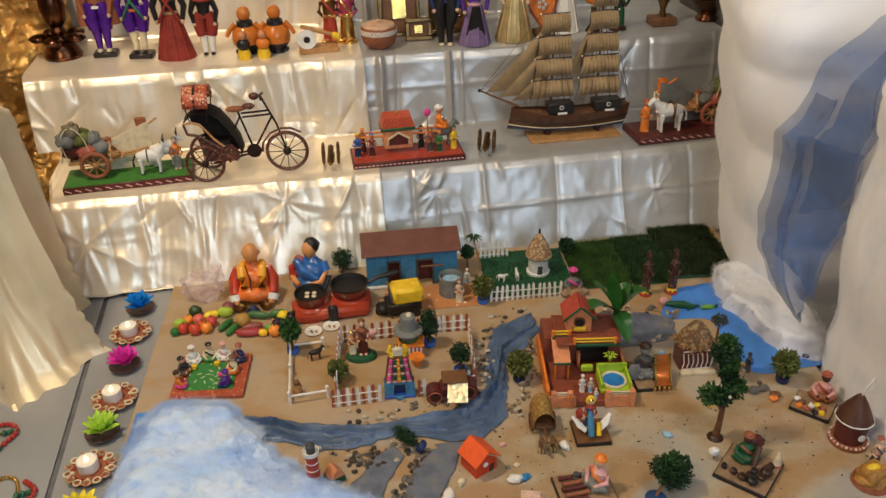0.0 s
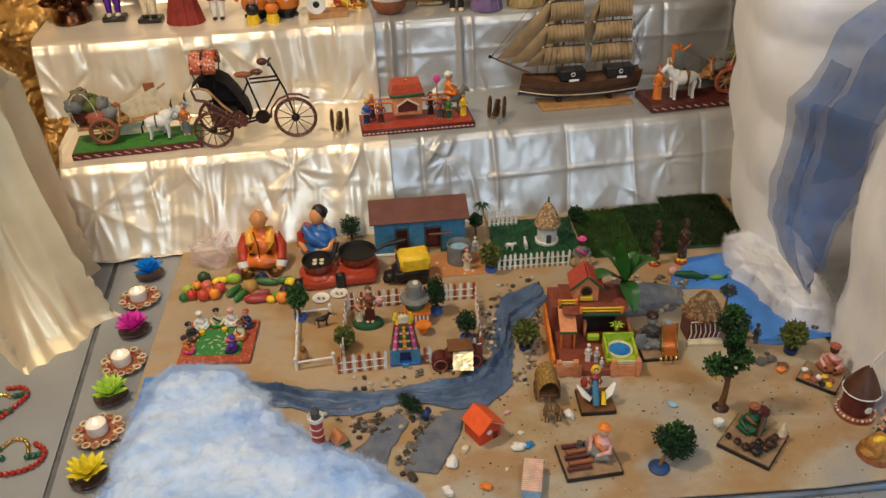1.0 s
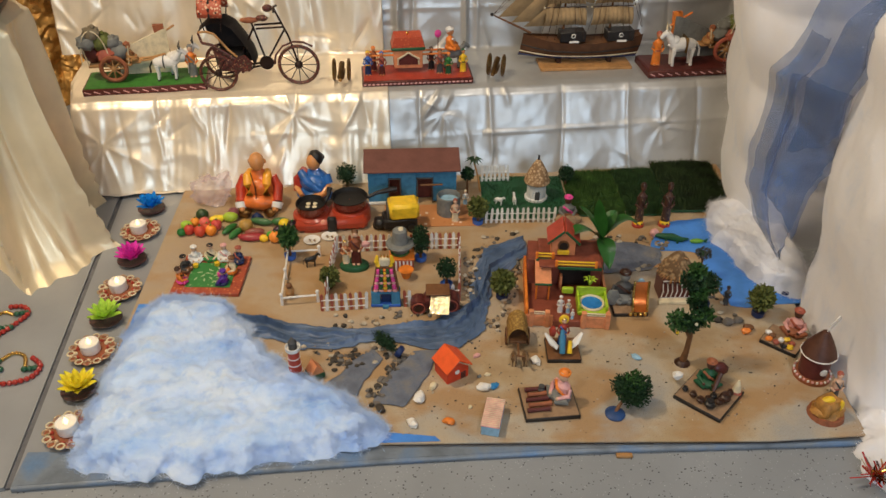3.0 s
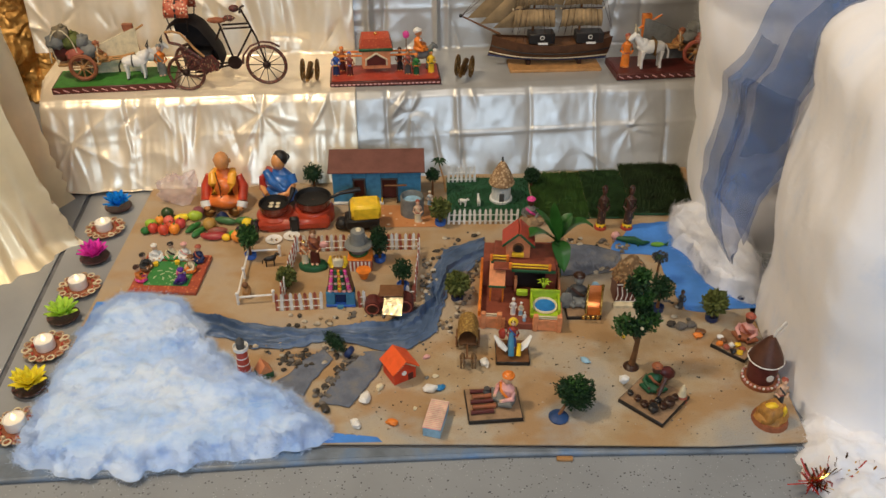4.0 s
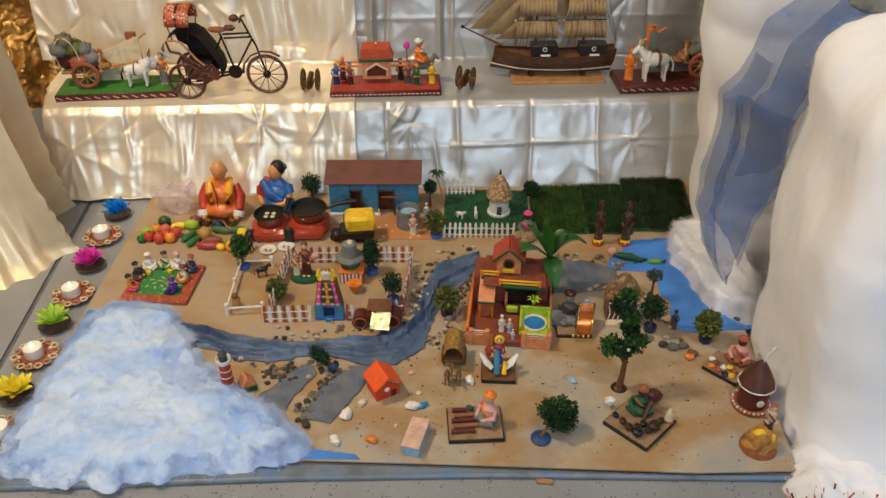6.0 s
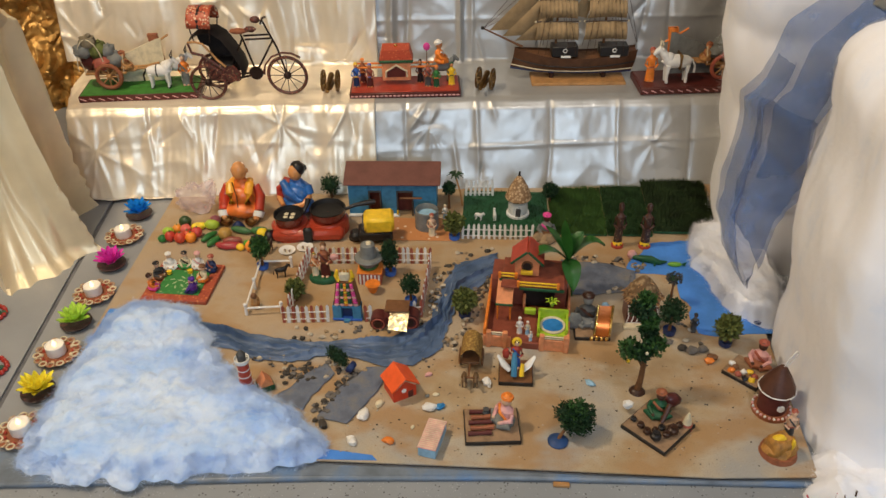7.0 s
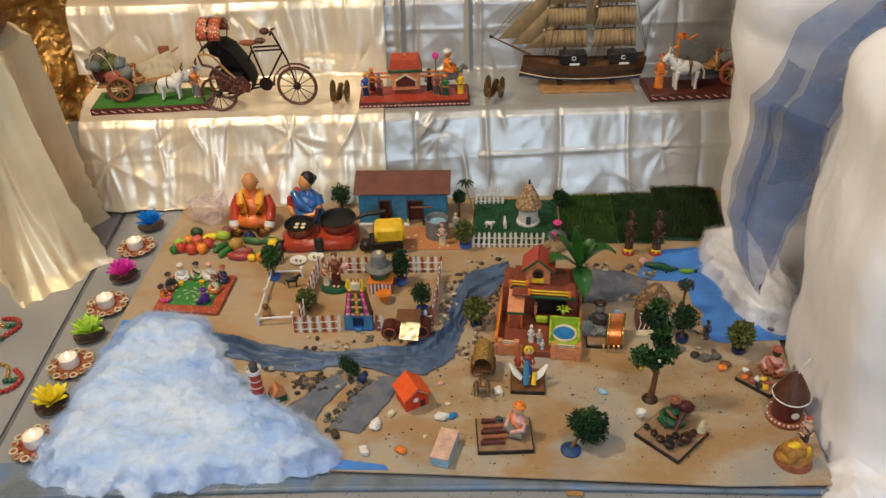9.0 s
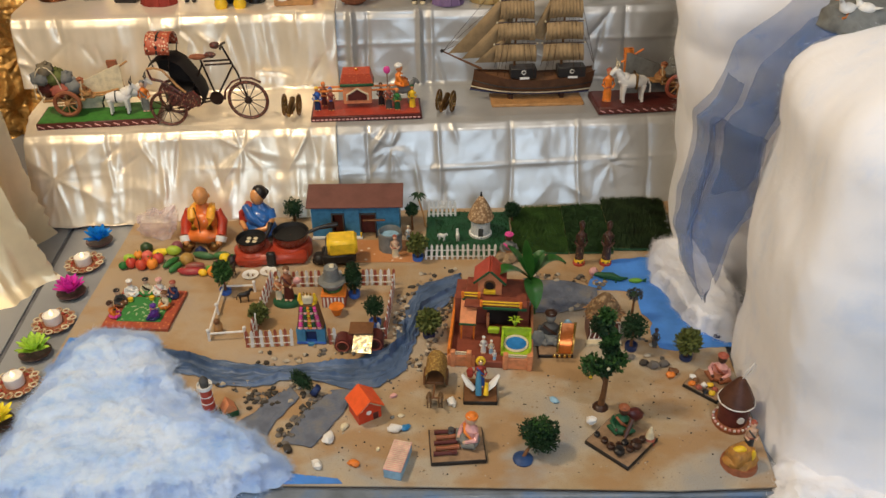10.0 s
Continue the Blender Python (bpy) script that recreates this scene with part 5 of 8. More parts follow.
# ---- yellow three-wheeler ----
t = thing("toy_auto_rickshaw", pose(-0.107, 0.54, 0.0, 0, 0, 8) @ Matrix.Scale(1.2, 4), "toy three-wheeler with a yellow hood and black body", "toy vehicle")
part("body", Build().box((0.0, 0, 0.019), (0.068, 0.042, 0.022), BLACK, 0.004).box((-0.040, 0, 0.015), (0.022, 0.028, 0.018), BLACK, 0.006), t)
part("hood", Build().box((0.008, 0, 0.045), (0.060, 0.046, 0.034), YELLOW, 0.006), t, "rounded yellow hood")
part("windscreen", Build().box((-0.023, 0, 0.041), (0.004, 0.036, 0.022), DKGREY, 0.001), t)
for x, y in ((-0.045, 0), (0.022, -0.022), (0.022, 0.022)):
    part("wheel", Build().tube([(x, y - 0.003, 0.009), (x, y + 0.003, 0.009)], 0.009, BLACK, 16), t)

# ---- hut, fences, turf ----
t = thing("grain_hut", (0.236, 0.668, 0.002), "white round hut with a pebbly cone roof", "model hut")
part("wall", Build().lathe((0, 0, 0), [(0.029, 0), (0.029, 0.006), (0.0245, 0.008), (0.0235, 0.055), (0.022, 0.056)], spotted("hut_wall", (0.70, 0.70, 0.68), [(0.30, 0.38, 0.46), (0.62, 0.62, 0.6)], 160, 0.2), 26), t)
part("roof", Build().lathe((0, 0, 0.048), [(0.031, 0), (0.033, 0.003), (0.022, 0.032), (0.010, 0.054), (0.004, 0.062)], thatch_mat("hut_thatch", (0.60, 0.42, 0.24), (0.26, 0.15, 0.07), 150), 26), t, "rough tan cone roof")
part("finial", Build().lathe((0, 0, 0.108), [(0.003, 0), (0.0022, 0.014)], BLACK, 8), t)
part("door", Build().box((0, -0.0245, 0.018), (0.012, 0.003, 0.024), DKGREY), t)


def picket_fence(name, runs, h, gap, mats, label, width=0.006):
    t = thing(name, (0, 0, 0.0), label, "picket fence", "picket fences")
    shapes = [Build().prism([(-width / 2, 0), (width / 2, 0), (width / 2, h * 0.88), (0, h), (-width / 2, h * 0.88)], 0.0022, mt).mesh("picket") for mt in mats]
    k = 0
    rnd = random.Random(5)
    for (x0, y0), (x1, y1) in runs:
        a, n = math.degrees(math.atan2(y1 - y0, x1 - x0)), max(1, round(math.hypot(x1 - x0, y1 - y0) / gap))
        for i in range(n + 1):
            s = i / n
            piece("picket", shapes[k % len(shapes)], t, pose(x0 + (x1 - x0) * s, y0 + (y1 - y0) * s, 0, rnd.uniform(-2, 2), rnd.uniform(-3, 3), a))
            k += 1
        for z in (0.22, 0.62):
            part("rail", Build().tube([(x0, y0, h * z), (x1, y1, h * z)], 0.0013, mats[-1], 5), t)
    return t


picket_fence("white_picket_fence", [((0.102, 0.553), (0.268, 0.556))], 0.044, 0.0125, [WHITE], "low white toy picket fence before the turf")
picket_fence("white_picket_fence", [((0.103, 0.748), (0.172, 0.752))], 0.050, 0.0125, [WHITE], "low white toy picket fence behind the turf")
picket_fence("garden_fence", [((-0.262, 0.222), (-0.170, 0.229)), ((-0.088, 0.234), (-0.078, 0.235)), ((-0.255, 0.25), (-0.250, 0.43)), ((-0.25, 0.435), (-0.03, 0.446)), ((-0.03, 0.446), (0.03, 0.447)), ((0.032, 0.43), (0.026, 0.262)), ((0.012, 0.252), (0.026, 0.254))], 0.046, 0.0098, [BRICKRED, WHITE], "toy fence with alternate red and white pickets", 0.0066)


def turf(x0, y0, x1, y1, thick, blades, h, mat, seed, label):
    t = thing("turf_mat", (0, 0, 0.0004), label, "artificial grass", "grass mats")
    part("backing", Build().box(((x0 + x1) / 2, (y0 + y1) / 2, thick / 2), (x1 - x0, y1 - y0, thick), DKGREEN, 0.003), t)
    rnd = random.Random(seed)
    b = Build()
    for _ in range(blades):
        x, y = rnd.uniform(x0, x1), rnd.uniform(y0, y1)
        dx, dy, k = rnd.uniform(-0.6, 0.6) * h, rnd.uniform(-0.8, 0.5) * h, h * rnd.uniform(0.6, 1.2) * (1 + 0.5 * nz(x * 18, y * 18, seed))
        w = h * 0.09
        b.add([(x - w, y, thick), (x + w, y, thick), (x + dx + w * 0.3, y + dy, thick + k), (x + dx - w * 0.3, y + dy, thick + k)], [(0, 1, 2, 3)], mat)
    tagged(part("grass", b, t), kind="stuff")


turf(0.098, 0.565, 0.312, 0.775, 0.002, 2600, 0.005, paint("short_turf", (0.020, 0.050, 0.013), 0.85, 0.5, 40), 1, "thin dark green artificial turf under the hut")
turf(0.316, 0.578, 0.450, 0.792, 0.004, 9000, 0.0095, paint("light_turf", (0.060, 0.125, 0.022), 0.8, 0.5, 26), 2, "bright green artificial grass mat")
turf(0.453, 0.580, 0.560, 0.805, 0.004, 7000, 0.0095, GRASS, 3, "dark green artificial grass mat")
turf(0.563, 0.594, 0.720, 0.825, 0.007, 11000, 0.014, paint("olive_turf", (0.034, 0.056, 0.016), 0.85, 0.6, 26), 4, "dull olive artificial grass mat with long blades")
for x, y, a in ((0.139, 0.632, -30), (0.178, 0.636, 95)):
    b = Build()
    beast(b, (0, 0, 0), 0.026, WHITE, None, a)
    figure("toy_goat", (x, y, 0.004), "tiny white toy goat on the turf", b, "toy animals", "toy animal")
# thin palm and shrubs beside the house
t = thing("model_palm", (0.088, 0.70, 0.003), "thin model palm with a tuft of dark fronds", "model tree", "model trees")
part("trunk", Build().tube([(0.008, 0, 0), (0.002, 0, 0.04), (-0.010, 0, 0.085)], [0.003, 0.0025, 0.002], TAN), t)
fr = Build()
for i in range(11):
    a = i * 2.4
    fr.tube([(-0.010, 0, 0.085), (-0.010 + 0.012 * math.cos(a), 0.012 * math.sin(a), 0.095), (-0.010 + 0.024 * math.cos(a), 0.024 * math.sin(a), 0.088)], [0.002, 0.0035, 0.0005], DKLEAF_AND_SHADE, 5, None, 0.3)
part("fronds", fr, t)
model_tree((0.082, 0.552, 0.0), 0.068, 0.026, OLIVE, "bushy olive model tree in a blue pot", BLUE, seed=22, leaf=0.009)
model_tree((0.062, 0.69, 0.0), 0.075, 0.018, DKLEAF_AND_SHADE, "slim dark model shrub beside the house", None, seed=23)
model_tree((0.318, 0.722, 0.0), 0.060, 0.022, DKLEAF_AND_SHADE, "small dark model tree at the grass edge", None, seed=24)
b = Build()
sitting(b, (0, 0, 0), 0.062, GREY, DARKSKIN, PINK, BROWN)
figure("seated_figurine", (0.303, 0.580, 0.0), "clay figure seated on a stone with a pink turban", b, "turbaned figures")
for i, (x, y, r) in enumerate(((0.285, 0.556, 0.013), (0.305, 0.548, 0.015), (0.322, 0.556, 0.011), (0.295, 0.535, 0.009))):
    figure("stone", (x, y, 0.0), "rough tan stone on the sand", Build().ball((0, 0, r * 0.7), (r * 1.2, r, r * 0.8), PEBBLE[2], 10, 0.4, i), "stones by the grass", "stone")
for x, y, a in ((0.470, 0.540, 10), (0.534, 0.540, -10)):
    b = Build()
    standing(b, (0, 0, 0), 0.118, DARKSKIN, DARKSKIN, DKBROWN, spotted("patterned_wrap", (0.05, 0.025, 0.018), [(0.25, 0.09, 0.04), (0.40, 0.30, 0.16), (0.04, 0.02, 0.02)], 190, 0.25), RED, a)
    b.lathe((0, 0, 0.006), [(0.0165, 0), (0.0165, 0.006), (0.014, 0.009)], YELLOW, 14)
    figure("tribal_figurine", pose(x, y, 0.0) @ Matrix.Diagonal((0.72, 0.72, 1.0, 1.0)), "dark clay figurine standing on a round red base", b, "pair of dark figurines")

# ---- walled garden with temple ----
t = thing("stick_pen", (0, 0, 0.0), "open pen of white sticks tied at the corners", "stick fence")
for a, c in (((-0.349, 0.245), (-0.358, 0.415)), ((-0.349, 0.245), (-0.274, 0.255)), ((-0.357, 0.415), (-0.288, 0.420))):
    part("rail", Build().tube([(*a, 0.018), (*c, 0.018)], 0.0024, WHITE, 7), t)
for x, y in ((-0.349, 0.245), (-0.358, 0.415), (-0.274, 0.255), (-0.288, 0.42), (-0.353, 0.335)):
    part("post", Build().tube([(x, y, 0), (x, y, 0.026)], [0.0035, 0.0028], WHITE, 8).ball((x, y, 0.027), 0.0045, WHITE, 8), t)
b = Build()
beast(b, (0, 0, 0), 0.034, BLACK, None, 15)
figure("toy_dog", (-0.303, 0.382, 0.0), "tiny black toy cow in the pen", b, "toy animals", "toy animal")
b = Build().ball((0, 0, 0.014), (0.010, 0.012, 0.016), TAN, 12, 0.2, 3).ball((0, -0.004, 0.033), 0.007, BROWN, 10)
figure("toy_animal", (-0.335, 0.272, 0.0), "tiny seated brown clay animal in the pen", b, "toy animals", "toy animal")
model_tree((-0.353, 0.412, 0.0), 0.083, 0.022, LEAF, "slim green model tree in a blue pot", BLUE, squash=1.25, seed=31, leaf=0.009)
model_tree((-0.252, 0.300, 0.0), 0.052, 0.022, OLIVE, "low olive shrub in the garden", None, seed=32, leaf=0.008)
model_tree((-0.056, 0.402, 0.0), 0.092, 0.022, DKLEAF_AND_SHADE, "dark cone-shaped model cypress in a blue pot", BLUE, squash=1.9, seed=33, leaf=0.006, count=1100)
model_tree((0.000, 0.300, 0.0), 0.075, 0.024, DKLEAF_AND_SHADE, "dark round model tree in a blue pot", BLUE, seed=34, squash=1.15)

t = thing("model_temple", pose(-0.129, 0.244, 0.0) @ Matrix.Diagonal((0.84, 0.84, 1.04, 1.0)), "model temple with a blue gate and striped tapering tower", "model temple")
part("gate", Build().box((-0.025, 0, 0.019), (0.022, 0.022, 0.038), HOUSEBLUE).box((0.025, 0, 0.019), (0.022, 0.022, 0.038), HOUSEBLUE).box((0, 0.004, 0.034), (0.072, 0.022, 0.008), HOUSEBLUE).box((0, 0, 0.004), (0.074, 0.026, 0.006), BLUE), t)
# Navy sheet painted as the shade inside the gate.
part("doorway", Build().box((0, 0.004, 0.018), (0.026, 0.01, 0.026), NAVY), t, "dark sheet painted as the doorway's inner shade")
part("step", Build().box((0, -0.016, 0.004), (0.016, 0.008, 0.008), HOUSEBLUE), t)
tower = part("tower", Build().prism([(-0.033, 0.038), (0.033, 0.038), (0.021, 0.098), (-0.021, 0.098)], 0.026, BROWN, pose(0, -0.008, 0)), t)
for x, mt in ((-0.024, PINK), (0.024, PINK), (-0.010, DKGREEN), (0.010, DKGREEN), (0, BRICKRED)):
    for i in range(9):
        z = 0.041 + i * 0.0063
        k = 1 - 0.36 * i / 9
        m2 = (YELLOW if i % 2 else ORANGE) if x == 0 else (mt if i % 3 else ROSE)
        part("moulding", Build().ball((x * k, -0.009, z), (0.0065 * k, 0.004, 0.0032), m2, 8), tower)
crest = Build()
for s in (-1, 1):
    crest.tube([(s * 0.014, 0, 0.098), (s * 0.020, 0, 0.108), (s * 0.017, 0, 0.122)], [0.008, 0.006, 0.003], YELLOW, 8)
crest.box((0, 0, 0.108), (0.026, 0.014, 0.022), CREAMPAINT, 0.004)
for i in range(3):
    crest.lathe((-0.008 + i * 0.008, 0, 0.114), [(0.003, 0), (0.0035, 0.005), (0.001, 0.011)], GOLD, 8)
part("crest", crest, t, "yellow and gold crest")

figure("green_base", (-0.205, 0.378, 0.0), "oval green clay base in the garden", Build().lathe((0, 0, 0), [(0.030, 0), (0.030, 0.008), (0.026, 0.012)], DKGREEN, 20, None, 1.1, 0.75), "", "base")
b = Build()
standing(b, (0, 0, 0), 0.092, TERRA, PALESKIN, BROWN, MAROON)
b.ball((0.022, 0, 0.050), (0.011, 0.006, 0.008), ROSE, 8, 0.3, 2)
figure("garden_idol", (-0.200, 0.379, 0.012), "painted clay idol in dull red on a green base", b, "garden idols", "idol")
b = Build()
standing(b, (0, 0, 0), 0.062, SKIN, PALESKIN, GOLD, CREAMPAINT)
figure("garden_idol", (-0.223, 0.380, 0.012), "small painted idol with a gold crown", b, "garden idols", "idol")
t = thing("striped_altar", (-0.098, 0.385, 0.0), "square altar with red and white striped sides", "altar")
part("core", Build().box((0, 0, 0.015), (0.052, 0.048, 0.030), BRICKRED), t)
for i in range(6):
    part("stripe", Build().box((-0.021 + i * 0.0084, -0.0245, 0.0145), (0.0038, 0.0016, 0.027), WHITE, 0.0004), t, "white stripe")
part("top", Build().box((0, 0, 0.0315), (0.056, 0.052, 0.003), ORANGE), t, "orange top slab")
t = thing("stone_lingam", (-0.102, 0.388, 0.0332), "stacked grey stone shrine vessel with a flower on top", "stone vessel")
part("leaf_ring", Build().lathe((0, 0, 0), [(0.020, 0), (0.022, 0.003), (0.019, 0.006)], LEAF, 18), t, "ring of green leaves")
part("basin", Build().lathe((0, 0, 0.006), [(0.018, 0), (0.022, 0.006), (0.018, 0.010), (0.029, 0.013), (0.032, 0.018), (0.029, 0.022), (0.016, 0.023)], GREY, 26), t)
part("column", Build().lathe((0, 0, 0.029), [(0.019, 0), (0.0175, 0.006), (0.0165, 0.022), (0.0155, 0.030), (0.011, 0.033), (0.002, 0.034)], GREY, 22), t)
part("flower", Build().ball((0.003, -0.002, 0.064), (0.007, 0.006, 0.004), CREAMPAINT, 8, 0.5, 1), t)
figure("orange_pot", (-0.088, 0.338, 0.0), "flared bright orange clay pot", Build().lathe((0, 0, 0), [(0.008, 0), (0.010, 0.006), (0.015, 0.020), (0.017, 0.022), (0.010, 0.021)], ORANGE, 16), "", "pot")

t = thing("toy_road_roller", (-0.030, 0.222, 0.0), "dark red toy engine with drums and a gold panel", "toy vehicle")
part("body", Build().box((0.008, 0.006, 0.024), (0.056, 0.034, 0.030), MAROON, 0.006), t)
for x, y, r in ((-0.030, 0.0, 0.017), (0.036, 0.004, 0.020)):
    d = part("drum", Build().tube([(x, y - 0.014, r), (x, y + 0.016, r)], r, MAROON, 22), t)
    part("hub", Build().tube([(x, y - 0.0155, r), (x, y - 0.0135, r)], r * 0.45, DKBROWN, 14).ring((x, y - 0.0145, r), r * 0.75, 0.0016, BRICKRED, "y", 20, 5), d)
part("roof", Build().box((0.010, 0.004, 0.052), (0.050, 0.038, 0.004), BROWN, 0.001, pose(0, 0, 0, 0, 0, 0)), t)
# Glare is put into the paled gold colour; the tilt catches the lamp.
part("gold_panel", Build().grid(lambda a, c: (0.040 * (a - 0.5) + 0.001 * nz(c * 5, a * 3), 0.0022 * nz(a * 5, c * 5, 2.0), 0.044 * (c - 0.5)), 14, 14, paint("gold_foil_with_glare", (0.98, 0.82, 0.50), 0.3, 0.1, 40, 0.2, 1.0), pose(0.014, -0.022, 0.036, -50, 0, -6)), t, "shiny gold panel")
for x in (-0.010, 0.030):
    part("post", Build().tube([(x, 0.004, 0.036), (x, 0.004, 0.052)], 0.0018, BRASS, 6), t)

# ---- pebbles along the river ----
banks = [[(-0.33, 0.115), (-0.22, 0.085), (-0.15, 0.082), (-0.09, 0.092)], [(-0.23, 0.185), (-0.15, 0.192), (-0.06, 0.206), (0.0, 0.226), (0.045, 0.28), (0.06, 0.335), (0.05, 0.40), (0.10, 0.47), (0.17, 0.515)],
         [(0.05, 0.118), (0.09, 0.165), (0.122, 0.22), (0.132, 0.31), (0.165, 0.355), (0.185, 0.39)], [(0.35, 0.485), (0.42, 0.478), (0.48, 0.468), (0.52, 0.452)], [(-0.155, -0.04), (-0.118, 0.02), (-0.095, 0.075)], [(0.40, 0.37), (0.46, 0.365), (0.49, 0.36)],
         [(0.59, 0.20), (0.57, 0.26), (0.56, 0.30)], [(-0.24, 0.08), (-0.2, 0.065), (-0.17, 0.075)]]
rnd = random.Random(11)
b = Build()
for line, count, spread in zip(banks, (46, 110, 90, 42, 50, 14, 14, 36), (0.018, 0.014, 0.016, 0.014, 0.010, 0.014, 0.018, 0.016)):
    for _ in range(count):
        s = rnd.random() * (len(line) - 1)
        i = min(int(s), len(line) - 2)
        p = Vector(line[i]).lerp(Vector(line[i + 1]), s - i) + Vector((rnd.gauss(0, spread), rnd.gauss(0, spread))) * 0.75
        r = rnd.uniform(0.0024, 0.0062)
        b.ball((p.x, p.y, r * 0.55), (r * rnd.uniform(0.8, 1.4), r, r * 0.7), rnd.choice(PEBBLE if line[0][1] > 0.1 else PEBBLE[:2] + [PEBBLE[1]]), 7, 0.45, rnd.random() * 50)
thing("river_pebbles", (0, 0, 0), "small mixed river pebbles scattered along the banks", "pebbles", "", b, "stuff")
rnd = random.Random(8)
b = Build()
for _ in range(420):
    x, y = rnd.uniform(-0.1, 0.72), rnd.uniform(-0.125, 0.16)
    r = rnd.uniform(0.0006, 0.0018)
    b.ball((x, y, r * 0.5), (r * 1.3, r, r * 0.7), rnd.choice(PEBBLE), 5)
thing("grit", (0, 0, 0), "fine dark grit scattered on the sand", "grit", "", b, "stuff")

model_tree((0.118, 0.262, 0.0), 0.066, 0.026, OLIVE, "loose olive shrub in a navy pot by the river", NAVY, seed=41, leaf=0.010)
t = thing("model_tree", pose(-0.095, 0.078, 0.014, 0, -62, -25), "dark cypress model tree lying on its side", "model tree", "model trees")
part("pot", Build().lathe((0, 0, -0.004), [(0.010, 0), (0.013, 0.006), (0.012, 0.012)], NAVY, 14), t)
b = Build()
crown(b, (0, 0, 0.036), 0.0135, DKLEAF_AND_SHADE, 900, 0.0042, 9, 2.1)
part("crown", b, t)

# ---- orange house with terrace ----
t = thing("toy_villa", (0.252, 0.262, 0.0, 0, 0, -4.5), "orange toy villa with terrace, courtyard and red gable", "toy house")
W, D = 0.172, 0.195
# Brick red darkened in its colour to stand for shade on the villa.
VILLARED_SHADED = paint("villa_red_shaded", (0.235, 0.062, 0.036), 0.5)
part("base", Build().box((0, 0, 0.008), (W, D, 0.016), VILLARED_SHADED, 0.001), t, "brick red courtyard floor")
part("wall", Build().box((-0.058, -D / 2 + 0.002, 0.014), (0.056, 0.006, 0.028), PEACH), t, "peach outer wall")
part("wall", Build().box((0.056, -D / 2 + 0.002, 0.014), (0.060, 0.006, 0.028), PEACH), t, "peach outer wall")
part("side_wall", Build().box((-W / 2 + 0.002, 0.004, 0.019), (0.006, D - 0.008, 0.038), ORANGE), t, "orange side wall")
part("side_wall", Build().box((W / 2 - 0.002, 0.004, 0.014), (0.006, D - 0.008, 0.028), PEACH), t)
for x in (-0.075, -0.042, 0.032, 0.080):
    part("wall_post", Build().box((x, -D / 2 + 0.001, 0.020), (0.010, 0.011, 0.040), PEACH), t)
for x0, x1 in ((-0.072, -0.044), (0.034, 0.078)):
    for z in (0.031, 0.036):
        part("railing", Build().box(((x0 + x1) / 2, -D / 2 + 0.002, z), (x1 - x0, 0.003, 0.002), CREAMPAINT, 0.0004), t)
lower = Build().box((-0.002, 0.060, 0.048), (0.158, 0.070, 0.066), VILLARED_SHADED).box((-0.010, 0.022, 0.032), (0.006, 0.03, 0.034), PEACH)
house = part("house", lower, t, "brick red lower storey")
# Black sheet on the solid storey, painted as the dark interior's shade.
part("doorway", Build().box((0.020, 0.0235, 0.046), (0.066, 0.004, 0.056), BLACK), house, "dark sheet painted as the doorway's inner shade")
part("side_roof", Build().box((0, 0, 0), (0.034, 0.062, 0.003), PEACH, 0.001, pose(-0.050, -0.004, 0.070, 22, 0, 0)), house, "sloping side roof")
for x in (-0.063, -0.037):
    part("porch_post", Build().box((x, -0.028, 0.037), (0.004, 0.004, 0.044), ORANGE), house)
part("roof_edge", Build().box((-0.050, -0.034, 0.0585), (0.036, 0.004, 0.005), DKGREEN), house, "green edge strip")
terr = part("terrace", Build().box((0.006, 0.046, 0.0835), (0.130, 0.104, 0.005), VILLARED_SHADED), t, "brick red terrace floor, darkened for shade")
part("terrace_edge", Build().box((0.025, -0.007, 0.083), (0.092, 0.004, 0.007), DKGREEN).box((-0.045, 0.020, 0.083), (0.04, 0.004, 0.007), DKGREEN), terr, "dark green edge strip")
for x0, x1, y in ((-0.024, 0.058, -0.006), (-0.064, -0.030, 0.021)):
    for z in (0.092, 0.099):
        part("railing", Build().box(((x0 + x1) / 2, y, z), (x1 - x0, 0.003, 0.003), YELLOW, 0.0005), terr, "yellow rail")
    for x in (x0, x1):
        part("rail_post", Build().box((x, y, 0.094), (0.006, 0.006, 0.016), ORANGE), terr)
up = part("upper_room", Build().prism([(-0.030, 0.086), (0.030, 0.086), (0.030, 0.128), (0, 0.158), (-0.030, 0.128)], 0.052, PEACH, pose(0.004, 0.034, 0)), t, "peach upper room")
for s in (-1, 1):
    part("gable_roof", Build().box((0, 0, 0), (0.054, 0.070, 0.004), RED, 0.001, pose(0.004 + s * 0.021, 0.058, 0.146, 0, s * 44, 0)), up, "bright red roof slope")
    part("gable_edge", Build().box((0, 0, 0), (0.054, 0.003, 0.006), DKGREEN, 0.001, pose(0.004 + s * 0.021, 0.0225, 0.145, 0, s * 44, 0)), up)
part("window", Build().lathe((0, 0, 0), [(0.0145, 0), (0.0145, 0.004)], BROWN, 20, pose(0.004, 0.034, 0.116, 90, 0, 0)), up, "round brown window surround")
# Black disc painted as shade behind the round window.
part("window_hole_shade", Build().lathe((0, 0, 0.0042), [(0.011, 0), (0.011, 0.001)], BLACK, 20, pose(0.004, 0.034, 0.116, 90, 0, 0)), up)
part("balcony", Build().box((0.004, 0.028, 0.099), (0.030, 0.010, 0.010), YELLOW), up, "yellow balcony box")
up.matrix_basis = Matrix.Translation((-0.012, 0.008, 0.0135)) @ Matrix.Scale(0.84, 4)
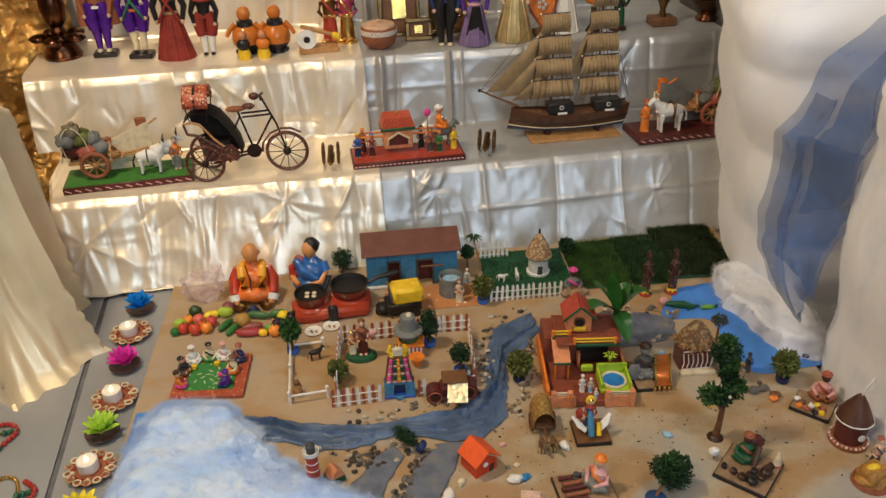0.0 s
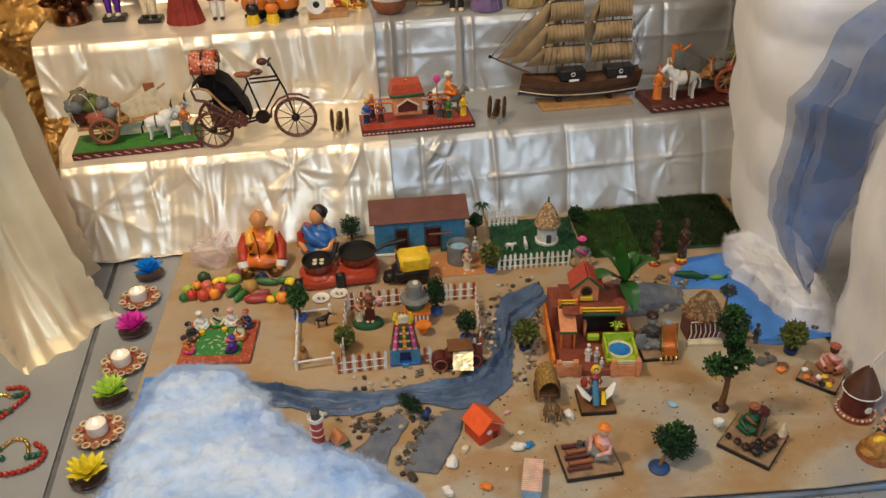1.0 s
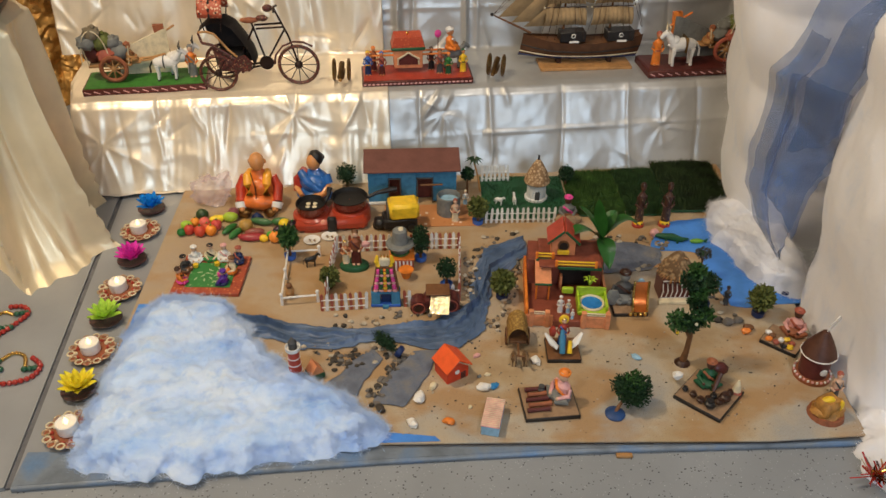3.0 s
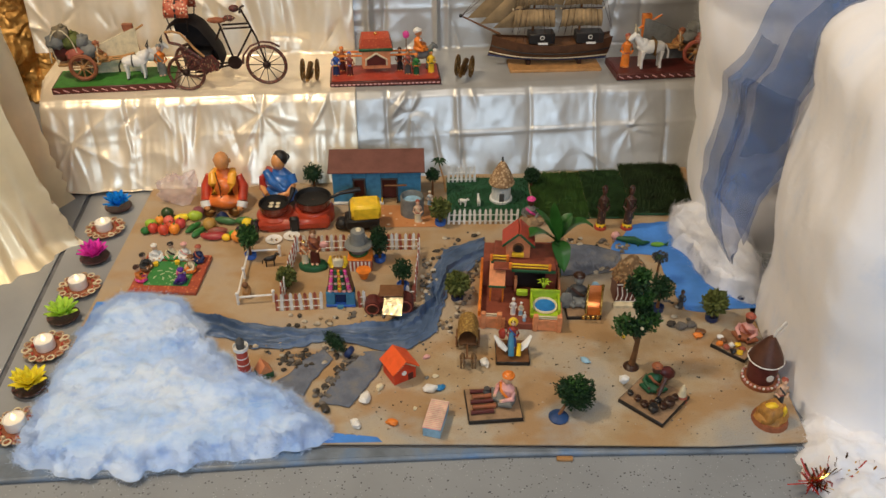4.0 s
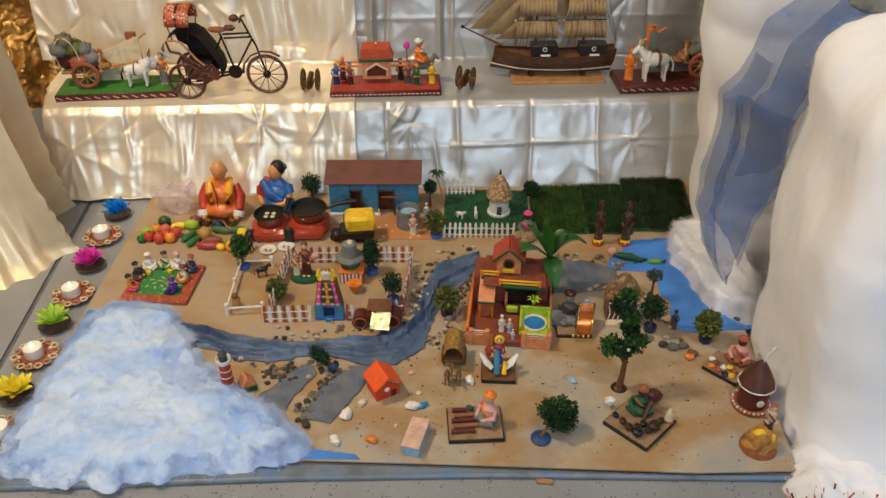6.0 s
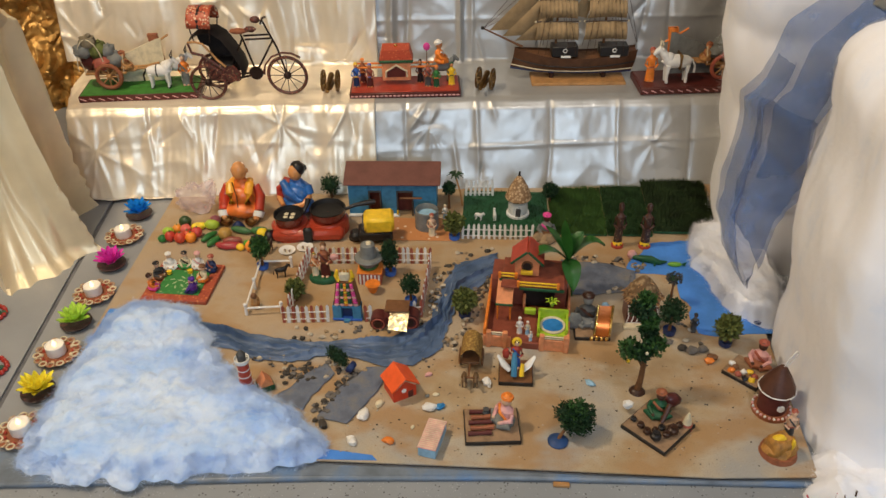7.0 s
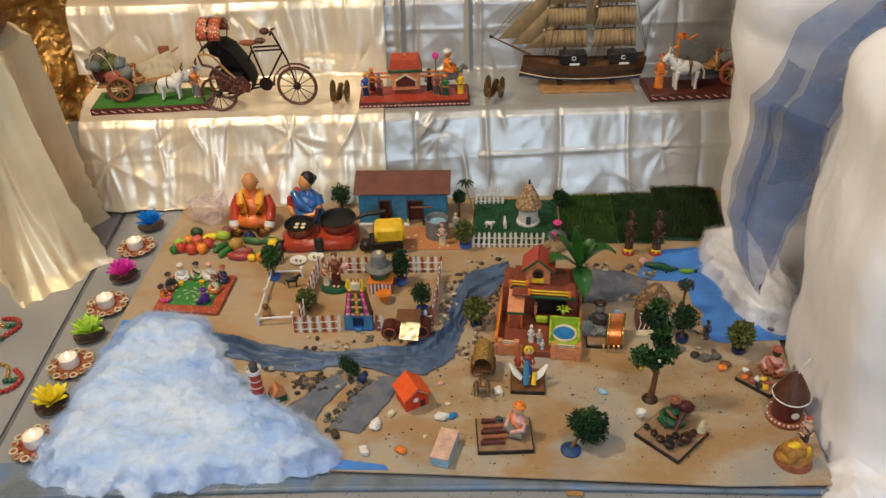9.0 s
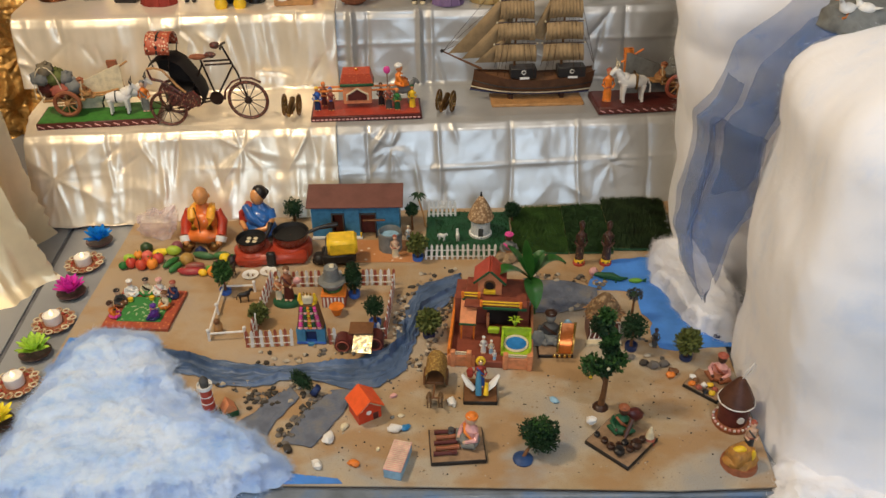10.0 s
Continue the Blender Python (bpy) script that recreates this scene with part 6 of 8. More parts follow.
pond = part("pond", Build().box((0.052, -0.048, 0.020), (0.062, 0.060, 0.010), LIME, 0.002), t, "lime green pond surround")
part("pond_frame", Build().box((0.052, -0.020, 0.036), (0.062, 0.005, 0.022), LIME, 0.001).box((0.0235, -0.046, 0.032), (0.005, 0.056, 0.014), LIME, 0.001).box((0.0805, -0.046, 0.032), (0.005, 0.056, 0.014), LIME, 0.001), pond)
part("pond_water", Build().lathe((0.052, -0.048, 0.0255), [(0.024, 0), (0.023, 0.0015)], paint("pond_blue", (0.03, 0.20, 0.55), 0.2), 24), pond, "bright blue water")
part("pond_rim", Build().ring((0.052, -0.048, 0.027), 0.024, 0.0028, CREAMPAINT, "z", 24, 6), pond, "cream rim")
plant = Build()
for i in range(7):
    a = i * 0.9
    plant.tube([(0.048, -0.018, 0.05), (0.048 + 0.008 * math.cos(a), -0.018 + 0.008 * math.sin(a), 0.068), (0.048 + 0.016 * math.cos(a), -0.018 + 0.014 * math.sin(a), 0.066)], [0.0015, 0.003, 0.0006], LIME, 5, None, 0.4)
part("pond_plant", plant, pond, "lime coloured plant")
part("bench", Build().box((0.004, -0.012, 0.030), (0.024, 0.010, 0.014), LIME, 0.002), t)
for x, y, robe, low, hh in ((0.232, 0.195, WHITE, WHITE, 0.044), (0.248, 0.192, CREAMPAINT, SKY, 0.036), (0.254, 0.172, WHITE, SKY, 0.026)):
    b = Build()
    standing(b, (0, 0, 0), hh, robe, PALESKIN, WHITE, low)
    figure("courtyard_figurine", (x, y, 0.0163), "tiny white clay figure in the villa courtyard", b, "courtyard figures")

# broad-leaved plant behind the villa
t = thing("leaf_plant", (0.348, 0.345, 0.0), "artificial plant with broad glossy green leaves", "plant")
part("stem", Build().tube([(0, 0, 0), (-0.004, 0, 0.05), (-0.014, -0.01, 0.10)], [0.004, 0.0035, 0.003], LEAF), t)
for dx, dy, dz, length, w, mid in ((-0.095, -0.03, 0.012, 0.10, 0.016, 0.03), (-0.012, 0.015, 0.088, 0.10, 0.015, 0.0), (0.075, 0.01, 0.032, 0.10, 0.016, 0.03), (0.010, -0.062, -0.040, 0.09, 0.014, 0.02), (-0.050, 0.03, 0.062, 0.09, 0.013, 0.012), (0.030, 0.03, 0.05, 0.09, 0.013, 0.015)):
    d = Vector((dx, dy, dz))
    side = d.cross(Vector((0, 0.25, 1))).normalized()

    def blade(a, c, d=d, side=side, w=w, mid=mid):
        p = Vector((-0.014, -0.01, 0.10)) + d * a + Vector((0, 0, mid * math.sin(a * math.pi)))
        k = 1.45 * w * math.sin(math.pi * min(1, 0.06 + a * 0.94)) ** 0.75
        q = p + side * (c - 0.5) * 2 * k + Vector((0, 0, 0.006 * abs(2 * c - 1)))
        return (q.x, q.y, q.z)
    part("leaf", Build().grid(blade, 12, 6, PLANTLEAF), t)

# ---- pedestal figures ----
PLINTHTOP = paint("plinth_top", (0.30, 0.19, 0.11), 0.6, 0.35, 50)


def plinth(at, w, d, h, turn, label, top=PLINTHTOP):
    t = thing("wooden_plinth", (*at, 0.0005, 0, 0, turn), label, "plinth", "figure plinths")
    part("board", Build().box((0, 0, h / 2), (w, d, h), BLACK, 0.001), t)
    part("top", Build().box((0, 0, h + 0.0008), (w * 0.96, d * 0.96, 0.0016), top, 0.0005), t, "tan painted top")
    return h + 0.0022


CREATOR = paint("red_cloth", (0.38, 0.05, 0.03), 0.5)
LACQUER = paint("copper_lacquer", (0.50, 0.14, 0.03), 0.22, 0.3, 40, 0.2, 0.5)
z = plinth((0.382, 0.232), 0.072, 0.074, 0.008, 0, "black plinth under a carved musician")
b = Build()
sitting(b, (0, 0.008, 0), 0.074, DKGREY, GREY, DKBROWN, GREY)
b.ball((-0.026, -0.012, 0.018), (0.016, 0.006, 0.022), GREY, 10, 0.3, 1)
b.ball((0.036, 0.012, 0.030), (0.010, 0.004, 0.020), SKY, 10, 0.2, 2)
figure("carved_figurine", (0.372, 0.238, z), "grey-brown carved figure seated with folded wings", b, "plinth figures")
t = thing("gilded_bench", (0.398, 0.214, z), "curved red bench edged with shiny gold", "bench")
part("seat", Build().grid(lambda a, c: (-0.014 + 0.030 * c + 0.010 * a, -0.020 + 0.050 * a, 0.004 + 0.040 * a * a), 12, 4, LACQUER), t)
for s in (0, 1):
    part("gold_edge", Build().tube([(-0.014 + 0.030 * s + 0.010 * a, -0.020 + 0.050 * a, 0.006 + 0.040 * a * a) for a in (0, 0.25, 0.5, 0.75, 1.0)], 0.0028, GOLD, 7), t, "shiny gold edge")
for i in range(4):
    part("gold_bead", Build().ball((-0.020 + i * 0.010, -0.028, 0.005), (0.004, 0.004, 0.005), GOLD, 8), t)

t = thing("thatched_cottage", (0.486, 0.274, 0.0, 0, 0, 1), "small cottage with maroon patterned walls and thick thatch", "model hut")
part("wall", Build().box((0, 0, 0.030), (0.064, 0.048, 0.060), MAROON), t)
pat = Build()
for i in range(7):
    pat.tube([(-0.030 + i * 0.010, -0.0252, 0.010), (-0.027 + i * 0.010, -0.0252, 0.024), (-0.031 + i * 0.010, -0.0252, 0.046)], 0.0012, WHITE, 5)
pat.box((0, -0.0252, 0.006), (0.064, 0.002, 0.004), WHITE, 0.0004).box((0, -0.0252, 0.052), (0.064, 0.002, 0.003), WHITE, 0.0004)
part("wall_pattern", pat, t, "white painted wall pattern")
part("step", Build().box((0, -0.033, 0.004), (0.074, 0.014, 0.008), CREAMPAINT), t)
th = Build()
th.lathe((0, 0, 0.056), [(0.039, 0), (0.038, 0.006), (0.027, 0.030), (0.011, 0.050), (0.002, 0.056)], thatch_mat("dry_thatch", (0.34, 0.23, 0.12), (0.14, 0.08, 0.035), 120), 22, None, 1, 0.85)
rnd = random.Random(3)
for _ in range(260):
    a, k = rnd.uniform(0, 6.28), rnd.uniform(0.15, 1)
    p = Vector((0.036 * k * math.cos(a), 0.031 * k * math.sin(a), 0.113 - 0.052 * k))
    q = p + Vector((math.cos(a) * 0.012, math.sin(a) * 0.010, -0.009 + rnd.uniform(-0.003, 0.006)))
    th.tube([p, q], 0.0009, TAN if rnd.random() < 0.6 else BROWN, 4)
part("thatch", th, t, "loose dry thatch")

# ---- lake creatures ----
b = Build().tube([(-0.04, 0.004, 0.006), (-0.02, 0, 0.008), (0.004, 0.0, 0.008), (0.024, -0.004, 0.006), (0.040, 0.006, 0.004)], [0.004, 0.007, 0.009, 0.006, 0.002], DKGREEN, 9)
for x in (-0.012, 0.014):
    b.tube([(x, -0.014, 0.002), (x, 0, 0.006), (x, 0.014, 0.002)], 0.0025, DKGREEN, 6)
figure("toy_crocodile", (0.535, 0.475, 0.0018, 0, 0, -12), "small dark green toy crocodile in the lake", b, "lake toys", "toy animal")
figure("toy_fish", (0.592, 0.462, 0.0018), "small bright green toy fish on the lake", Build().ball((0, 0, 0.005), (0.017, 0.006, 0.006), paint("fish_green", (0.16, 0.36, 0.03), 0.35), 12).prism([(0.012, 0.004), (0.026, 0.011), (0.024, 0.004), (0.026, -0.001)], 0.002, DKGREEN), "lake toys", "toy animal")
figure("toy_fish", (0.735, 0.262, 0.0018), "small dark blue toy fish at the shore", Build().ball((0, 0, 0.006), (0.014, 0.006, 0.006), NAVY, 12), "lake toys", "toy animal")
figure("shell", (0.498, 0.492, 0.0), "pale peach sea shell on the shore", Build().ball((0, 0, 0.010), (0.011, 0.010, 0.011), ROSE, 12, 0.3, 4), "sea shells", "shell")
t = model_tree((0.541, 0.226, 0.0), 0.088, 0.029, DKLEAF_AND_SHADE, "dark model tree at the lake shore in a blue pot", NAVY, trunk=0.003, squash=1.05, seed=51, count=620, leaf=0.0075)
model_tree((0.560, 0.328, 0.0), 0.075, 0.020, DKGREY, "grey umbrella-shaped model tree by the lake", None, squash=0.5, seed=52, count=240, leaf=0.006)
b = Build()
standing(b, (0, 0, 0), 0.05, DKGREY, DARKSKIN, BLACK)
figure("standing_figurine", (0.592, 0.236, 0.0), "tiny dark figure by the lake", b, "standing figures")

# the tall tree
t = thing("model_tree", (0.454, 0.056, 0.0), "tall dark green model tree with a forked trunk", "model tree", "model trees")
part("trunk", Build().tube([(0, 0, 0), (0.003, 0, 0.035), (0.004, 0.001, 0.075), (0.010, 0.002, 0.115), (0.004, 0.002, 0.165), (-0.008, 0.002, 0.20)], [0.0075, 0.0055, 0.005, 0.004, 0.003, 0.002], BROWN, 10).tube([(0.003, 0, 0.065), (-0.016, -0.002, 0.098)], [0.004, 0.002], BROWN, 8).tube([(0.005, 0, 0.08), (0.020, -0.004, 0.115)], [0.004, 0.002], BROWN, 8), t)
cr = Build()
for i, (x, y, zz, r) in enumerate(((-0.026, -0.004, 0.108, 0.019), (-0.006, -0.010, 0.108, 0.016), (0.016, -0.004, 0.122, 0.019), (0.004, 0.004, 0.148, 0.014), (0.002, 0.002, 0.172, 0.015), (-0.016, 0.002, 0.200, 0.017), (-0.008, 0.004, 0.220, 0.011))):
    crown(cr, (x, y, zz), r, LEAF if i % 2 == 0 else DKLEAF_AND_SHADE, 330, 0.0085, 60 + i)
part("crown", cr, t)
part("root_base", Build().lathe((0, 0, 0), [(0.016, 0), (0.013, 0.004), (0.008, 0.008)], DKBROWN, 12), t)
for x, y, zz in ((-0.03, -0.02, 0.095), (0.0, -0.024, 0.118)):
    part("fruit", Build().ball((x, y, zz), 0.0035, YELLOW if x < -0.01 else CREAMPAINT, 8), t)

# ---- bullock cart and angel ----
t = thing("model_bullock_cart", (0.136, 0.105, 0.0, 0, 0, -3), "brown model bullock cart with an arched straw cover", "model cart")
part("bed", Build().box((0, 0.012, 0.024), (0.034, 0.052, 0.006), BROWN), t)
cov = Build().grid(lambda a, c: (0.021 * math.cos(math.pi * c), -0.016 + 0.06 * a, 0.027 + 0.034 * math.sin(math.pi * c)), 10, 14, thatch_mat("cart_cover", (0.42, 0.26, 0.06), (0.24, 0.13, 0.03), 190))
part("cover", cov, t, "golden straw cover")
for s in (-1, 1):
    wheel(t, (s * 0.022, 0.014, 0.018), 0.018, "x", BROWN, DKBROWN, 8)
part("yoke", Build().tube([(-0.014, -0.055, 0.026), (0.014, -0.055, 0.026)], 0.002, BROWN).tube([(0, -0.01, 0.024), (0, -0.056, 0.026)], 0.002, BROWN), t)
for x in (-0.011, 0.011):
    b = Build()
    beast(b, (0, 0, 0), 0.034, paint("ox_brown", (0.20, 0.12, 0.06), 0.5, 0.4), DKBROWN, -90, BRASS)
    figure("toy_ox", (0.136 + x, 0.058, 0.0), "small carved brown ox before the cart", b, "cart oxen", "toy animal")
z = plinth((0.224, 0.090), 0.066, 0.066, 0.008, -1, "black plinth under a winged figure", BROWN)
b = Build()
standing(b, (0, 0.012, 0), 0.070, CREATOR, PALESKIN, GOLD, BLUE)
b.ball((0, 0.014, 0.060), (0.010, 0.004, 0.012), YELLOW, 12)
for s in (-1, 1):
    b.tube([(s * 0.012, -0.012, 0.010), (s * 0.024, -0.006, 0.020), (s * 0.036, 0.004, 0.034)], [0.006, 0.008, 0.003], WHITE, 9, None, 0.5)
b.tube([(-0.004, -0.024, 0.006), (-0.004, -0.010, 0.030), (-0.004, 0, 0.045)], [0.006, 0.006, 0.004], HOUSEBLUE, 8)
b.tube([(0.010, -0.024, 0.006), (0.012, -0.010, 0.026)], [0.005, 0.004], YELLOW, 8)
b.ball((-0.020, 0.014, 0.03), (0.008, 0.008, 0.012), CREATOR, 8, 0.3, 1)
figure("winged_figurine", (0.224, 0.092, z), "painted figure with white wings and a gold halo", b, "plinth figures")

# ---- artisan plinths ----
z = plinth((0.179, -0.052), 0.100, 0.082, 0.008, 5, "black plinth under a seated craftsman")
b = Build()
sitting(b, (0, 0, 0), 0.066, ROSE, PALESKIN, ORANGE, GREY, -55)
figure("craftsman_figurine", (0.204, -0.042, z), "clay craftsman seated with an orange turban", b, "plinth figures")
for i in range(5):
    figure("wood_carving", (0.137 + 0.004 * (i % 2), -0.028 - i * 0.013, z, 0, 0, 6), "small rolled carving laid on the plinth", Build().tube([(0, 0, 0.004), (0.020, 0, 0.004), (0.042, 0.001, 0.004)], [0.0045, 0.0035, 0.005], TERRA if i % 2 else MAROON, 8), "craftsman wares", "carving")
figure("wood_carving", (0.168, -0.028, z), "small dark metal vessel on the plinth", Build().lathe((0, 0, 0), [(0.005, 0), (0.007, 0.006), (0.004, 0.010), (0.006, 0.014)], DKGREY, 10), "craftsman wares", "vessel")
z = plinth((0.479, -0.036), 0.094, 0.098, 0.008, -43, "black plinth under a potter and her pots")
b = Build()
sitting(b, (0, 0, 0), 0.058, DKGREEN, DARKSKIN, TERRA, DKGREEN, -15)
b.tube([(0.014, -0.016, 0.04), (0.0, -0.034, 0.012)], [0.005, 0.004], DARKSKIN, 8)
figure("potter_figurine", (0.482, -0.010, z), "clay potter bending in a dark green wrap", b, "plinth figures")
figure("figure_bundle", (0.505, 0.010, z), "dark maroon cloth bundle behind the potter", Build().ball((0, 0, 0.016), (0.020, 0.012, 0.014), MAROON, 12, 0.3, 4), "", "bundle")
for i, (x, y, r) in enumerate(((0.435, -0.030, 0.007), (0.446, -0.045, 0.008), (0.455, -0.060, 0.009), (0.468, -0.073, 0.012), (0.488, -0.066, 0.009), (0.500, -0.058, 0.013), (0.482, -0.050, 0.008), (0.470, -0.055, 0.007), (0.515, -0.042, 0.008))):
    figure("clay_pot", pose(x, y, z) @ Matrix.Scale(0.85, 4), "small dark glazed clay pot", Build().lathe((0, 0, 0), [(r * 0.5, 0), (r, r * 0.7), (r * 0.9, r * 1.2), (r * 0.5, r * 1.5), (r * 0.65, r * 1.7), (r * 0.4, r * 1.6)], DKBROWN if i % 3 else BLACK, 14), "potter pots", "pot")
figure("shell", (0.428, 0.002, z), "white sea shell on the plinth corner", Build().ball((0, 0, 0.008), (0.010, 0.008, 0.008), WHITE, 10, 0.35, 2), "sea shells", "shell")
figure("cone_vessel", (0.530, -0.034, 0.0), "cream cone standing in an orange base", Build().lathe((0, 0, 0), [(0.012, 0), (0.010, 0.012), (0.008, 0.014)], BRICKRED, 14).lathe((0, 0, 0.013), [(0.0085, 0), (0.006, 0.012), (0.0015, 0.026)], CREAMPAINT, 14), "", "vessel")

# the leaning tree with a blue foot
t = thing("model_tree", (0.297, -0.078, 0.0), "dark green model tree leaning over from its flat blue foot", "model tree", "model trees")
part("foot", Build().lathe((0, 0, 0), [(0.018, 0), (0.0185, 0.003), (0.014, 0.007), (0.004, 0.009)], paint("foot_blue", (0.02, 0.06, 0.18), 0.5), 20), t, "flat dark blue foot")
part("trunk", Build().tube([(0, 0, 0.006), (0.010, 0.008, 0.020), (0.026, 0.020, 0.040)], [0.0035, 0.003, 0.002], BROWN), t)
b = Build()
for i, p in enumerate(((0.022, 0.020, 0.040), (0.042, 0.014, 0.034), (0.012, 0.024, 0.050), (0.030, 0.026, 0.056), (0.046, 0.022, 0.048), (0.028, 0.010, 0.036))):
    crown(b, p, 0.019, LEAF if i % 3 == 0 else DKLEAF_AND_SHADE, 460, 0.006, 70 + i)
part("crown", b, t)

# ---- right-hand edge of the board ----
z = plinth((0.672, 0.112), 0.074, 0.064, 0.008, -42, "black plinth with a fruit seller and wares")
b = Build()
sitting(b, (0, 0, 0), 0.060, ROSE, DARKSKIN, BRICKRED, TERRA, -30)
figure("seller_figurine", (0.698, 0.132, z), "clay fruit seller in a dusty red wrap", b, "plinth figures")
for i, (x, y, c) in enumerate(((0.640, 0.108, ORANGE), (0.650, 0.098, BRICKRED), (0.660, 0.086, BLACK), (0.672, 0.082, YELLOW), (0.680, 0.092, BRICKRED), (0.662, 0.104, WHITE), (0.650, 0.118, BROWN), (0.674, 0.104, YELLOW), (0.645, 0.128, WHITE))):
    figure("fruit_heap", (x, y, z), "tiny heap of painted clay fruit", Build().ball((0, 0, 0.004), (0.007, 0.006, 0.005), c, 9, 0.4, i), "fruit heaps", "fruit")
model_tree((0.648, 0.196, 0.0), 0.070, 0.026, OLIVE, "olive green model bush in a dark pot", NAVY, seed=81, leaf=0.010)
for i, (x, y, c, r) in enumerate(((0.606, 0.142, ORANGE, 0.008), (0.613, 0.152, BROWN, 0.009), (0.578, 0.170, PEBBLE[0], 0.010), (0.560, 0.178, PEBBLE[1], 0.008), (0.60, 0.175, PEBBLE[0], 0.009), (0.536, 0.196, PEBBLE[0], 0.007))):
    figure("stone", (x, y, 0.0), "small rough stone on the sand", Build().ball((0, 0, r * 0.7), (r * 1.3, r, r * 0.8), c, 9, 0.4, i + 7), "stones by the lake", "stone")
t = thing("brown_hut", pose(0.694, 0.020, 0.0) @ Matrix.Diagonal((0.88, 0.88, 0.97, 1.0)), "dark brown round hut with a cone roof and white beading", "model hut")
part("foot", Build().lathe((0, 0, 0), [(0.040, 0), (0.040, 0.007), (0.034, 0.009)], TERRA, 26), t)
bd = Build()
for i in range(26):
    a = 2 * math.pi * i / 26
    bd.ball((0.038 * math.cos(a), 0.038 * math.sin(a), 0.009), 0.003, WHITE if i % 2 else ROSE, 7)
part("beading", bd, t, "white and pink beading")
part("wall", Build().lathe((0, 0, 0.008), [(0.030, 0), (0.032, 0.050), (0.030, 0.053)], MAROON, 26), t)
part("roof", Build().lathe((0, 0, 0.058), [(0.037, 0), (0.038, 0.003), (0.022, 0.032), (0.007, 0.054)], paint("hut_roof_board", (0.085, 0.032, 0.018), 0.5, 0.35, 40), 9), t, "dark cone roof")
part("eave_ring", Build().ring((0, 0, 0.0595), 0.0375, 0.0014, WHITE, "z", 28, 5), t, "white eave line")
part("medallion", Build().lathe((0, 0, 0), [(0.008, 0), (0.007, 0.002)], WHITE, 16, pose(0.006, -0.031, 0.030, 90, 0, 0)), t, "white round medallion")
part("cord", Build().tube([(0.002, 0, 0.110), (0.004, 0, 0.125), (0.012, 0, 0.142), (0.018, 0, 0.150), (0.022, 0, 0.144), (0.014, 0, 0.128), (0.006, 0, 0.112)], 0.0014, WHITE, 6), t, "white cord loop")
ROCK = paint("gilded_rock", (0.42, 0.20, 0.045), 0.4, 0.5, 70, 0.5)
t = thing("rock_base", pose(0.680, -0.083, 0.0) @ Matrix.Diagonal((0.86, 0.86, 1.25, 1.0)), "gold-brown rocky base under a standing figure", "rock base")
part("rock", Build().box((-0.004, 0, 0.018), (0.046, 0.040, 0.034), ROCK, 0.007, pose(0, 0, 0, 4, -3, 24)).box((0.018, 0.004, 0.015), (0.024, 0.030, 0.030), ROCK, 0.007, pose(0, 0, 0, 0, 5, -12)).ball((0, 0, 0.010), (0.035, 0.030, 0.012), ROCK, 18, 0.35, 4).lathe((0, 0, 0), [(0.038, 0), (0.035, 0.008)], TERRA, 18), t)
part("gold_patch", Build().ball((-0.008, -0.006, 0.034), (0.014, 0.009, 0.005), YELLOW, 10, 0.3, 1).ball((0.018, -0.012, 0.026), (0.006, 0.006, 0.010), YELLOW, 8, 0.2, 2), t, "gold painted patches")
b = Build()
standing(b, (0, 0, 0), 0.072, PALESKIN, PALESKIN, BRICKRED, DKGREY)
figure("standing_figurine", (0.706, -0.046, 0.0), "clay figure with a red turban beside the rock", b, "standing figures")

# ---- foreground toys and shells ----
t = thing("red_hut", pose(0.003, 0.034, 0.0, 0, 0, 31) @ Matrix.Scale(0.9, 4), "bright orange-red toy hut with a gabled roof", "toy hut")
HUT = paint("hut_red", (0.60, 0.055, 0.02), 0.4, 0.15)
part("wall", Build().prism([(-0.026, 0), (0.026, 0), (0.026, 0.034), (0, 0.056), (-0.026, 0.034)], 0.050, HUT, pose(0, -0.026, 0)), t)
for s in (-1, 1):
    part("roof", Build().box((0, 0, 0), (0.042, 0.062, 0.003), paint("hut_roof", (0.80, 0.11, 0.025), 0.4, 0.12), 0.0008, pose(s * 0.0155, -0.002, 0.0475, 0, s * 40, 0)), t, "orange roof slope")
part("gable_trim", Build().tube([(-0.024, -0.028, 0.034), (0, -0.028, 0.053), (0.024, -0.028, 0.034)], 0.0015, CREAMPAINT, 5), t)
part("medallion", Build().lathe((0, 0, 0), [(0.006, 0), (0.005, 0.0015)], WHITE, 14, pose(-0.002, -0.026, 0.024, 90, 0, 0)), t, "small white round mark")
part("door", Build().box((0.013, -0.0265, 0.010), (0.012, 0.002, 0.018), MAROON), t)
t = thing("striped_box", pose(0.074, -0.092, 0.0, 0, 0, -13), "small box with a pink striped lid and pale blue ends", "toy box")
part("body", Build().box((0, 0, 0.011), (0.032, 0.070, 0.022), SKY, 0.001), t)
part("lid", Build().box((0, 0, 0.0225), (0.034, 0.072, 0.002), ROSE, 0.0006), t, "pink lid")
for i in range(16):
    part("stripe", Build().box((0, -0.033 + i * 0.0044, 0.024), (0.033, 0.0016, 0.0012), CREAMPAINT, 0.0003), t)
t = thing("model_lighthouse", pose(-0.292, 0.028, 0.0) @ Matrix.Diagonal((0.72, 0.72, 0.98, 1.0)), "red model lighthouse with white bands", "model lighthouse")
part("tower", Build().lathe((0, 0, 0), [(0.019, 0), (0.0165, 0.03), (0.0145, 0.066), (0.014, 0.07)], RED, 22), t)
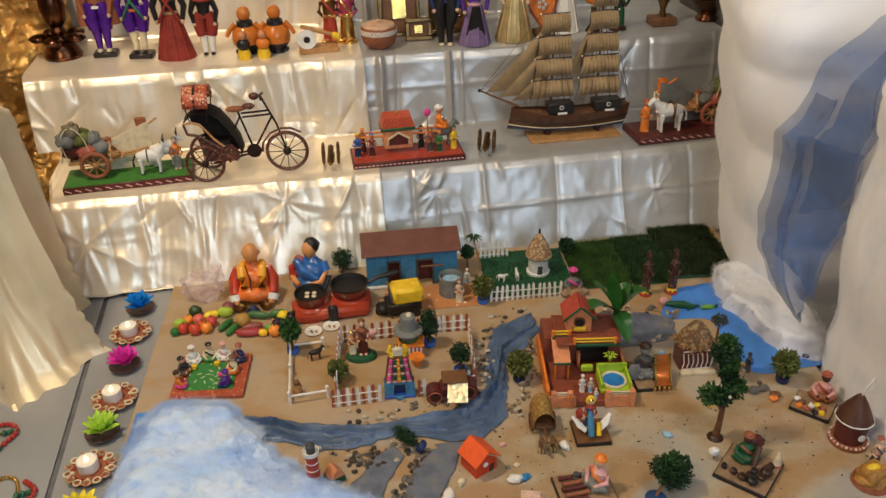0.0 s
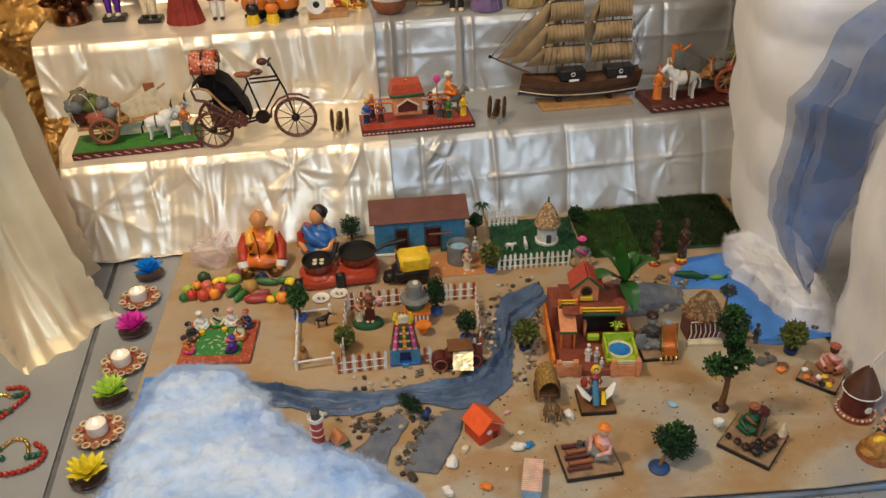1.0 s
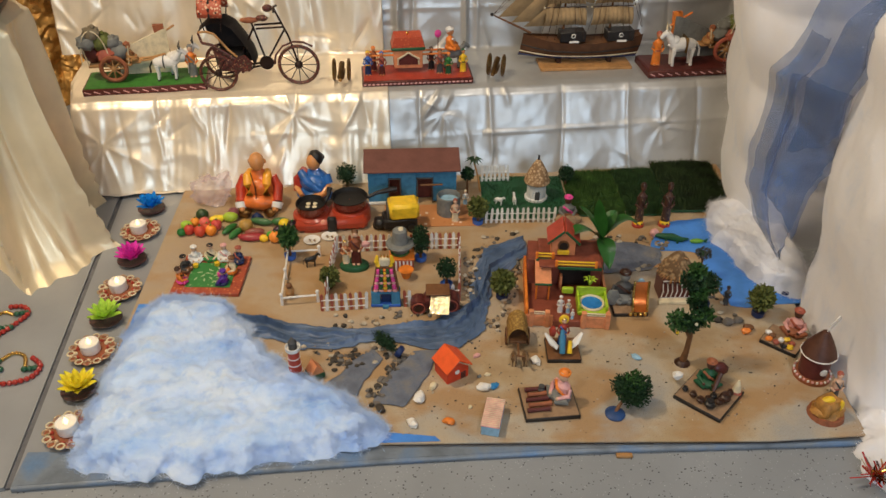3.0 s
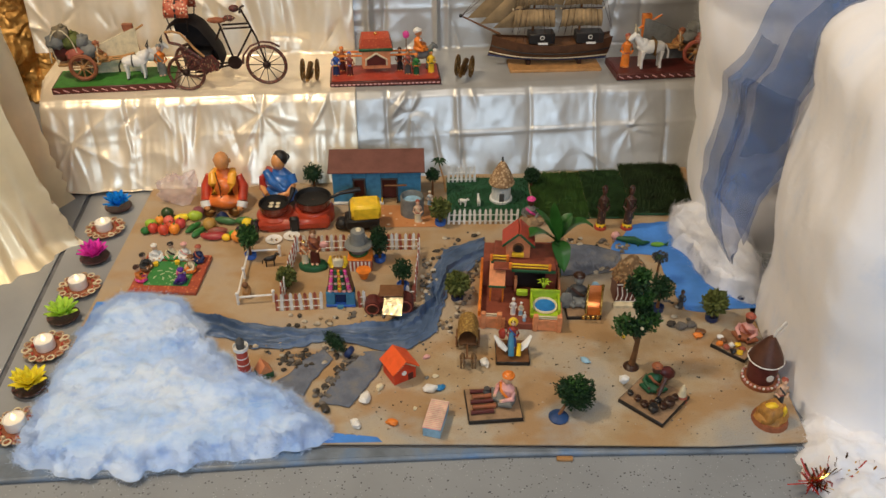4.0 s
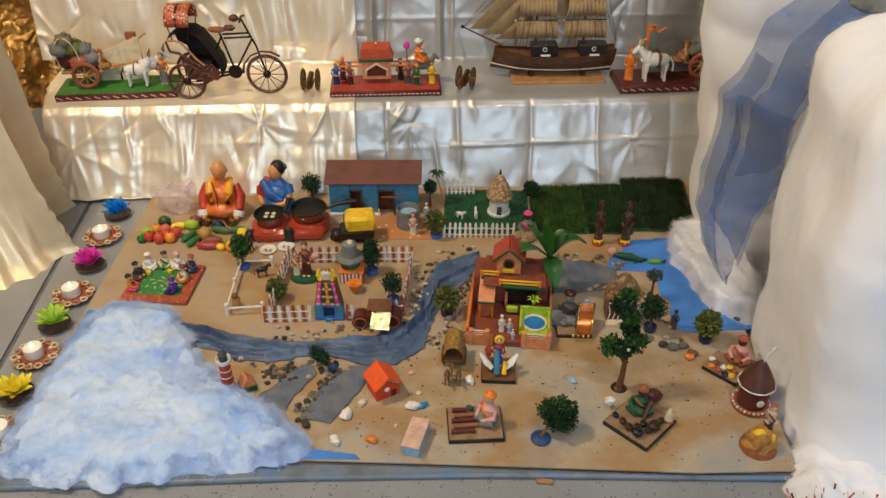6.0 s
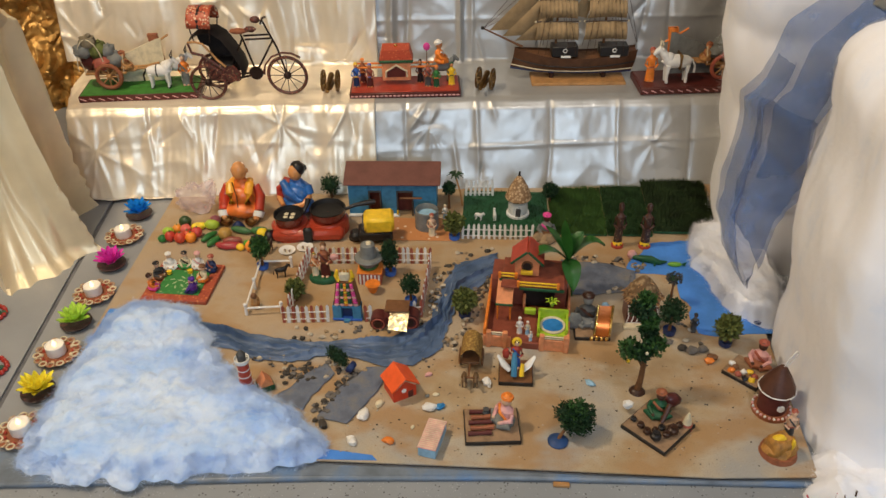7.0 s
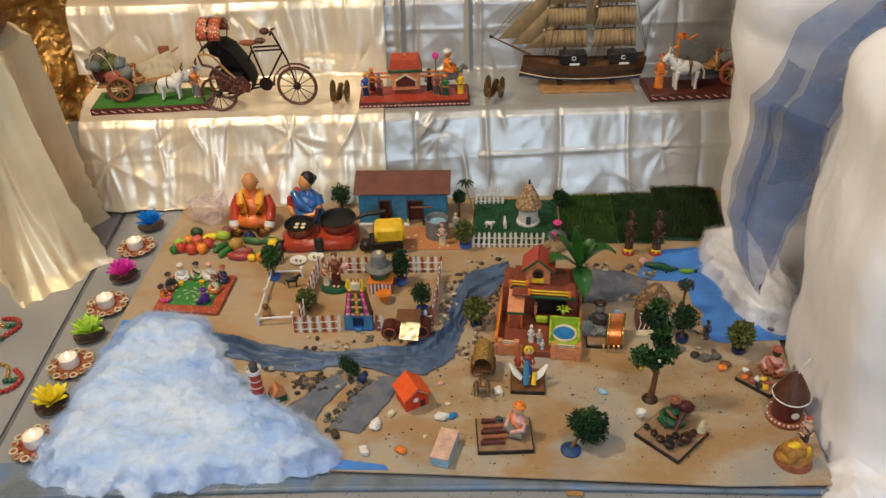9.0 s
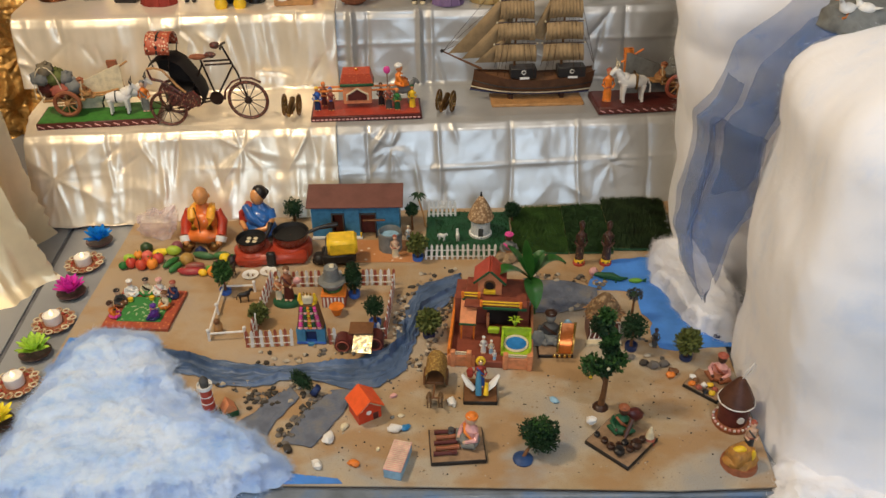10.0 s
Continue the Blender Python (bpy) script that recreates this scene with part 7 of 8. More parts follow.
for z, r in ((0.018, 0.0178), (0.036, 0.0164), (0.052, 0.0155)):
    part("band", Build().ring((0, 0, z), r, 0.0013, WHITE, "z", 22, 5), t, "white band")
part("gallery", Build().lathe((0, 0, 0.070), [(0.019, 0), (0.020, 0.002), (0.020, 0.009), (0.018, 0.009), (0.017, 0.004)], WHITE, 22), t, "white gallery")
part("lantern", Build().lathe((0, 0, 0.074), [(0.011, 0), (0.011, 0.014), (0.012, 0.015), (0.004, 0.024), (0.001, 0.026)], DKGREY, 18), t, "dark lantern room")
t = thing("toy_tent", pose(-0.256, 0.030, 0.0, 0, 0, 30), "small toy tent with an orange top and green base", "toy tent")
part("top", Build().prism([(-0.014, 0.014), (0.014, 0.014), (0.0, 0.034)], 0.026, PEACH, pose(0, -0.013, 0)), t)
part("base", Build().box((0, 0, 0.007), (0.030, 0.028, 0.014), DKGREEN), t)
for i, (x, y, r, c, lab) in enumerate(((0.062, -0.010, 0.011, WHITE, "white cockle shell on the sand"), (0.082, -0.006, 0.008, paint("shell_blue", (0.03, 0.22, 0.5), 0.4), "bright blue pebble on the sand"), (-0.058, -0.036, 0.012, WHITE, "white whelk shell on the sand"), (-0.070, -0.099, 0.010, WHITE, "white broken shell on the sand"),
                                     (-0.004, -0.094, 0.009, ORANGE, "orange shell on the sand"), (0.055, 0.079, 0.006, ROSE, "pink bead on the sand"), (-0.032, -0.004, 0.008, CREAMPAINT, "cream shell on the sand"), (0.168, 0.062, 0.010, WHITE, "white curved shell on the sand"),
                                     (0.366, 0.070, 0.008, SKY, "pale green and white shell on the sand"), (0.072, 0.026, 0.005, CREAMPAINT, "tiny cream shell on the sand"), (0.056, 0.022, 0.004, GREY, "tiny grey stone on the sand"), (0.035, -0.058, 0.004, CREAMPAINT, "tiny cream shell on the sand"), (-0.128, -0.062, 0.009, PEBBLE[1], "dark stone at the foam edge"))):
    figure("shell", (x, y, 0.0, 0, 0, i * 40), lab, Build().ball((0, 0, r * 0.5), (r * 1.25, r * 0.85, r * 0.6), c, 12, 0.4, i).ball((r * 0.9, r * 0.3, r * 0.35), (r * 0.6, r * 0.35, r * 0.35), c, 8, 0.3, i + 3), "sea shells", "shell")
figure("wood_chip", (0.300, -0.159, -0.0198), "small splinter of pale wood beside the slab edge", Build().box((0, 0, 0.003), (0.028, 0.009, 0.006), TAN, 0.001), "", "wood chip")

# ---- tinsel on the floor ----
rnd = random.Random(4)
b = Build()
for _ in range(900):
    s = rnd.random()
    c = Vector((0.70 + 0.42 * s, -0.225 - 0.06 * s + 0.02 * math.sin(s * 9), 0.0))
    d = Vector((rnd.gauss(0, 1), rnd.gauss(0, 1), abs(rnd.gauss(0.3, 0.8)))).normalized()
    k = rnd.uniform(0.02, 0.045)
    side = d.cross(Vector((rnd.uniform(-1, 1), rnd.uniform(-1, 1), 0.4))).normalized() * 0.0016
    e = c + d * k + Vector((0, 0, -0.010 * rnd.random()))
    b.add([c - side, c + side, e + side, e - side], [(0, 1, 2, 3)], rnd.choice((GOLD, BEADRED, BEADRED, COPPER)))
thing("tinsel_garland", (0, 0, 0.0), "red and gold tinsel garland lying on the floor", "tinsel", "", b)

# ---- lower step: carts, cycle rickshaw, palanquin, ship ----
Z1, Z2 = 0.2135, 0.4215


SACKING = paint("sack_cloth", (0.20, 0.165, 0.11), 0.8, 0.4, 40)


def sack(b, at, r, mat, seed):
    b.ball(at, (r * 1.15, r, r * 0.9), mat, 12, 0.35, seed)
    b.ball((at[0] + r * 0.3, at[1] - r * 0.1, at[2] + r * 0.85), (r * 0.3, r * 0.3, r * 0.3), mat, 8, 0.3, seed + 1)


def cart_scene(at, turn, w, d, top, side, rim, labels, flip):
    """A plinth with a loaded two-wheeled cart, an ox pair and a driver. flip: the ox stands at the low-x end."""
    m = pose(*at, 0, 0, turn)
    s = -1 if flip else 1
    t = thing("cart_plinth", m, labels[0], "plinth", "cart plinths")
    part("board", Build().box((0, 0, 0.009), (w, d, 0.018), side, 0.0015), t)
    part("top", Build().box((0, 0, 0.0188), (w * 0.97, d * 0.95, 0.0016), top, 0.0005), t)
    n = 13
    for i in range(n):
        part("edge_mark", Build().box((0, 0, 0), (0.016, 0.0012, 0.0026), ROSE, 0.0004, pose(-w / 2 + w * (i + 0.5) / n, -d / 2 - 0.0004, 0.009, 0, 24, 0)), t, "pale painted dash")
    h = 0.0202
    c = thing("bullock_cart", m @ pose(-s * w * 0.27, 0.012, h), labels[1], "model cart", "bullock carts")
    part("bed", Build().box((0, 0, 0.040), (0.105, 0.050, 0.006), TAN).box((s * 0.06, 0, 0.042), (0.03, 0.03, 0.005), TAN), c)
    for y in (-0.034, 0.034):
        wheel(c, (0.010 * s, y, 0.036), 0.036, "y", rim, TAN, 8, "wheel", 0.0055)
    for y in (-0.018, 0.018):
        part("shaft", Build().tube([(s * 0.04, y * 0.6, 0.042), (s * 0.10, y * 0.4, 0.046), (s * 0.135, 0, 0.056)], 0.0028, TAN, 7), c)
    part("hoop", Build().tube([(-0.030 * s + 0.034 * math.cos(a), -0.028, 0.050 + 0.085 * math.sin(a)) for a in [math.pi * k / 10 for k in range(11)]], 0.0016, CREAMPAINT, 6), c, "thin pale hoop over the load")
    for x in (-0.05, 0.046):
        part("stake", Build().tube([(x, -0.022, 0.042), (x * 1.15, -0.024, 0.09)], 0.0016, CREAMPAINT, 6), c)
    for i, (x, z, r, mt) in enumerate(((-0.034, 0.058, 0.017, MAROON), (-0.006, 0.056, 0.017, BRICKRED), (0.022, 0.060, 0.017, GREY), (-0.040, 0.082, 0.017, GREY), (-0.012, 0.080, 0.019, OLIVE), (-0.026, 0.100, 0.015, SACKING), (0.010, 0.078, 0.014, GREY))):
        b = Build()
        sack(b, (0, 0, 0), r, mt, i)
        figure("grain_sack", m @ pose(-s * w * 0.27 + x * s * 1.15, 0.008 - 0.008 * (i % 2), h + 0.02 + 1.3 * (z - 0.02)) @ Matrix.Scale(1.32, 4), "tied cloth sack piled on the cart", b, "cart sacks", "sack")
    b = Build()
    sitting(b, (0, 0, 0), 0.05, TAN, SKIN, TERRA, TAN, 90 * s)
    figure("driver_figurine", m @ pose(-s * w * 0.27 + s * 0.048, 0.004, h + 0.046), "small brown clay driver on the cart", b, "cart drivers")
    figure("ramp_board", m @ pose(-s * w * 0.015, 0.028, h), "pale leaning board behind the cart", Build(Matrix.Scale(1.3, 4)).prism([(-0.05, 0.0), (0.05, 0.0), (0.052, 0.088), (0.044, 0.088), (-0.05, 0.048)] if s > 0 else [(-0.05, 0), (0.05, 0), (0.05, 0.048), (-0.044, 0.088), (-0.052, 0.088)], 0.004, CREAMPAINT if not flip else GREY), "cart boards", "board")
    b = Build()
    b.prism([(-0.006, 0), (0.012, 0), (0.004, 0.10), (-0.016, 0.10)], 0.010, TERRA if not flip else ORANGE).tube([(-0.02, 0.003, 0.07), (0.026, 0.003, 0.098)], 0.0022, TAN if not flip else ORANGE, 6)
    if flip:
        b.prism([(0.024, 0), (0.032, 0), (0.0, 0.10), (-0.006, 0.10)], 0.008, ORANGE)
    figure("wooden_post", m @ pose(s * w * 0.165, 0.030, h) @ Matrix.Scale(1.25, 4), "leaning carved wooden post", b, "cart posts", "post")
    return m, h, s


m, h, s = cart_scene((-0.761, 0.894, Z1), 7.5, 0.306, 0.112, paint("plinth_green", (0.05, 0.20, 0.03), 0.6), MAROON, TERRA, ("plinth with a green top and patterned maroon sides", "wooden cart with spoked wheels, heaped with sacks"), False)
for x, y in ((0.056, -0.020), (0.086, 0.014)):
    b = Build()
    beast(b, (0, 0, 0), 0.082, WHITE, BLACK, 0, DKGREY)
    b.ring((-0.004, 0, 0.048), 0.0150, 0.0018, DKGREY, "x", 18, 6)
    figure("white_ox", m @ pose(x, y, h), "white clay ox with dark hooves", b, "cart oxen", "toy animal")
b = Build()
standing(b, (0, 0, 0), 0.088, ORANGE, PALESKIN, GREY, GREY)
figure("drover_figurine", m @ pose(0.118, -0.006, h), "clay drover in orange beside the ox", b, "cart drovers")

m, h, s = cart_scene((0.692, 0.998, Z1), 6.5, 0.300, 0.116, MAROON, MAROON, BRICKRED, ("glossy maroon plinth with a pale wavy line", "wooden cart with red spoked wheels and baskets"), True)
b = Build()
beast(b, (0, 0, 0), 0.098, WHITE, WHITE, 180, CREAMPAINT)
b.box((0.006, 0, 0.059), (0.006, 0.038, 0.041), BRASS, 0.003)
figure("white_ox", m @ pose(-0.055, -0.024, h), "white clay ox standing on the maroon plinth", b, "cart oxen", "toy animal")
b = Build()
standing(b, (0, 0, 0), 0.096, ORANGE, SKIN, BRICKRED, ORANGE)
figure("drover_figurine", m @ pose(-0.118, -0.012, h), "clay drover in bright orange clothes", b, "cart drovers")


def cycle_rickshaw():
    t = thing("cycle_rickshaw", (-0.566, 0.890, Z1, 0, 0, 1), "metal model cycle rickshaw with a patterned folding hood", "model rickshaw")
    iron = paint("dark_iron", (0.035, 0.02, 0.016), 0.4, 0.3, 60, 0.2, 0.6)
    tape = spotted("patterned_tape", (0.08, 0.02, 0.015), [(0.40, 0.24, 0.12), (0.22, 0.04, 0.03), (0.05, 0.08, 0.04), (0.30, 0.08, 0.04)], 210, 0.28)
    for y in (-0.038, 0.040):
        wheel(t, (0, y, 0.049), 0.049, "y", tape, iron, 12, "wheel", 0.0042)
    wheel(t, (0.198, 0, 0.054), 0.054, "y", tape, iron, 12, "wheel", 0.0045)
    part("axle", Build().tube([(0, -0.042, 0.049), (0, 0.044, 0.049)], 0.003, iron), t)
    fr = Build()
    for line in (((0.172, 0, 0.150), (0.118, 0, 0.062)), ((0.166, 0, 0.164), (0.098, 0, 0.160)), ((0.168, 0, 0.154), (0.100, 0, 0.150)), ((0.090, 0, 0.168), (0.118, 0, 0.062)), ((0.095, 0, 0.155), (0.045, 0, 0.060)), ((0.118, 0, 0.062), (0.02, 0, 0.050)), ((0.118, 0, 0.056), (0.02, -0.03, 0.046)), ((0.150, 0, 0.200), (0.180, 0, 0.128), (0.198, 0, 0.054))):
        fr.tube(line, 0.0026, iron, 7)
    part("frame", fr, t)
    part("chain_wheel", Build().tube([(0.118, -0.006, 0.062), (0.118, -0.002, 0.062)], 0.018, iron, 20), t)
    part("saddle", Build().ball((0.086, 0, 0.172), (0.025, 0.011, 0.007), TERRA, 14, 0.15, 2).ball((0.118, -0.002, 0.178), (0.016, 0.008, 0.008), tape, 10, 0.2, 1), t, "brown saddle")
    part("handlebar", Build().tube([(0.152, -0.024, 0.200), (0.150, 0, 0.205), (0.152, 0.024, 0.200)], 0.003, iron).ball((0.136, -0.012, 0.206), (0.013, 0.010, 0.009), tape, 12), t)
    part("mudguard", Build().tube([(0.198 + 0.062 * math.cos(a), 0, 0.054 + 0.062 * math.sin(a)) for a in (0.9, 1.3, 1.7, 2.2, 2.7, 3.1)], 0.0045, tape, 8, None, 0.5), t)
    curve = [(-0.036, 0.154), (-0.020, 0.168), (0.000, 0.176), (0.024, 0.176), (0.046, 0.162), (0.066, 0.132), (0.084, 0.098), (0.090, 0.072), (0.080, 0.052)]

    def shell(a, c):
        k = min(int(a * 8), 7)
        p = Vector(curve[k]).lerp(Vector(curve[k + 1]), a * 8 - k)
        bow = math.sin(math.pi * c)
        return (p.x + 0.006 * bow * a, -0.034 + 0.070 * c, p.y + 0.006 * bow * (1 - a))
    leather = paint("black_leathercloth", (0.014, 0.010, 0.010), 0.75, 0.3, 40)
    seat = Build().grid(shell, 24, 8, leather)
    seat.prism([(0.004, 0.054), (0.080, 0.052), (0.090, 0.072), (0.084, 0.098), (0.046, 0.162), (0.024, 0.176), (0.000, 0.176), (-0.036, 0.154), (-0.030, 0.128), (-0.008, 0.118)], 0.003, leather, pose(0, 0.034, 0))
    seat.prism([(0.004, 0.054), (0.080, 0.052), (0.088, 0.074), (0.070, 0.096), (0.048, 0.088), (0.020, 0.104), (-0.008, 0.116)], 0.003, tape, pose(0, -0.037, 0))
    seat.box((0.030, 0.0, 0.088), (0.070, 0.062, 0.014), BLACK, 0.004)
    part("carriage", seat, t, "dark curved carriage seat")
    part("carriage_trim", Build().tube([(-0.036, -0.037, 0.155), (-0.016, -0.038, 0.157), (0.002, -0.039, 0.152), (0.016, -0.039, 0.134), (0.032, -0.039, 0.112), (0.052, -0.039, 0.092)], 0.0030, TAN, 7).tube([(-0.030, -0.037, 0.128), (-0.006, -0.038, 0.123), (0.020, -0.039, 0.106), (0.046, -0.039, 0.086)], 0.0036, tape, 7).tube([(-0.036, -0.037, 0.155), (-0.030, -0.037, 0.128)], 0.003, tape, 6), t, "wrapped tan trim")
    part("foot_rest", Build().tube([(0.06, -0.036, 0.050), (0.07, 0, 0.048), (0.06, 0.036, 0.05)], 0.003, tape), t)
    hood_cloth = spotted("hood_print", (0.42, 0.075, 0.03), [(0.70, 0.50, 0.34), (0.05, 0.02, 0.015), (0.60, 0.36, 0.22)], 150, 0.34)
    hood = Build().grid(lambda a, c: (-0.030 + 0.060 * a, 0.040 * math.cos(math.pi * c), 0.192 + 0.042 * math.sin(math.pi * c) ** 0.8), 8, 14, hood_cloth)
    hd = part("hood", hood, t, "red and cream patterned hood")
    sm = hd.modifiers.new("thickness", "SOLIDIFY")
    sm.thickness = 0.002
    part("hood_band", Build().tube([(-0.002, 0.0415 * math.cos(math.pi * c / 8), 0.192 + 0.0435 * math.sin(math.pi * c / 8) ** 0.8) for c in range(9)], 0.004, BLACK, 6, None, 0.4), hd)
    for x in (-0.026, 0.026):
        for y in (-0.036, 0.038):
            part("hood_stay", Build().tube([(x * 0.75, y * 0.92, 0.154), (x, y, 0.196)], 0.0016, iron, 6), t)


cycle_rickshaw()

for x, y, turn in ((-0.262, 0.905, 0), (0.142, 0.935, -14)):
    t = thing("brass_cannon", pose(x, y, Z1, 0, 0, turn) @ Matrix.Scale(1.12, 4), "small aged brass cannon on two wheels", "model cannon", "brass cannons")
    for sx in (-1, 1):
        wheel(t, (sx * 0.017, 0.012, 0.027), 0.026, "x", BRASS, BRASS, 8, "wheel", 0.003)
    part("barrel", Build().tube([(0, 0.03, 0.034), (0, -0.01, 0.028), (0, -0.034, 0.020)], [0.007, 0.006, 0.0045], BRASS, 12), t)
    part("carriage", Build().box((0, 0.004, 0.020), (0.016, 0.050, 0.008), BRASS, 0.002), t)

# palanquin procession
m = pose(-0.066, 0.938, Z1, 0, 0, 5)
t = thing("procession_plinth", m, "glossy red plinth with a pale scalloped edge", "plinth")
part("board", Build().box((0, 0, 0.007), (0.290, 0.108, 0.014), MAROON, 0.0015), t)
part("top", Build().box((0, 0, 0.0150), (0.280, 0.098, 0.003), RED, 0.001), t)
for i in range(26):
    part("edge_mark", Build().ball((-0.138 + i * 0.0110, -0.0545, 0.0065), (0.0045, 0.0012, 0.0024), ROSE, 6), t, "pale painted scallop")
h = 0.0168
t = thing("palanquin", m @ pose(-0.022, 0.010, h) @ Matrix.Scale(1.14, 4), "carved orange palanquin with a red tiled roof", "palanquin")
part("cabin", Build().box((0, 0, 0.034), (0.066, 0.040, 0.044), PEACH, 0.002), t)
part("window", Build().prism([(-0.021, 0.022), (0.021, 0.022), (0.021, 0.034), (0.010, 0.041), (0, 0.047), (-0.010, 0.041), (-0.021, 0.034)], 0.003, MAROON, pose(0, -0.0222, 0)), t, "dark ogee window")
part("window_frame", Build().tube([(-0.024, -0.022, 0.022), (-0.024, -0.022, 0.036), (-0.010, -0.022, 0.044), (0, -0.022, 0.051), (0.010, -0.022, 0.044), (0.024, -0.022, 0.036), (0.024, -0.022, 0.022)], 0.0022, CREAMPAINT, 6), t)
part("eave", Build().box((0, 0, 0.059), (0.078, 0.050, 0.007), DKGREEN, 0.002), t, "green painted eave")
part("roof", Build().prism([(-0.038, 0), (0.038, 0), (0.031, 0.024), (-0.031, 0.024)], 0.044, spotted("roof_red", (0.52, 0.075, 0.03), [(0.68, 0.18, 0.06), (0.4, 0.05, 0.02)], 190, 0.25), pose(0, -0.022, 0.062)), t, "speckled red roof")
part("finial", Build().ball((0, 0, 0.089), 0.004, GOLD, 8), t)
for y in (-0.012, 0.012):
    part("pole", Build().tube([(-0.095, y, 0.042), (0.095, y, 0.042)], 0.0025, ORANGE, 7), t, "orange carrying pole")
for x, y, hh, robe, low, hair in ((-0.128, -0.012, 0.082, BLUE, NAVY, YELLOW), (-0.112, 0.018, 0.082, TERRA, MAROON, ORANGE), (-0.092, -0.014, 0.080, BRICKRED, MAROON, BLUE), (0.040, 0.010, 0.078, MAROON, BLACK, DKBROWN), (0.060, -0.016, 0.082, BRICKRED, DKGREY, BROWN), (0.082, -0.024, 0.074, GREEN, DKGREEN, ORANGE), (0.122, -0.012, 0.078, YELLOW, YELLOW, DKGREEN)):
    b = Build()
    standing(b, (0, 0, 0), hh * 0.84, robe, SKIN, hair, low)
    figure("bearer_figurine", m @ pose(x, y, h), "small painted clay bearer in bright clothes", b, "procession bearers")
b = Build()
beast(b, (0, 0, 0), 0.070, GREY, BLACK, 0)
figure("grey_horse", m @ pose(0.096, 0.016, h), "small grey clay horse in the procession", b, "", "toy animal")
b = Build()
sitting(b, (0, 0, 0), 0.062, ORANGE, SKIN, WHITE, ORANGE, 90)
figure("rider_figurine", m @ pose(0.090, 0.016, h + 0.050), "clay rider in orange on the grey horse", b)
figure("processional_fan", m @ pose(0.058, 0.012, h), "round red fan on a thin pole", Build().tube([(0, 0, 0), (0, 0, 0.088)], 0.0013, BROWN, 6).ball((0, 0, 0.096), (0.009, 0.003, 0.011), PINK, 12), "", "fan")


def ship():
    m = pose(0.385, 1.040, Z1, 0, 0, 4)
    st = thing("ship_stand", m @ pose(0.005, -0.052, 0), "plain wooden board under the ship", "stand")
    part("board", Build().box((0, 0.03, 0.004), (0.25, 0.080, 0.008), TAN, 0.001), st)
    for x in (-0.07, 0.07):
        part("cradle", Build().box((x, 0.045, 0.014), (0.012, 0.040, 0.014), DKBROWN), st)
    t = thing("model_ship", m @ pose(0, -0.010, 0.014), "wooden model sailing ship with striped canvas sails", "model ship")
    HULL = paint("hull_wood", (0.085, 0.036, 0.016), 0.45, 0.4, 40)

    def hull(a, c):
        w = 0.036 * max(0.04, (math.sin(math.pi * (0.12 + 0.80 * a)) ** 0.55))
        if a < 0.25:
            w *= (a / 0.25) ** 0.6 + 0.03
        ang = math.pi * c
        sheer = 0.054 + 0.020 * (2 * a - 1.05) ** 2
        return (-0.165 + 0.325 * a - 0.012 * math.sin(ang), -math.cos(ang) * w, sheer - (sheer - 0.004 - 0.012 * (1 - a) ** 3) * math.sin(ang) ** 0.7)
    part("hull", Build().grid(hull, 36, 16, HULL), t)
    part("deck", Build().grid(lambda a, c: (-0.160 + 0.318 * a, (c - 0.5) * 2 * 0.034 * max(0.04, math.sin(math.pi * (0.12 + 0.80 * a)) ** 0.55) * (1 if a > 0.25 else (a / 0.25) ** 0.6 + 0.03), 0.049 + 0.018 * (2 * a - 1.05) ** 2), 24, 4, BROWN), t, "lighter wooden deck")
    for z in (0.030, 0.050):
        part("wale", Build().tube([(hull(a / 14, 0.12 if z > 0.04 else 0.25)[0], hull(a / 14, 0.12 if z > 0.04 else 0.25)[1] - 0.001, hull(a / 14, 0.12 if z > 0.04 else 0.25)[2]) for a in range(15)], 0.0016, BLACK if z > 0.04 else CREAMPAINT, 6), t)
    part("waterline_strake", Build().tube([(hull(a / 14, 0.36)[0], hull(a / 14, 0.36)[1] - 0.001, hull(a / 14, 0.36)[2]) for a in range(15)], 0.0022, NAVY, 6), t, "dark blue waterline")
    for x, w in ((-0.035, 0.07), (0.095, 0.075)):
        cb = part("deck_house", Build().box((x, -0.010, 0.071), (w, 0.040, 0.028), BLACK, 0.002), t, "black deck house")
        part("port_ring", Build().ring((x, -0.031, 0.075), 0.005, 0.0012, WHITE, "y", 14, 5), cb, "white life ring")
        part("name_plate", Build().box((x + 0.002, -0.0345, 0.060), (0.026, 0.0014, 0.006), WHITE, 0.0004), cb, "white plate")
    part("bowsprit", Build().tube([(-0.145, 0, 0.076), (-0.25, 0, 0.128)], [0.0035, 0.002], BROWN, 8).ball((-0.252, 0, 0.129), 0.005, BLACK, 8), t)
    tops = {}
    for mx, top in ((-0.057, 0.36), (0.070, 0.40)):
        mast = part("mast", Build().tube([(mx, 0, 0.060), (mx, 0, top)], [0.0036, 0.002], BROWN, 8), t)
        tops[mx] = top
        n = 5 if mx > 0 else 4
        for i in range(n):
            z = 0.097 + i * 0.058
            w = 0.114 - i * 0.012
            part("yard", Build().tube([(mx - w / 2, -0.010, z + 0.050), (mx + w / 2, -0.010, z + 0.050)], 0.0017, DKBROWN, 6).ball((mx - w / 2, -0.010, z + 0.05), 0.003, CREAMPAINT, 6).ball((mx + w / 2, -0.010, z + 0.05), 0.003, CREAMPAINT, 6), mast)

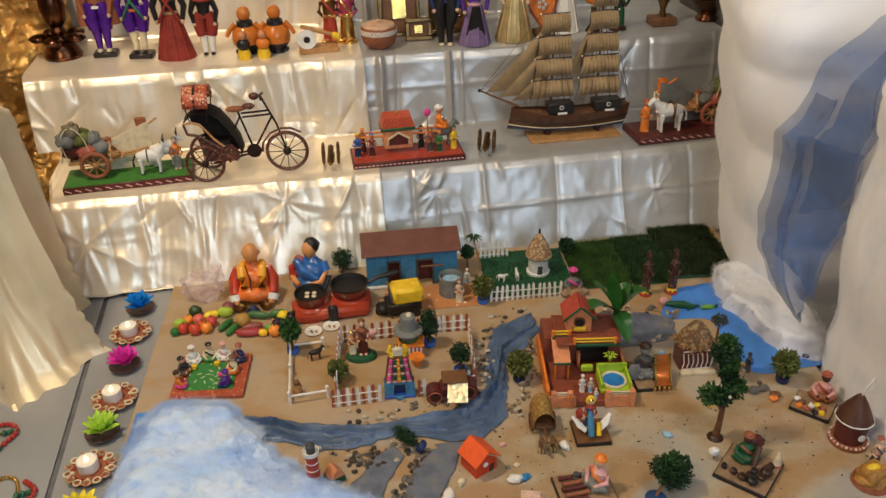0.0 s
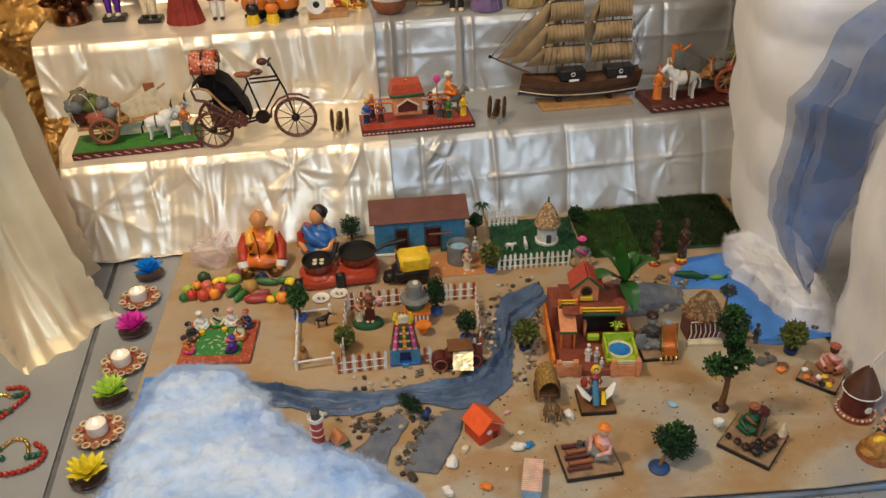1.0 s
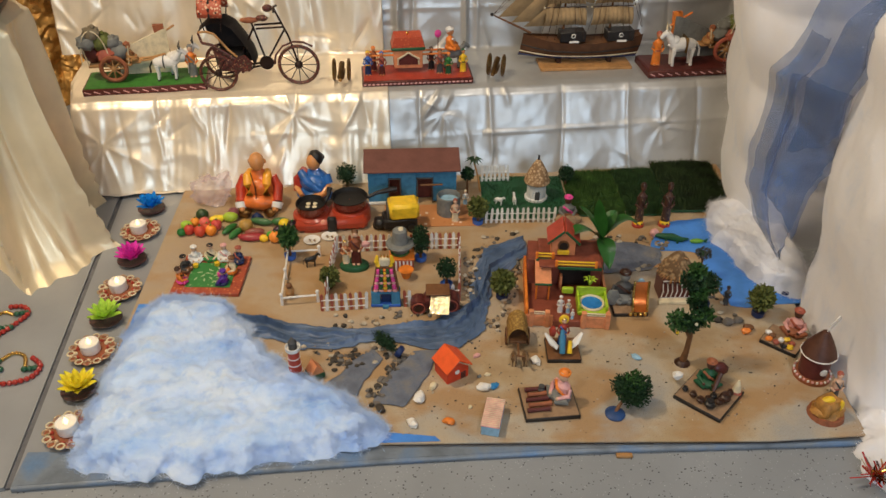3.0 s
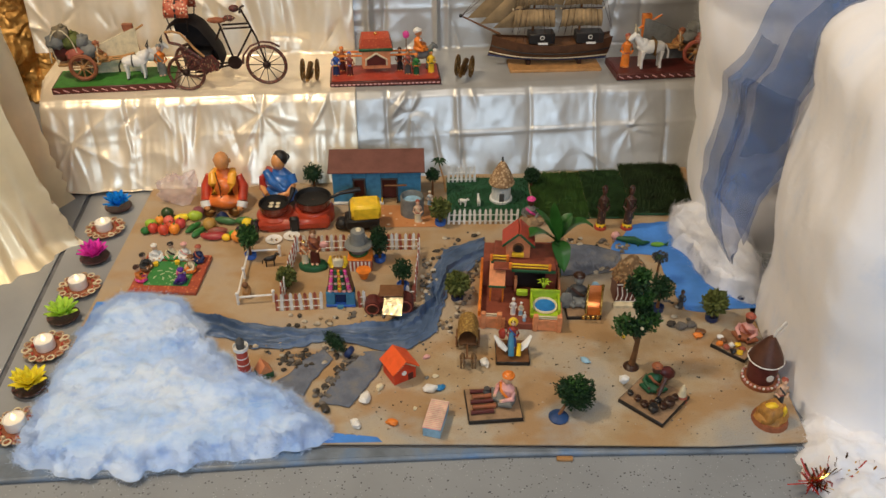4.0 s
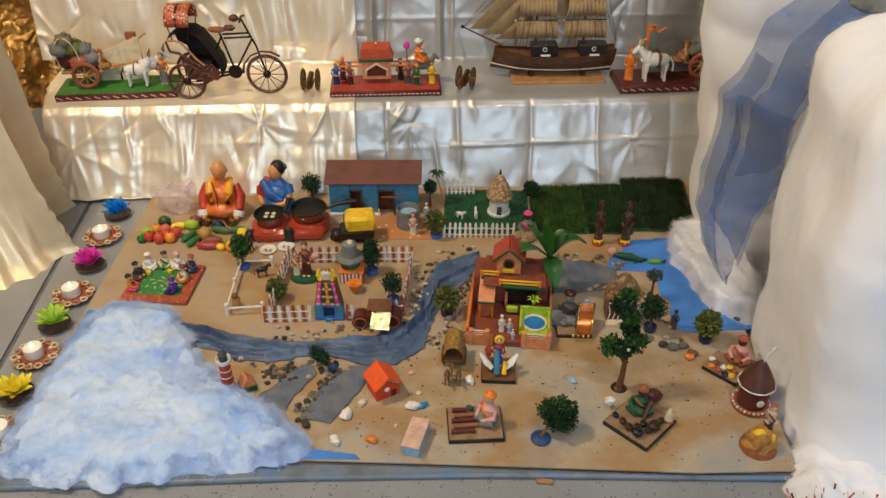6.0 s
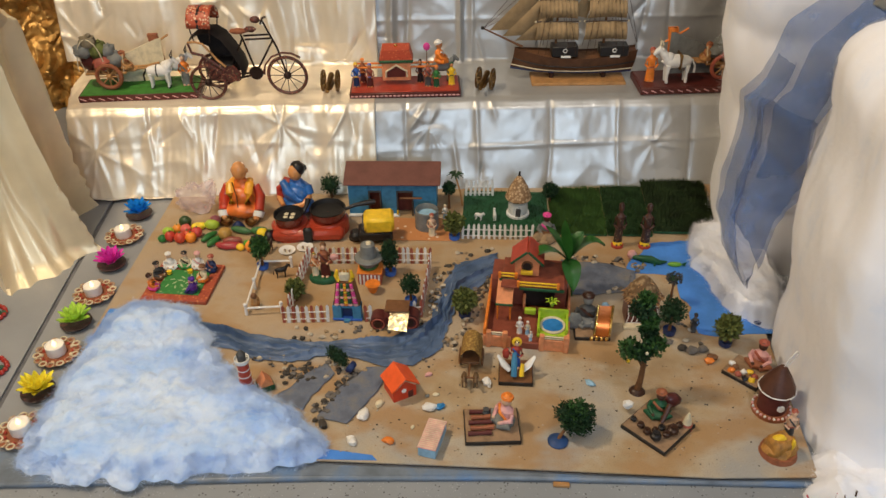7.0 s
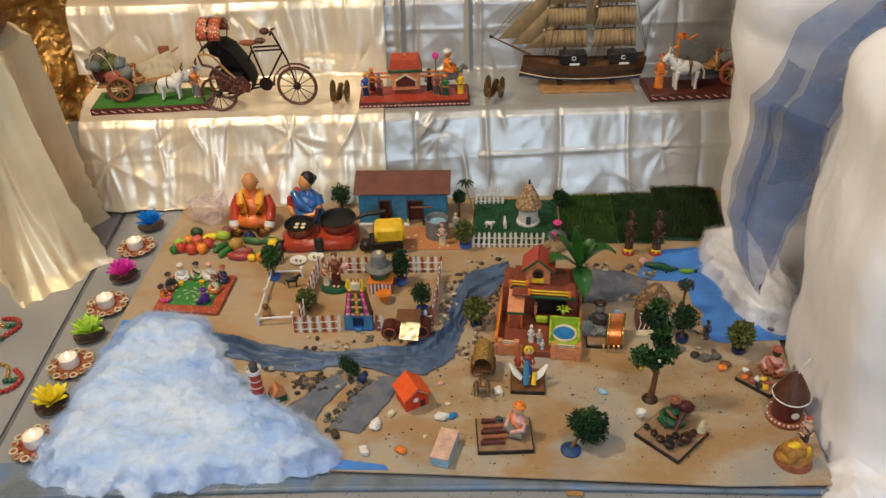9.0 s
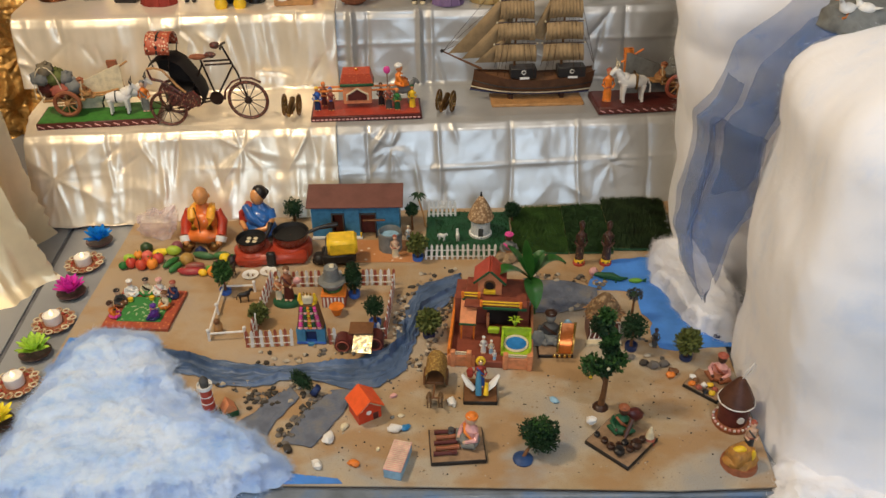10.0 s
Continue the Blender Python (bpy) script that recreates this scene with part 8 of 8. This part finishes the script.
            def sail(a, c, z=z, w=w, mx=mx):
                return (mx + (a - 0.5) * w * (1 - 0.06 * c), -0.012 - 0.016 * math.sin(math.pi * c) * (0.6 + 0.4 * math.sin(math.pi * a)) - 0.0012 * math.sin(a * 60), z + 0.047 * c + 0.003 * math.sin(a * 3.1) + 0.001 * nz(a * 8, c * 6))
            part("sail", Build().grid(sail, 48, 8, SAIL), mast, "striped tan canvas sail")
    for (x0, z0), (x1, z1), (x2, z2) in (((-0.235, 0.120), (-0.060, 0.31), (-0.100, 0.125)), ((-0.200, 0.104), (-0.055, 0.26), (-0.085, 0.108)), ((-0.165, 0.092), (-0.055, 0.20), (-0.080, 0.092)), ((-0.02, 0.16), (0.065, 0.34), (0.02, 0.15))):
        def jib(a, c, p=((x0, z0), (x1, z1), (x2, z2))):
            x = p[0][0] + (p[1][0] - p[0][0]) * a + (p[2][0] - p[0][0]) * c * (1 - a)
            z = p[0][1] + (p[1][1] - p[0][1]) * a + (p[2][1] - p[0][1]) * c * (1 - a)
            return (x, 0.004 - 0.016 * math.sin(math.pi * a) * math.sin(math.pi * min(1, c + 0.2)), z)
        part("jib_sail", Build().grid(jib, 12, 8, SAIL), t, "tan three-cornered sail")
    lines = [((mx, 0, top * 0.92), (mx + dx, y, 0.066)) for mx, top in tops.items() for dx in (-0.05, -0.03, 0.03, 0.05) for y in (-0.033, 0.033)]
    lines += [((-0.25, 0, 0.128), (-0.057, 0, z)) for z in (0.36, 0.30, 0.22)]
    lines += [((-0.057, 0, 0.36), (0.070, 0, 0.40)), ((0.070, 0, 0.40), (0.160, 0, 0.085)), ((0.070, 0, 0.30), (0.158, 0, 0.085))]
    for a, c in lines:
        part("rigging_line", Build().tube([a, c], 0.0006, DKBROWN, 4), t)



ship()

# ---- upper step: dolls and brassware ----
def tall_doll(x, y, h, top, lower, hair, label, skirt=False, base=None, legs=None, turn=0.0, trims=()):
    b = Build()
    z = 0.0
    if base:
        b.box((0, 0, 0.007), (0.062, 0.046, 0.014), base, 0.003)
        z = 0.014
    if skirt:
        b.lathe((0, 0, z), [(h * 0.21, 0), (h * 0.20, h * 0.06), (h * 0.12, h * 0.36), (h * 0.075, h * 0.55)], lower, 22, None, 1, 0.8)
        for i in range(9):
            a = i * 0.7
            b.tube([(h * 0.20 * math.cos(a), h * 0.16 * math.sin(a), z + 0.002), (h * 0.085 * math.cos(a), h * 0.065 * math.sin(a), z + h * 0.5)], [h * 0.022, h * 0.012], lower, 6)
    else:
        for sx in (-1, 1):
            b.tube([(sx * h * 0.055, 0, z + h * 0.30), (sx * h * 0.05, 0, z + h * 0.12), (sx * h * 0.05, -0.002, z)], [h * 0.065, h * 0.04, h * 0.03], legs or lower, 10)
            b.ball((sx * h * 0.05, -h * 0.03, z + h * 0.015), (h * 0.035, h * 0.06, h * 0.022), BLACK if legs else CREAMPAINT, 8)
            b.tube([(sx * h * 0.055, 0, z + h * 0.56), (sx * h * 0.085, 0, z + h * 0.40), (sx * h * 0.06, 0, z + h * 0.26)], [h * 0.07, h * 0.085, h * 0.07], lower, 12)
    b.lathe((0, 0, z), [(h * 0.085, h * 0.50), (h * 0.08, h * 0.60), (h * 0.115, h * 0.76), (h * 0.05, h * 0.83), (h * 0.04, h * 0.86)], top, 16, None, 1, 0.7)
    b.ball((0, 0, z + h * 0.92), (h * 0.07, h * 0.075, h * 0.085), PALESKIN, 12)
    b.ball((0, h * 0.02, z + h * 0.95), (h * 0.078, h * 0.078, h * 0.07), hair, 12, 0.2, 2)
    for sx in (-1, 1):
        b.tube([(sx * h * 0.11, 0, z + h * 0.75), (sx * h * 0.17, -0.004, z + h * 0.58), (sx * h * 0.14, -h * 0.06, z + h * 0.44)], [h * 0.045, h * 0.035, h * 0.026], top, 9)
        b.ball((sx * h * 0.135, -h * 0.07, z + h * 0.42), h * 0.026, PALESKIN, 8)
    for kind, mat in trims:
        if kind == "sashes":
            for sx in (-1, 1):
                b.tube([(sx * h * 0.10, -h * 0.04, z + h * 0.76), (-sx * h * 0.02, -h * 0.10, z + h * 0.60), (-sx * h * 0.12, -h * 0.08, z + h * 0.42)], h * 0.026, mat, 7, None, 0.6)
        elif kind == "apron":
            b.prism([(-h * 0.05, h * 0.52), (h * 0.05, h * 0.52), (h * 0.13, h * 0.10), (h * 0.11, h * 0.05), (-h * 0.11, h * 0.05), (-h * 0.13, h * 0.10)], h * 0.012, mat, pose(0, -h * 0.085, z) @ pose(0, 0, 0, 10, 0, 0))
        elif kind == "coat":
            for sx in (-1, 1):
                b.tube([(sx * h * 0.10, h * 0.02, z + h * 0.78), (sx * h * 0.15, h * 0.03, z + h * 0.55), (sx * h * 0.17, h * 0.02, z + h * 0.30)], [h * 0.05, h * 0.06, h * 0.065], mat, 9)
        elif kind == "collar":
            b.lathe((0, 0, z + h * 0.72), [(h * 0.125, 0), (h * 0.135, h * 0.02), (h * 0.06, h * 0.10)], mat, 16, None, 1, 0.75)
            b.lathe((0, 0, z + h * 0.50), [(h * 0.095, 0), (h * 0.095, h * 0.03)], mat, 16, None, 1, 0.78)
    return figure("costume_doll", (x, y, Z2, 0, 0, turn), label, b, "costume dolls", "doll")


SHINY_PURPLE = paint("shiny_purple_cloth", (0.10, 0.02, 0.30), 0.22, 0.4, 40, 0.2, 0.4)
VELVET = paint("red_velvet", (0.26, 0.03, 0.02), 0.7, 0.35, 30)
GOLDCLOTH = paint("gold_cloth", (0.62, 0.45, 0.20), 0.35, 0.3, 30, 0.2, 0.5)
tall_doll(-0.868, 1.262, 0.235, TERRA, SHINY_PURPLE, BLACK, "costume doll in shiny purple trousers on a black base", base=BLACK, turn=5, trims=(("coat", TERRA), ("collar", WHITE)))
b = tall_doll(-0.765, 1.235, 0.225, SHINY_PURPLE, SHINY_PURPLE, BLACK, "costume doll in purple with green and orange sashes", base=BLACK, legs=CREAMPAINT, trims=(("sashes", paint("sash_green", (0.03, 0.16, 0.07), 0.4)), ("collar", ORANGE)))
tall_doll(-0.668, 1.215, 0.24, BLACK, VELVET, BROWN, "costume doll in a long red velvet dress", skirt=True, trims=(("collar", GOLDCLOTH), ("sashes", VELVET)))
tall_doll(-0.583, 1.235, 0.20, BLACK, VELVET, BLACK, "costume doll in red breeches and white stockings", legs=WHITE, trims=(("collar", VELVET),))
b = tall_doll(0.066, 1.215, 0.235, NAVY, BLACK, DKBROWN, "costume doll in a dark blue suit")
tall_doll(0.147, 1.215, 0.215, PURPLE, paint("lilac_cloth", (0.20, 0.13, 0.26), 0.6), DKBROWN, "costume doll in a dark apron and lilac dress", skirt=True, trims=(("apron", BLACK), ("collar", ROSE)))
tall_doll(0.262, 1.24, 0.25, CREAMPAINT, GOLDCLOTH, BLACK, "costume doll in wide shiny gold trousers", skirt=True)
tall_doll(0.415, 1.30, 0.24, WHITE, WHITE, BLACK, "costume doll in a long white gown", skirt=True)

LACQ = paint("orange_lacquer", (0.58, 0.17, 0.025), 0.15, 0.15, 30, 0.0, 0, 0.7)
for x, y in ((-0.478, 1.225), (-0.398, 1.228)):
    b = Build().lathe((0, 0, 0), [(0.024, 0), (0.022, 0.012), (0.030, 0.016), (0.042, 0.034)], BLACK, 22).lathe((0, 0, 0), [(0.042, 0.034), (0.045, 0.052), (0.040, 0.072), (0.026, 0.086)], LACQ, 22).lathe((0, 0, 0), [(0.026, 0.086), (0.024, 0.100), (0.016, 0.106)], BLACK, 20)
    b.ball((0, 0, 0.122), (0.021, 0.021, 0.023), LACQ, 16)
    for sx in (-1, 1):
        b.tube([(sx * 0.03, 0, 0.092), (sx * 0.048, -0.005, 0.074), (sx * 0.058, -0.01, 0.056)], [0.008, 0.007, 0.006], LACQ, 9)
        b.ball((sx * 0.026, -0.01, 0.010), (0.012, 0.016, 0.008), BLACK, 10)
    figure("lacquer_doll", pose(x, y, Z2) @ Matrix.Scale(0.88, 4), "round lacquered doll in orange and black", b, "lacquer dolls", "doll")
    b = Build().lathe((0, 0, 0), [(0.014, 0), (0.016, 0.010), (0.012, 0.022)], YELLOW, 16).ball((0, 0, 0.034), (0.016, 0.013, 0.014), BLACK if x < -0.45 else ORANGE, 12).ball((0, 0, 0.054), 0.011, SKIN, 10)
    figure("lacquer_doll", pose(x - 0.004 + (0.0 if x < -0.45 else -0.028), y - 0.052, Z2) @ Matrix.Scale(1.15, 4), "small lacquered doll with a yellow skirt", b, "lacquer dolls", "doll")

t = thing("wooden_craft", (-0.285, 1.215, Z2, 0, 0, 4), "wooden base with a white disc and carved rods", "wooden toy")
part("base", Build().box((0, 0, 0.008), (0.108, 0.050, 0.016), TAN, 0.002), t)
dsc = part("disc", Build().tube([(-0.030, -0.028, 0.040), (-0.030, -0.020, 0.040)], 0.026, WHITE, 28), t, "white disc")
part("disc_hole", Build().tube([(-0.030, -0.0285, 0.040), (-0.030, -0.0278, 0.040)], 0.009, BLACK, 18), dsc, "black centre")
part("rod", Build().tube([(-0.045, 0.008, 0.068), (0.05, -0.002, 0.040)], 0.0055, TAN, 10), t)
part("rod_end", Build().tube([(0.040, 0, 0.042), (0.058, -0.004, 0.036)], [0.009, 0.011], YELLOW, 12), t, "yellow rod end")
for x, mt, mt2 in ((-0.252, BRASS, RED), (-0.205, paint("rose_red_cloth", (0.36, 0.04, 0.09), 0.4), GOLD)):
    b = Build()
    standing(b, (0, 0, 0), 0.165, mt, SKIN, GOLD, mt2, GOLD)
    figure("festival_idol", (x, 1.285, Z2), "bright painted festival idol with gold crown", b, "festival idols", "idol")
t = thing("clay_pot", (-0.118, 1.225, Z2), "brown pot with a white patterned band and wooden lid", "pot")
part("body", Build().lathe((0, 0, 0), [(0.028, 0), (0.044, 0.014), (0.050, 0.034), (0.050, 0.052), (0.046, 0.060)], TERRA, 28), t)
part("band", Build().lathe((0, 0, 0.040), [(0.0508, 0), (0.0512, 0.004), (0.0505, 0.013)], spotted("white_lace", (0.62, 0.55, 0.48), [(0.3, 0.12, 0.07), (0.7, 0.65, 0.6)], 190, 0.25), 28), t, "white lace-like band")
part("lid", Build().lathe((0, 0, 0.058), [(0.047, 0), (0.044, 0.006), (0.020, 0.009), (0.006, 0.010), (0.007, 0.018), (0.001, 0.020)], PALESKIN, 28), t)
for x, y, w, h in ((-0.055, 1.32, 0.12, 0.16), (-0.005, 1.27, 0.075, 0.062), (0.10, 1.33, 0.14, 0.15)):
    t = thing("gilt_frame", (x, y, Z2, -10, 0, 4), "gilt picture frame leaning on the step", "picture frame", "gilt frames")
    part("panel", Build().box((0, 0.004, h / 2), (w, 0.006, h), BROWN, 0.001), t)
    for c, s in (((0, -0.001, 0.006), (w, 0.012, 0.012)), ((0, -0.001, h - 0.006), (w, 0.012, 0.012)), ((-w / 2 + 0.006, -0.001, h / 2), (0.012, 0.012, h - 0.024)), ((w / 2 - 0.006, -0.001, h / 2), (0.012, 0.012, h - 0.024))):
        part("frame_bar", Build().box(c, s, BRASS, 0.002), t)
    part("gold_relief", Build().box((0, -0.001, h / 2), (w * 0.35, 0.006, h * 0.4), GOLD, 0.003), t, "gold relief")

t = thing("oil_lamp", (-0.985, 1.272, Z2), "dark copper oil lamp with leaf-shaped cups", "oil lamp")
part("foot", Build().lathe((0, 0, 0), [(0.050, 0), (0.052, 0.008), (0.044, 0.022), (0.040, 0.036), (0.048, 0.046), (0.020, 0.052)], COPPER, 28), t)
part("stem", Build().lathe((0, 0, 0.05), [(0.018, 0), (0.014, 0.010), (0.022, 0.022), (0.016, 0.034), (0.030, 0.052), (0.034, 0.090), (0.030, 0.13), (0.010, 0.16)], COPPER, 24), t)
for i in range(5):
    a = i * 2 * math.pi / 5 - 1.57
    part("cup", Build().ball((0.052 * math.cos(a), 0.052 * math.sin(a), 0.056), (0.026, 0.026, 0.012), COPPER, 14, 0.1, i), t)
# right end of the upper step
t = thing("heart_shield", (0.348, 1.262, Z2, -8, 0, 6), "orange heart-shaped ornament with a white flower", "ornament")
part("plate", Build().prism([(0, 0.02), (0.036, 0.072), (0.045, 0.105), (0.03, 0.13), (0, 0.12), (-0.03, 0.13), (-0.045, 0.105), (-0.036, 0.072)], 0.008, ORANGE), t)
part("rim", Build().tube([(0, -0.002, 0.02), (0.036, -0.002, 0.072), (0.045, -0.002, 0.105), (0.03, -0.002, 0.13), (0, -0.002, 0.12), (-0.03, -0.002, 0.13), (-0.045, -0.002, 0.105), (-0.036, -0.002, 0.072), (0, -0.002, 0.02)], 0.004, BRICKRED, 7), t)
fl = Build()
for i in range(5):
    fl.ball((0.010 * math.cos(i * 1.257), -0.002, 0.085 + 0.010 * math.sin(i * 1.257)), (0.005, 0.002, 0.005), WHITE, 8)
part("flower", fl, t, "white painted flower")
part("stand", Build().box((0, 0.004, 0.010), (0.05, 0.03, 0.02), BROWN, 0.002), t)
figure("round_ornament", (0.50, 1.285, Z2), "orange round ornament on a dark stand", Build().lathe((0, 0, 0), [(0.022, 0), (0.010, 0.02), (0.008, 0.07)], DKBROWN, 14).ball((0, 0, 0.11), (0.036, 0.014, 0.036), ORANGE, 18), "", "ornament")
b = Build()
standing(b, (0, 0, 0), 0.15, BLACK, DARKSKIN, BLACK, DKGREEN, DKBROWN)
figure("dark_figurine", (0.575, 1.29, Z2), "dark carved figurine with green trim", b)
t = thing("trophy", (0.715, 1.318, Z2, 0, 0, 5), "brass ornament on a square wooden block", "ornament")
part("block", Build().box((0, 0, 0.012), (0.074, 0.056, 0.024), BROWN, 0.003), t)
part("figure_top", Build().lathe((0, 0, 0.024), [(0.012, 0), (0.008, 0.02), (0.018, 0.05), (0.008, 0.10)], BRASS, 16), t)
t = thing("copper_bowl", (0.862, 1.345, Z2), "copper footed bowl with a dark rim", "bowl")
part("foot", Build().lathe((0, 0, 0), [(0.032, 0), (0.034, 0.006), (0.026, 0.018), (0.030, 0.028)], COPPER, 26), t)
part("bowl", Build().lathe((0, 0, 0.028), [(0.030, 0), (0.052, 0.024), (0.064, 0.040), (0.060, 0.040), (0.02, 0.012)], COPPER, 26), t)

# ---- gold cloth beside the steps, bird on the hill, loose cloth ----
def gold_sheet(a, c):
    x, y = -1.70 + 0.72 * a, 0.98 + 0.40 * a
    d = 0.06 * nz(a * 7, c * 8, 1.1) + 0.04 * abs(nz(a * 17, c * 19, 3.3)) + 0.02 * abs(nz(a * 40, c * 45, 5.1))
    return (x + 0.3 * d, y - d, -0.0105 + 0.95 * c + 0.01 * nz(a * 9, c * 9))


thing("gold_cloth", (0, 0, 0), "crumpled shiny gold cloth hung beside the steps", "hanging cloth", "", Build().grid(gold_sheet, 150, 190, FOIL))
b = Build()


def heap(a, c):
    th = 2 * math.pi * a
    r = 0.11 * c * (1 + 0.25 * nz(math.cos(th) * 2, math.sin(th) * 2, 0.4))
    return (r * math.cos(th), 0.7 * r * math.sin(th), 0.003 + 0.045 * (1 - c ** 2) + 0.016 * nz(math.cos(th) * 4 * c, math.sin(th) * 4 * c, 2.2) * (1 - c * 0.8))


thing("folded_cloth", (-1.075, 0.235, -0.0105), "loose end of cream cloth lying on the floor", "cloth", "", b.grid(heap, 60, 18, CREAM))


# birds on a rock at the top of the waterfall
figure("grey_rock", (0.845, 0.265, 0.675), "smooth grey rock on top of the cotton hill", Build().ball((0, 0, 0.015), (0.070, 0.045, 0.034), GREY, 18, 0.25, 3), "", "rock")
for x, a in ((0.808, 200), (0.838, 150)):
    b = Build().ball((0, 0, 0.014), (0.015, 0.009, 0.009), WHITE, 14, 0.1, 1).tube([(0.010, 0, 0.018), (0.015, 0, 0.026), (0.017, 0, 0.032)], [0.006, 0.004, 0.0045], WHITE, 9).ball((0.019, 0, 0.032), (0.0055, 0.0045, 0.0045), WHITE, 10).tube([(0.023, 0, 0.031), (0.029, 0, 0.030)], [0.002, 0.0008], ORANGE, 6)
    b.tube([(-0.012, 0, 0.015), (-0.024, 0, 0.018)], [0.006, 0.001], WHITE, 8, None, 0.5)
    for s2 in (-1, 1):
        b.tube([(0.0, s2 * 0.004, 0.008), (0.002, s2 * 0.004, 0.0), (0.010, s2 * 0.005, 0.0)], 0.0018, ORANGE, 6)
    figure("white_bird", (x, 0.238, 0.7005, 0, 0, a), "small white toy bird with orange feet", b, "toy birds", "toy bird")
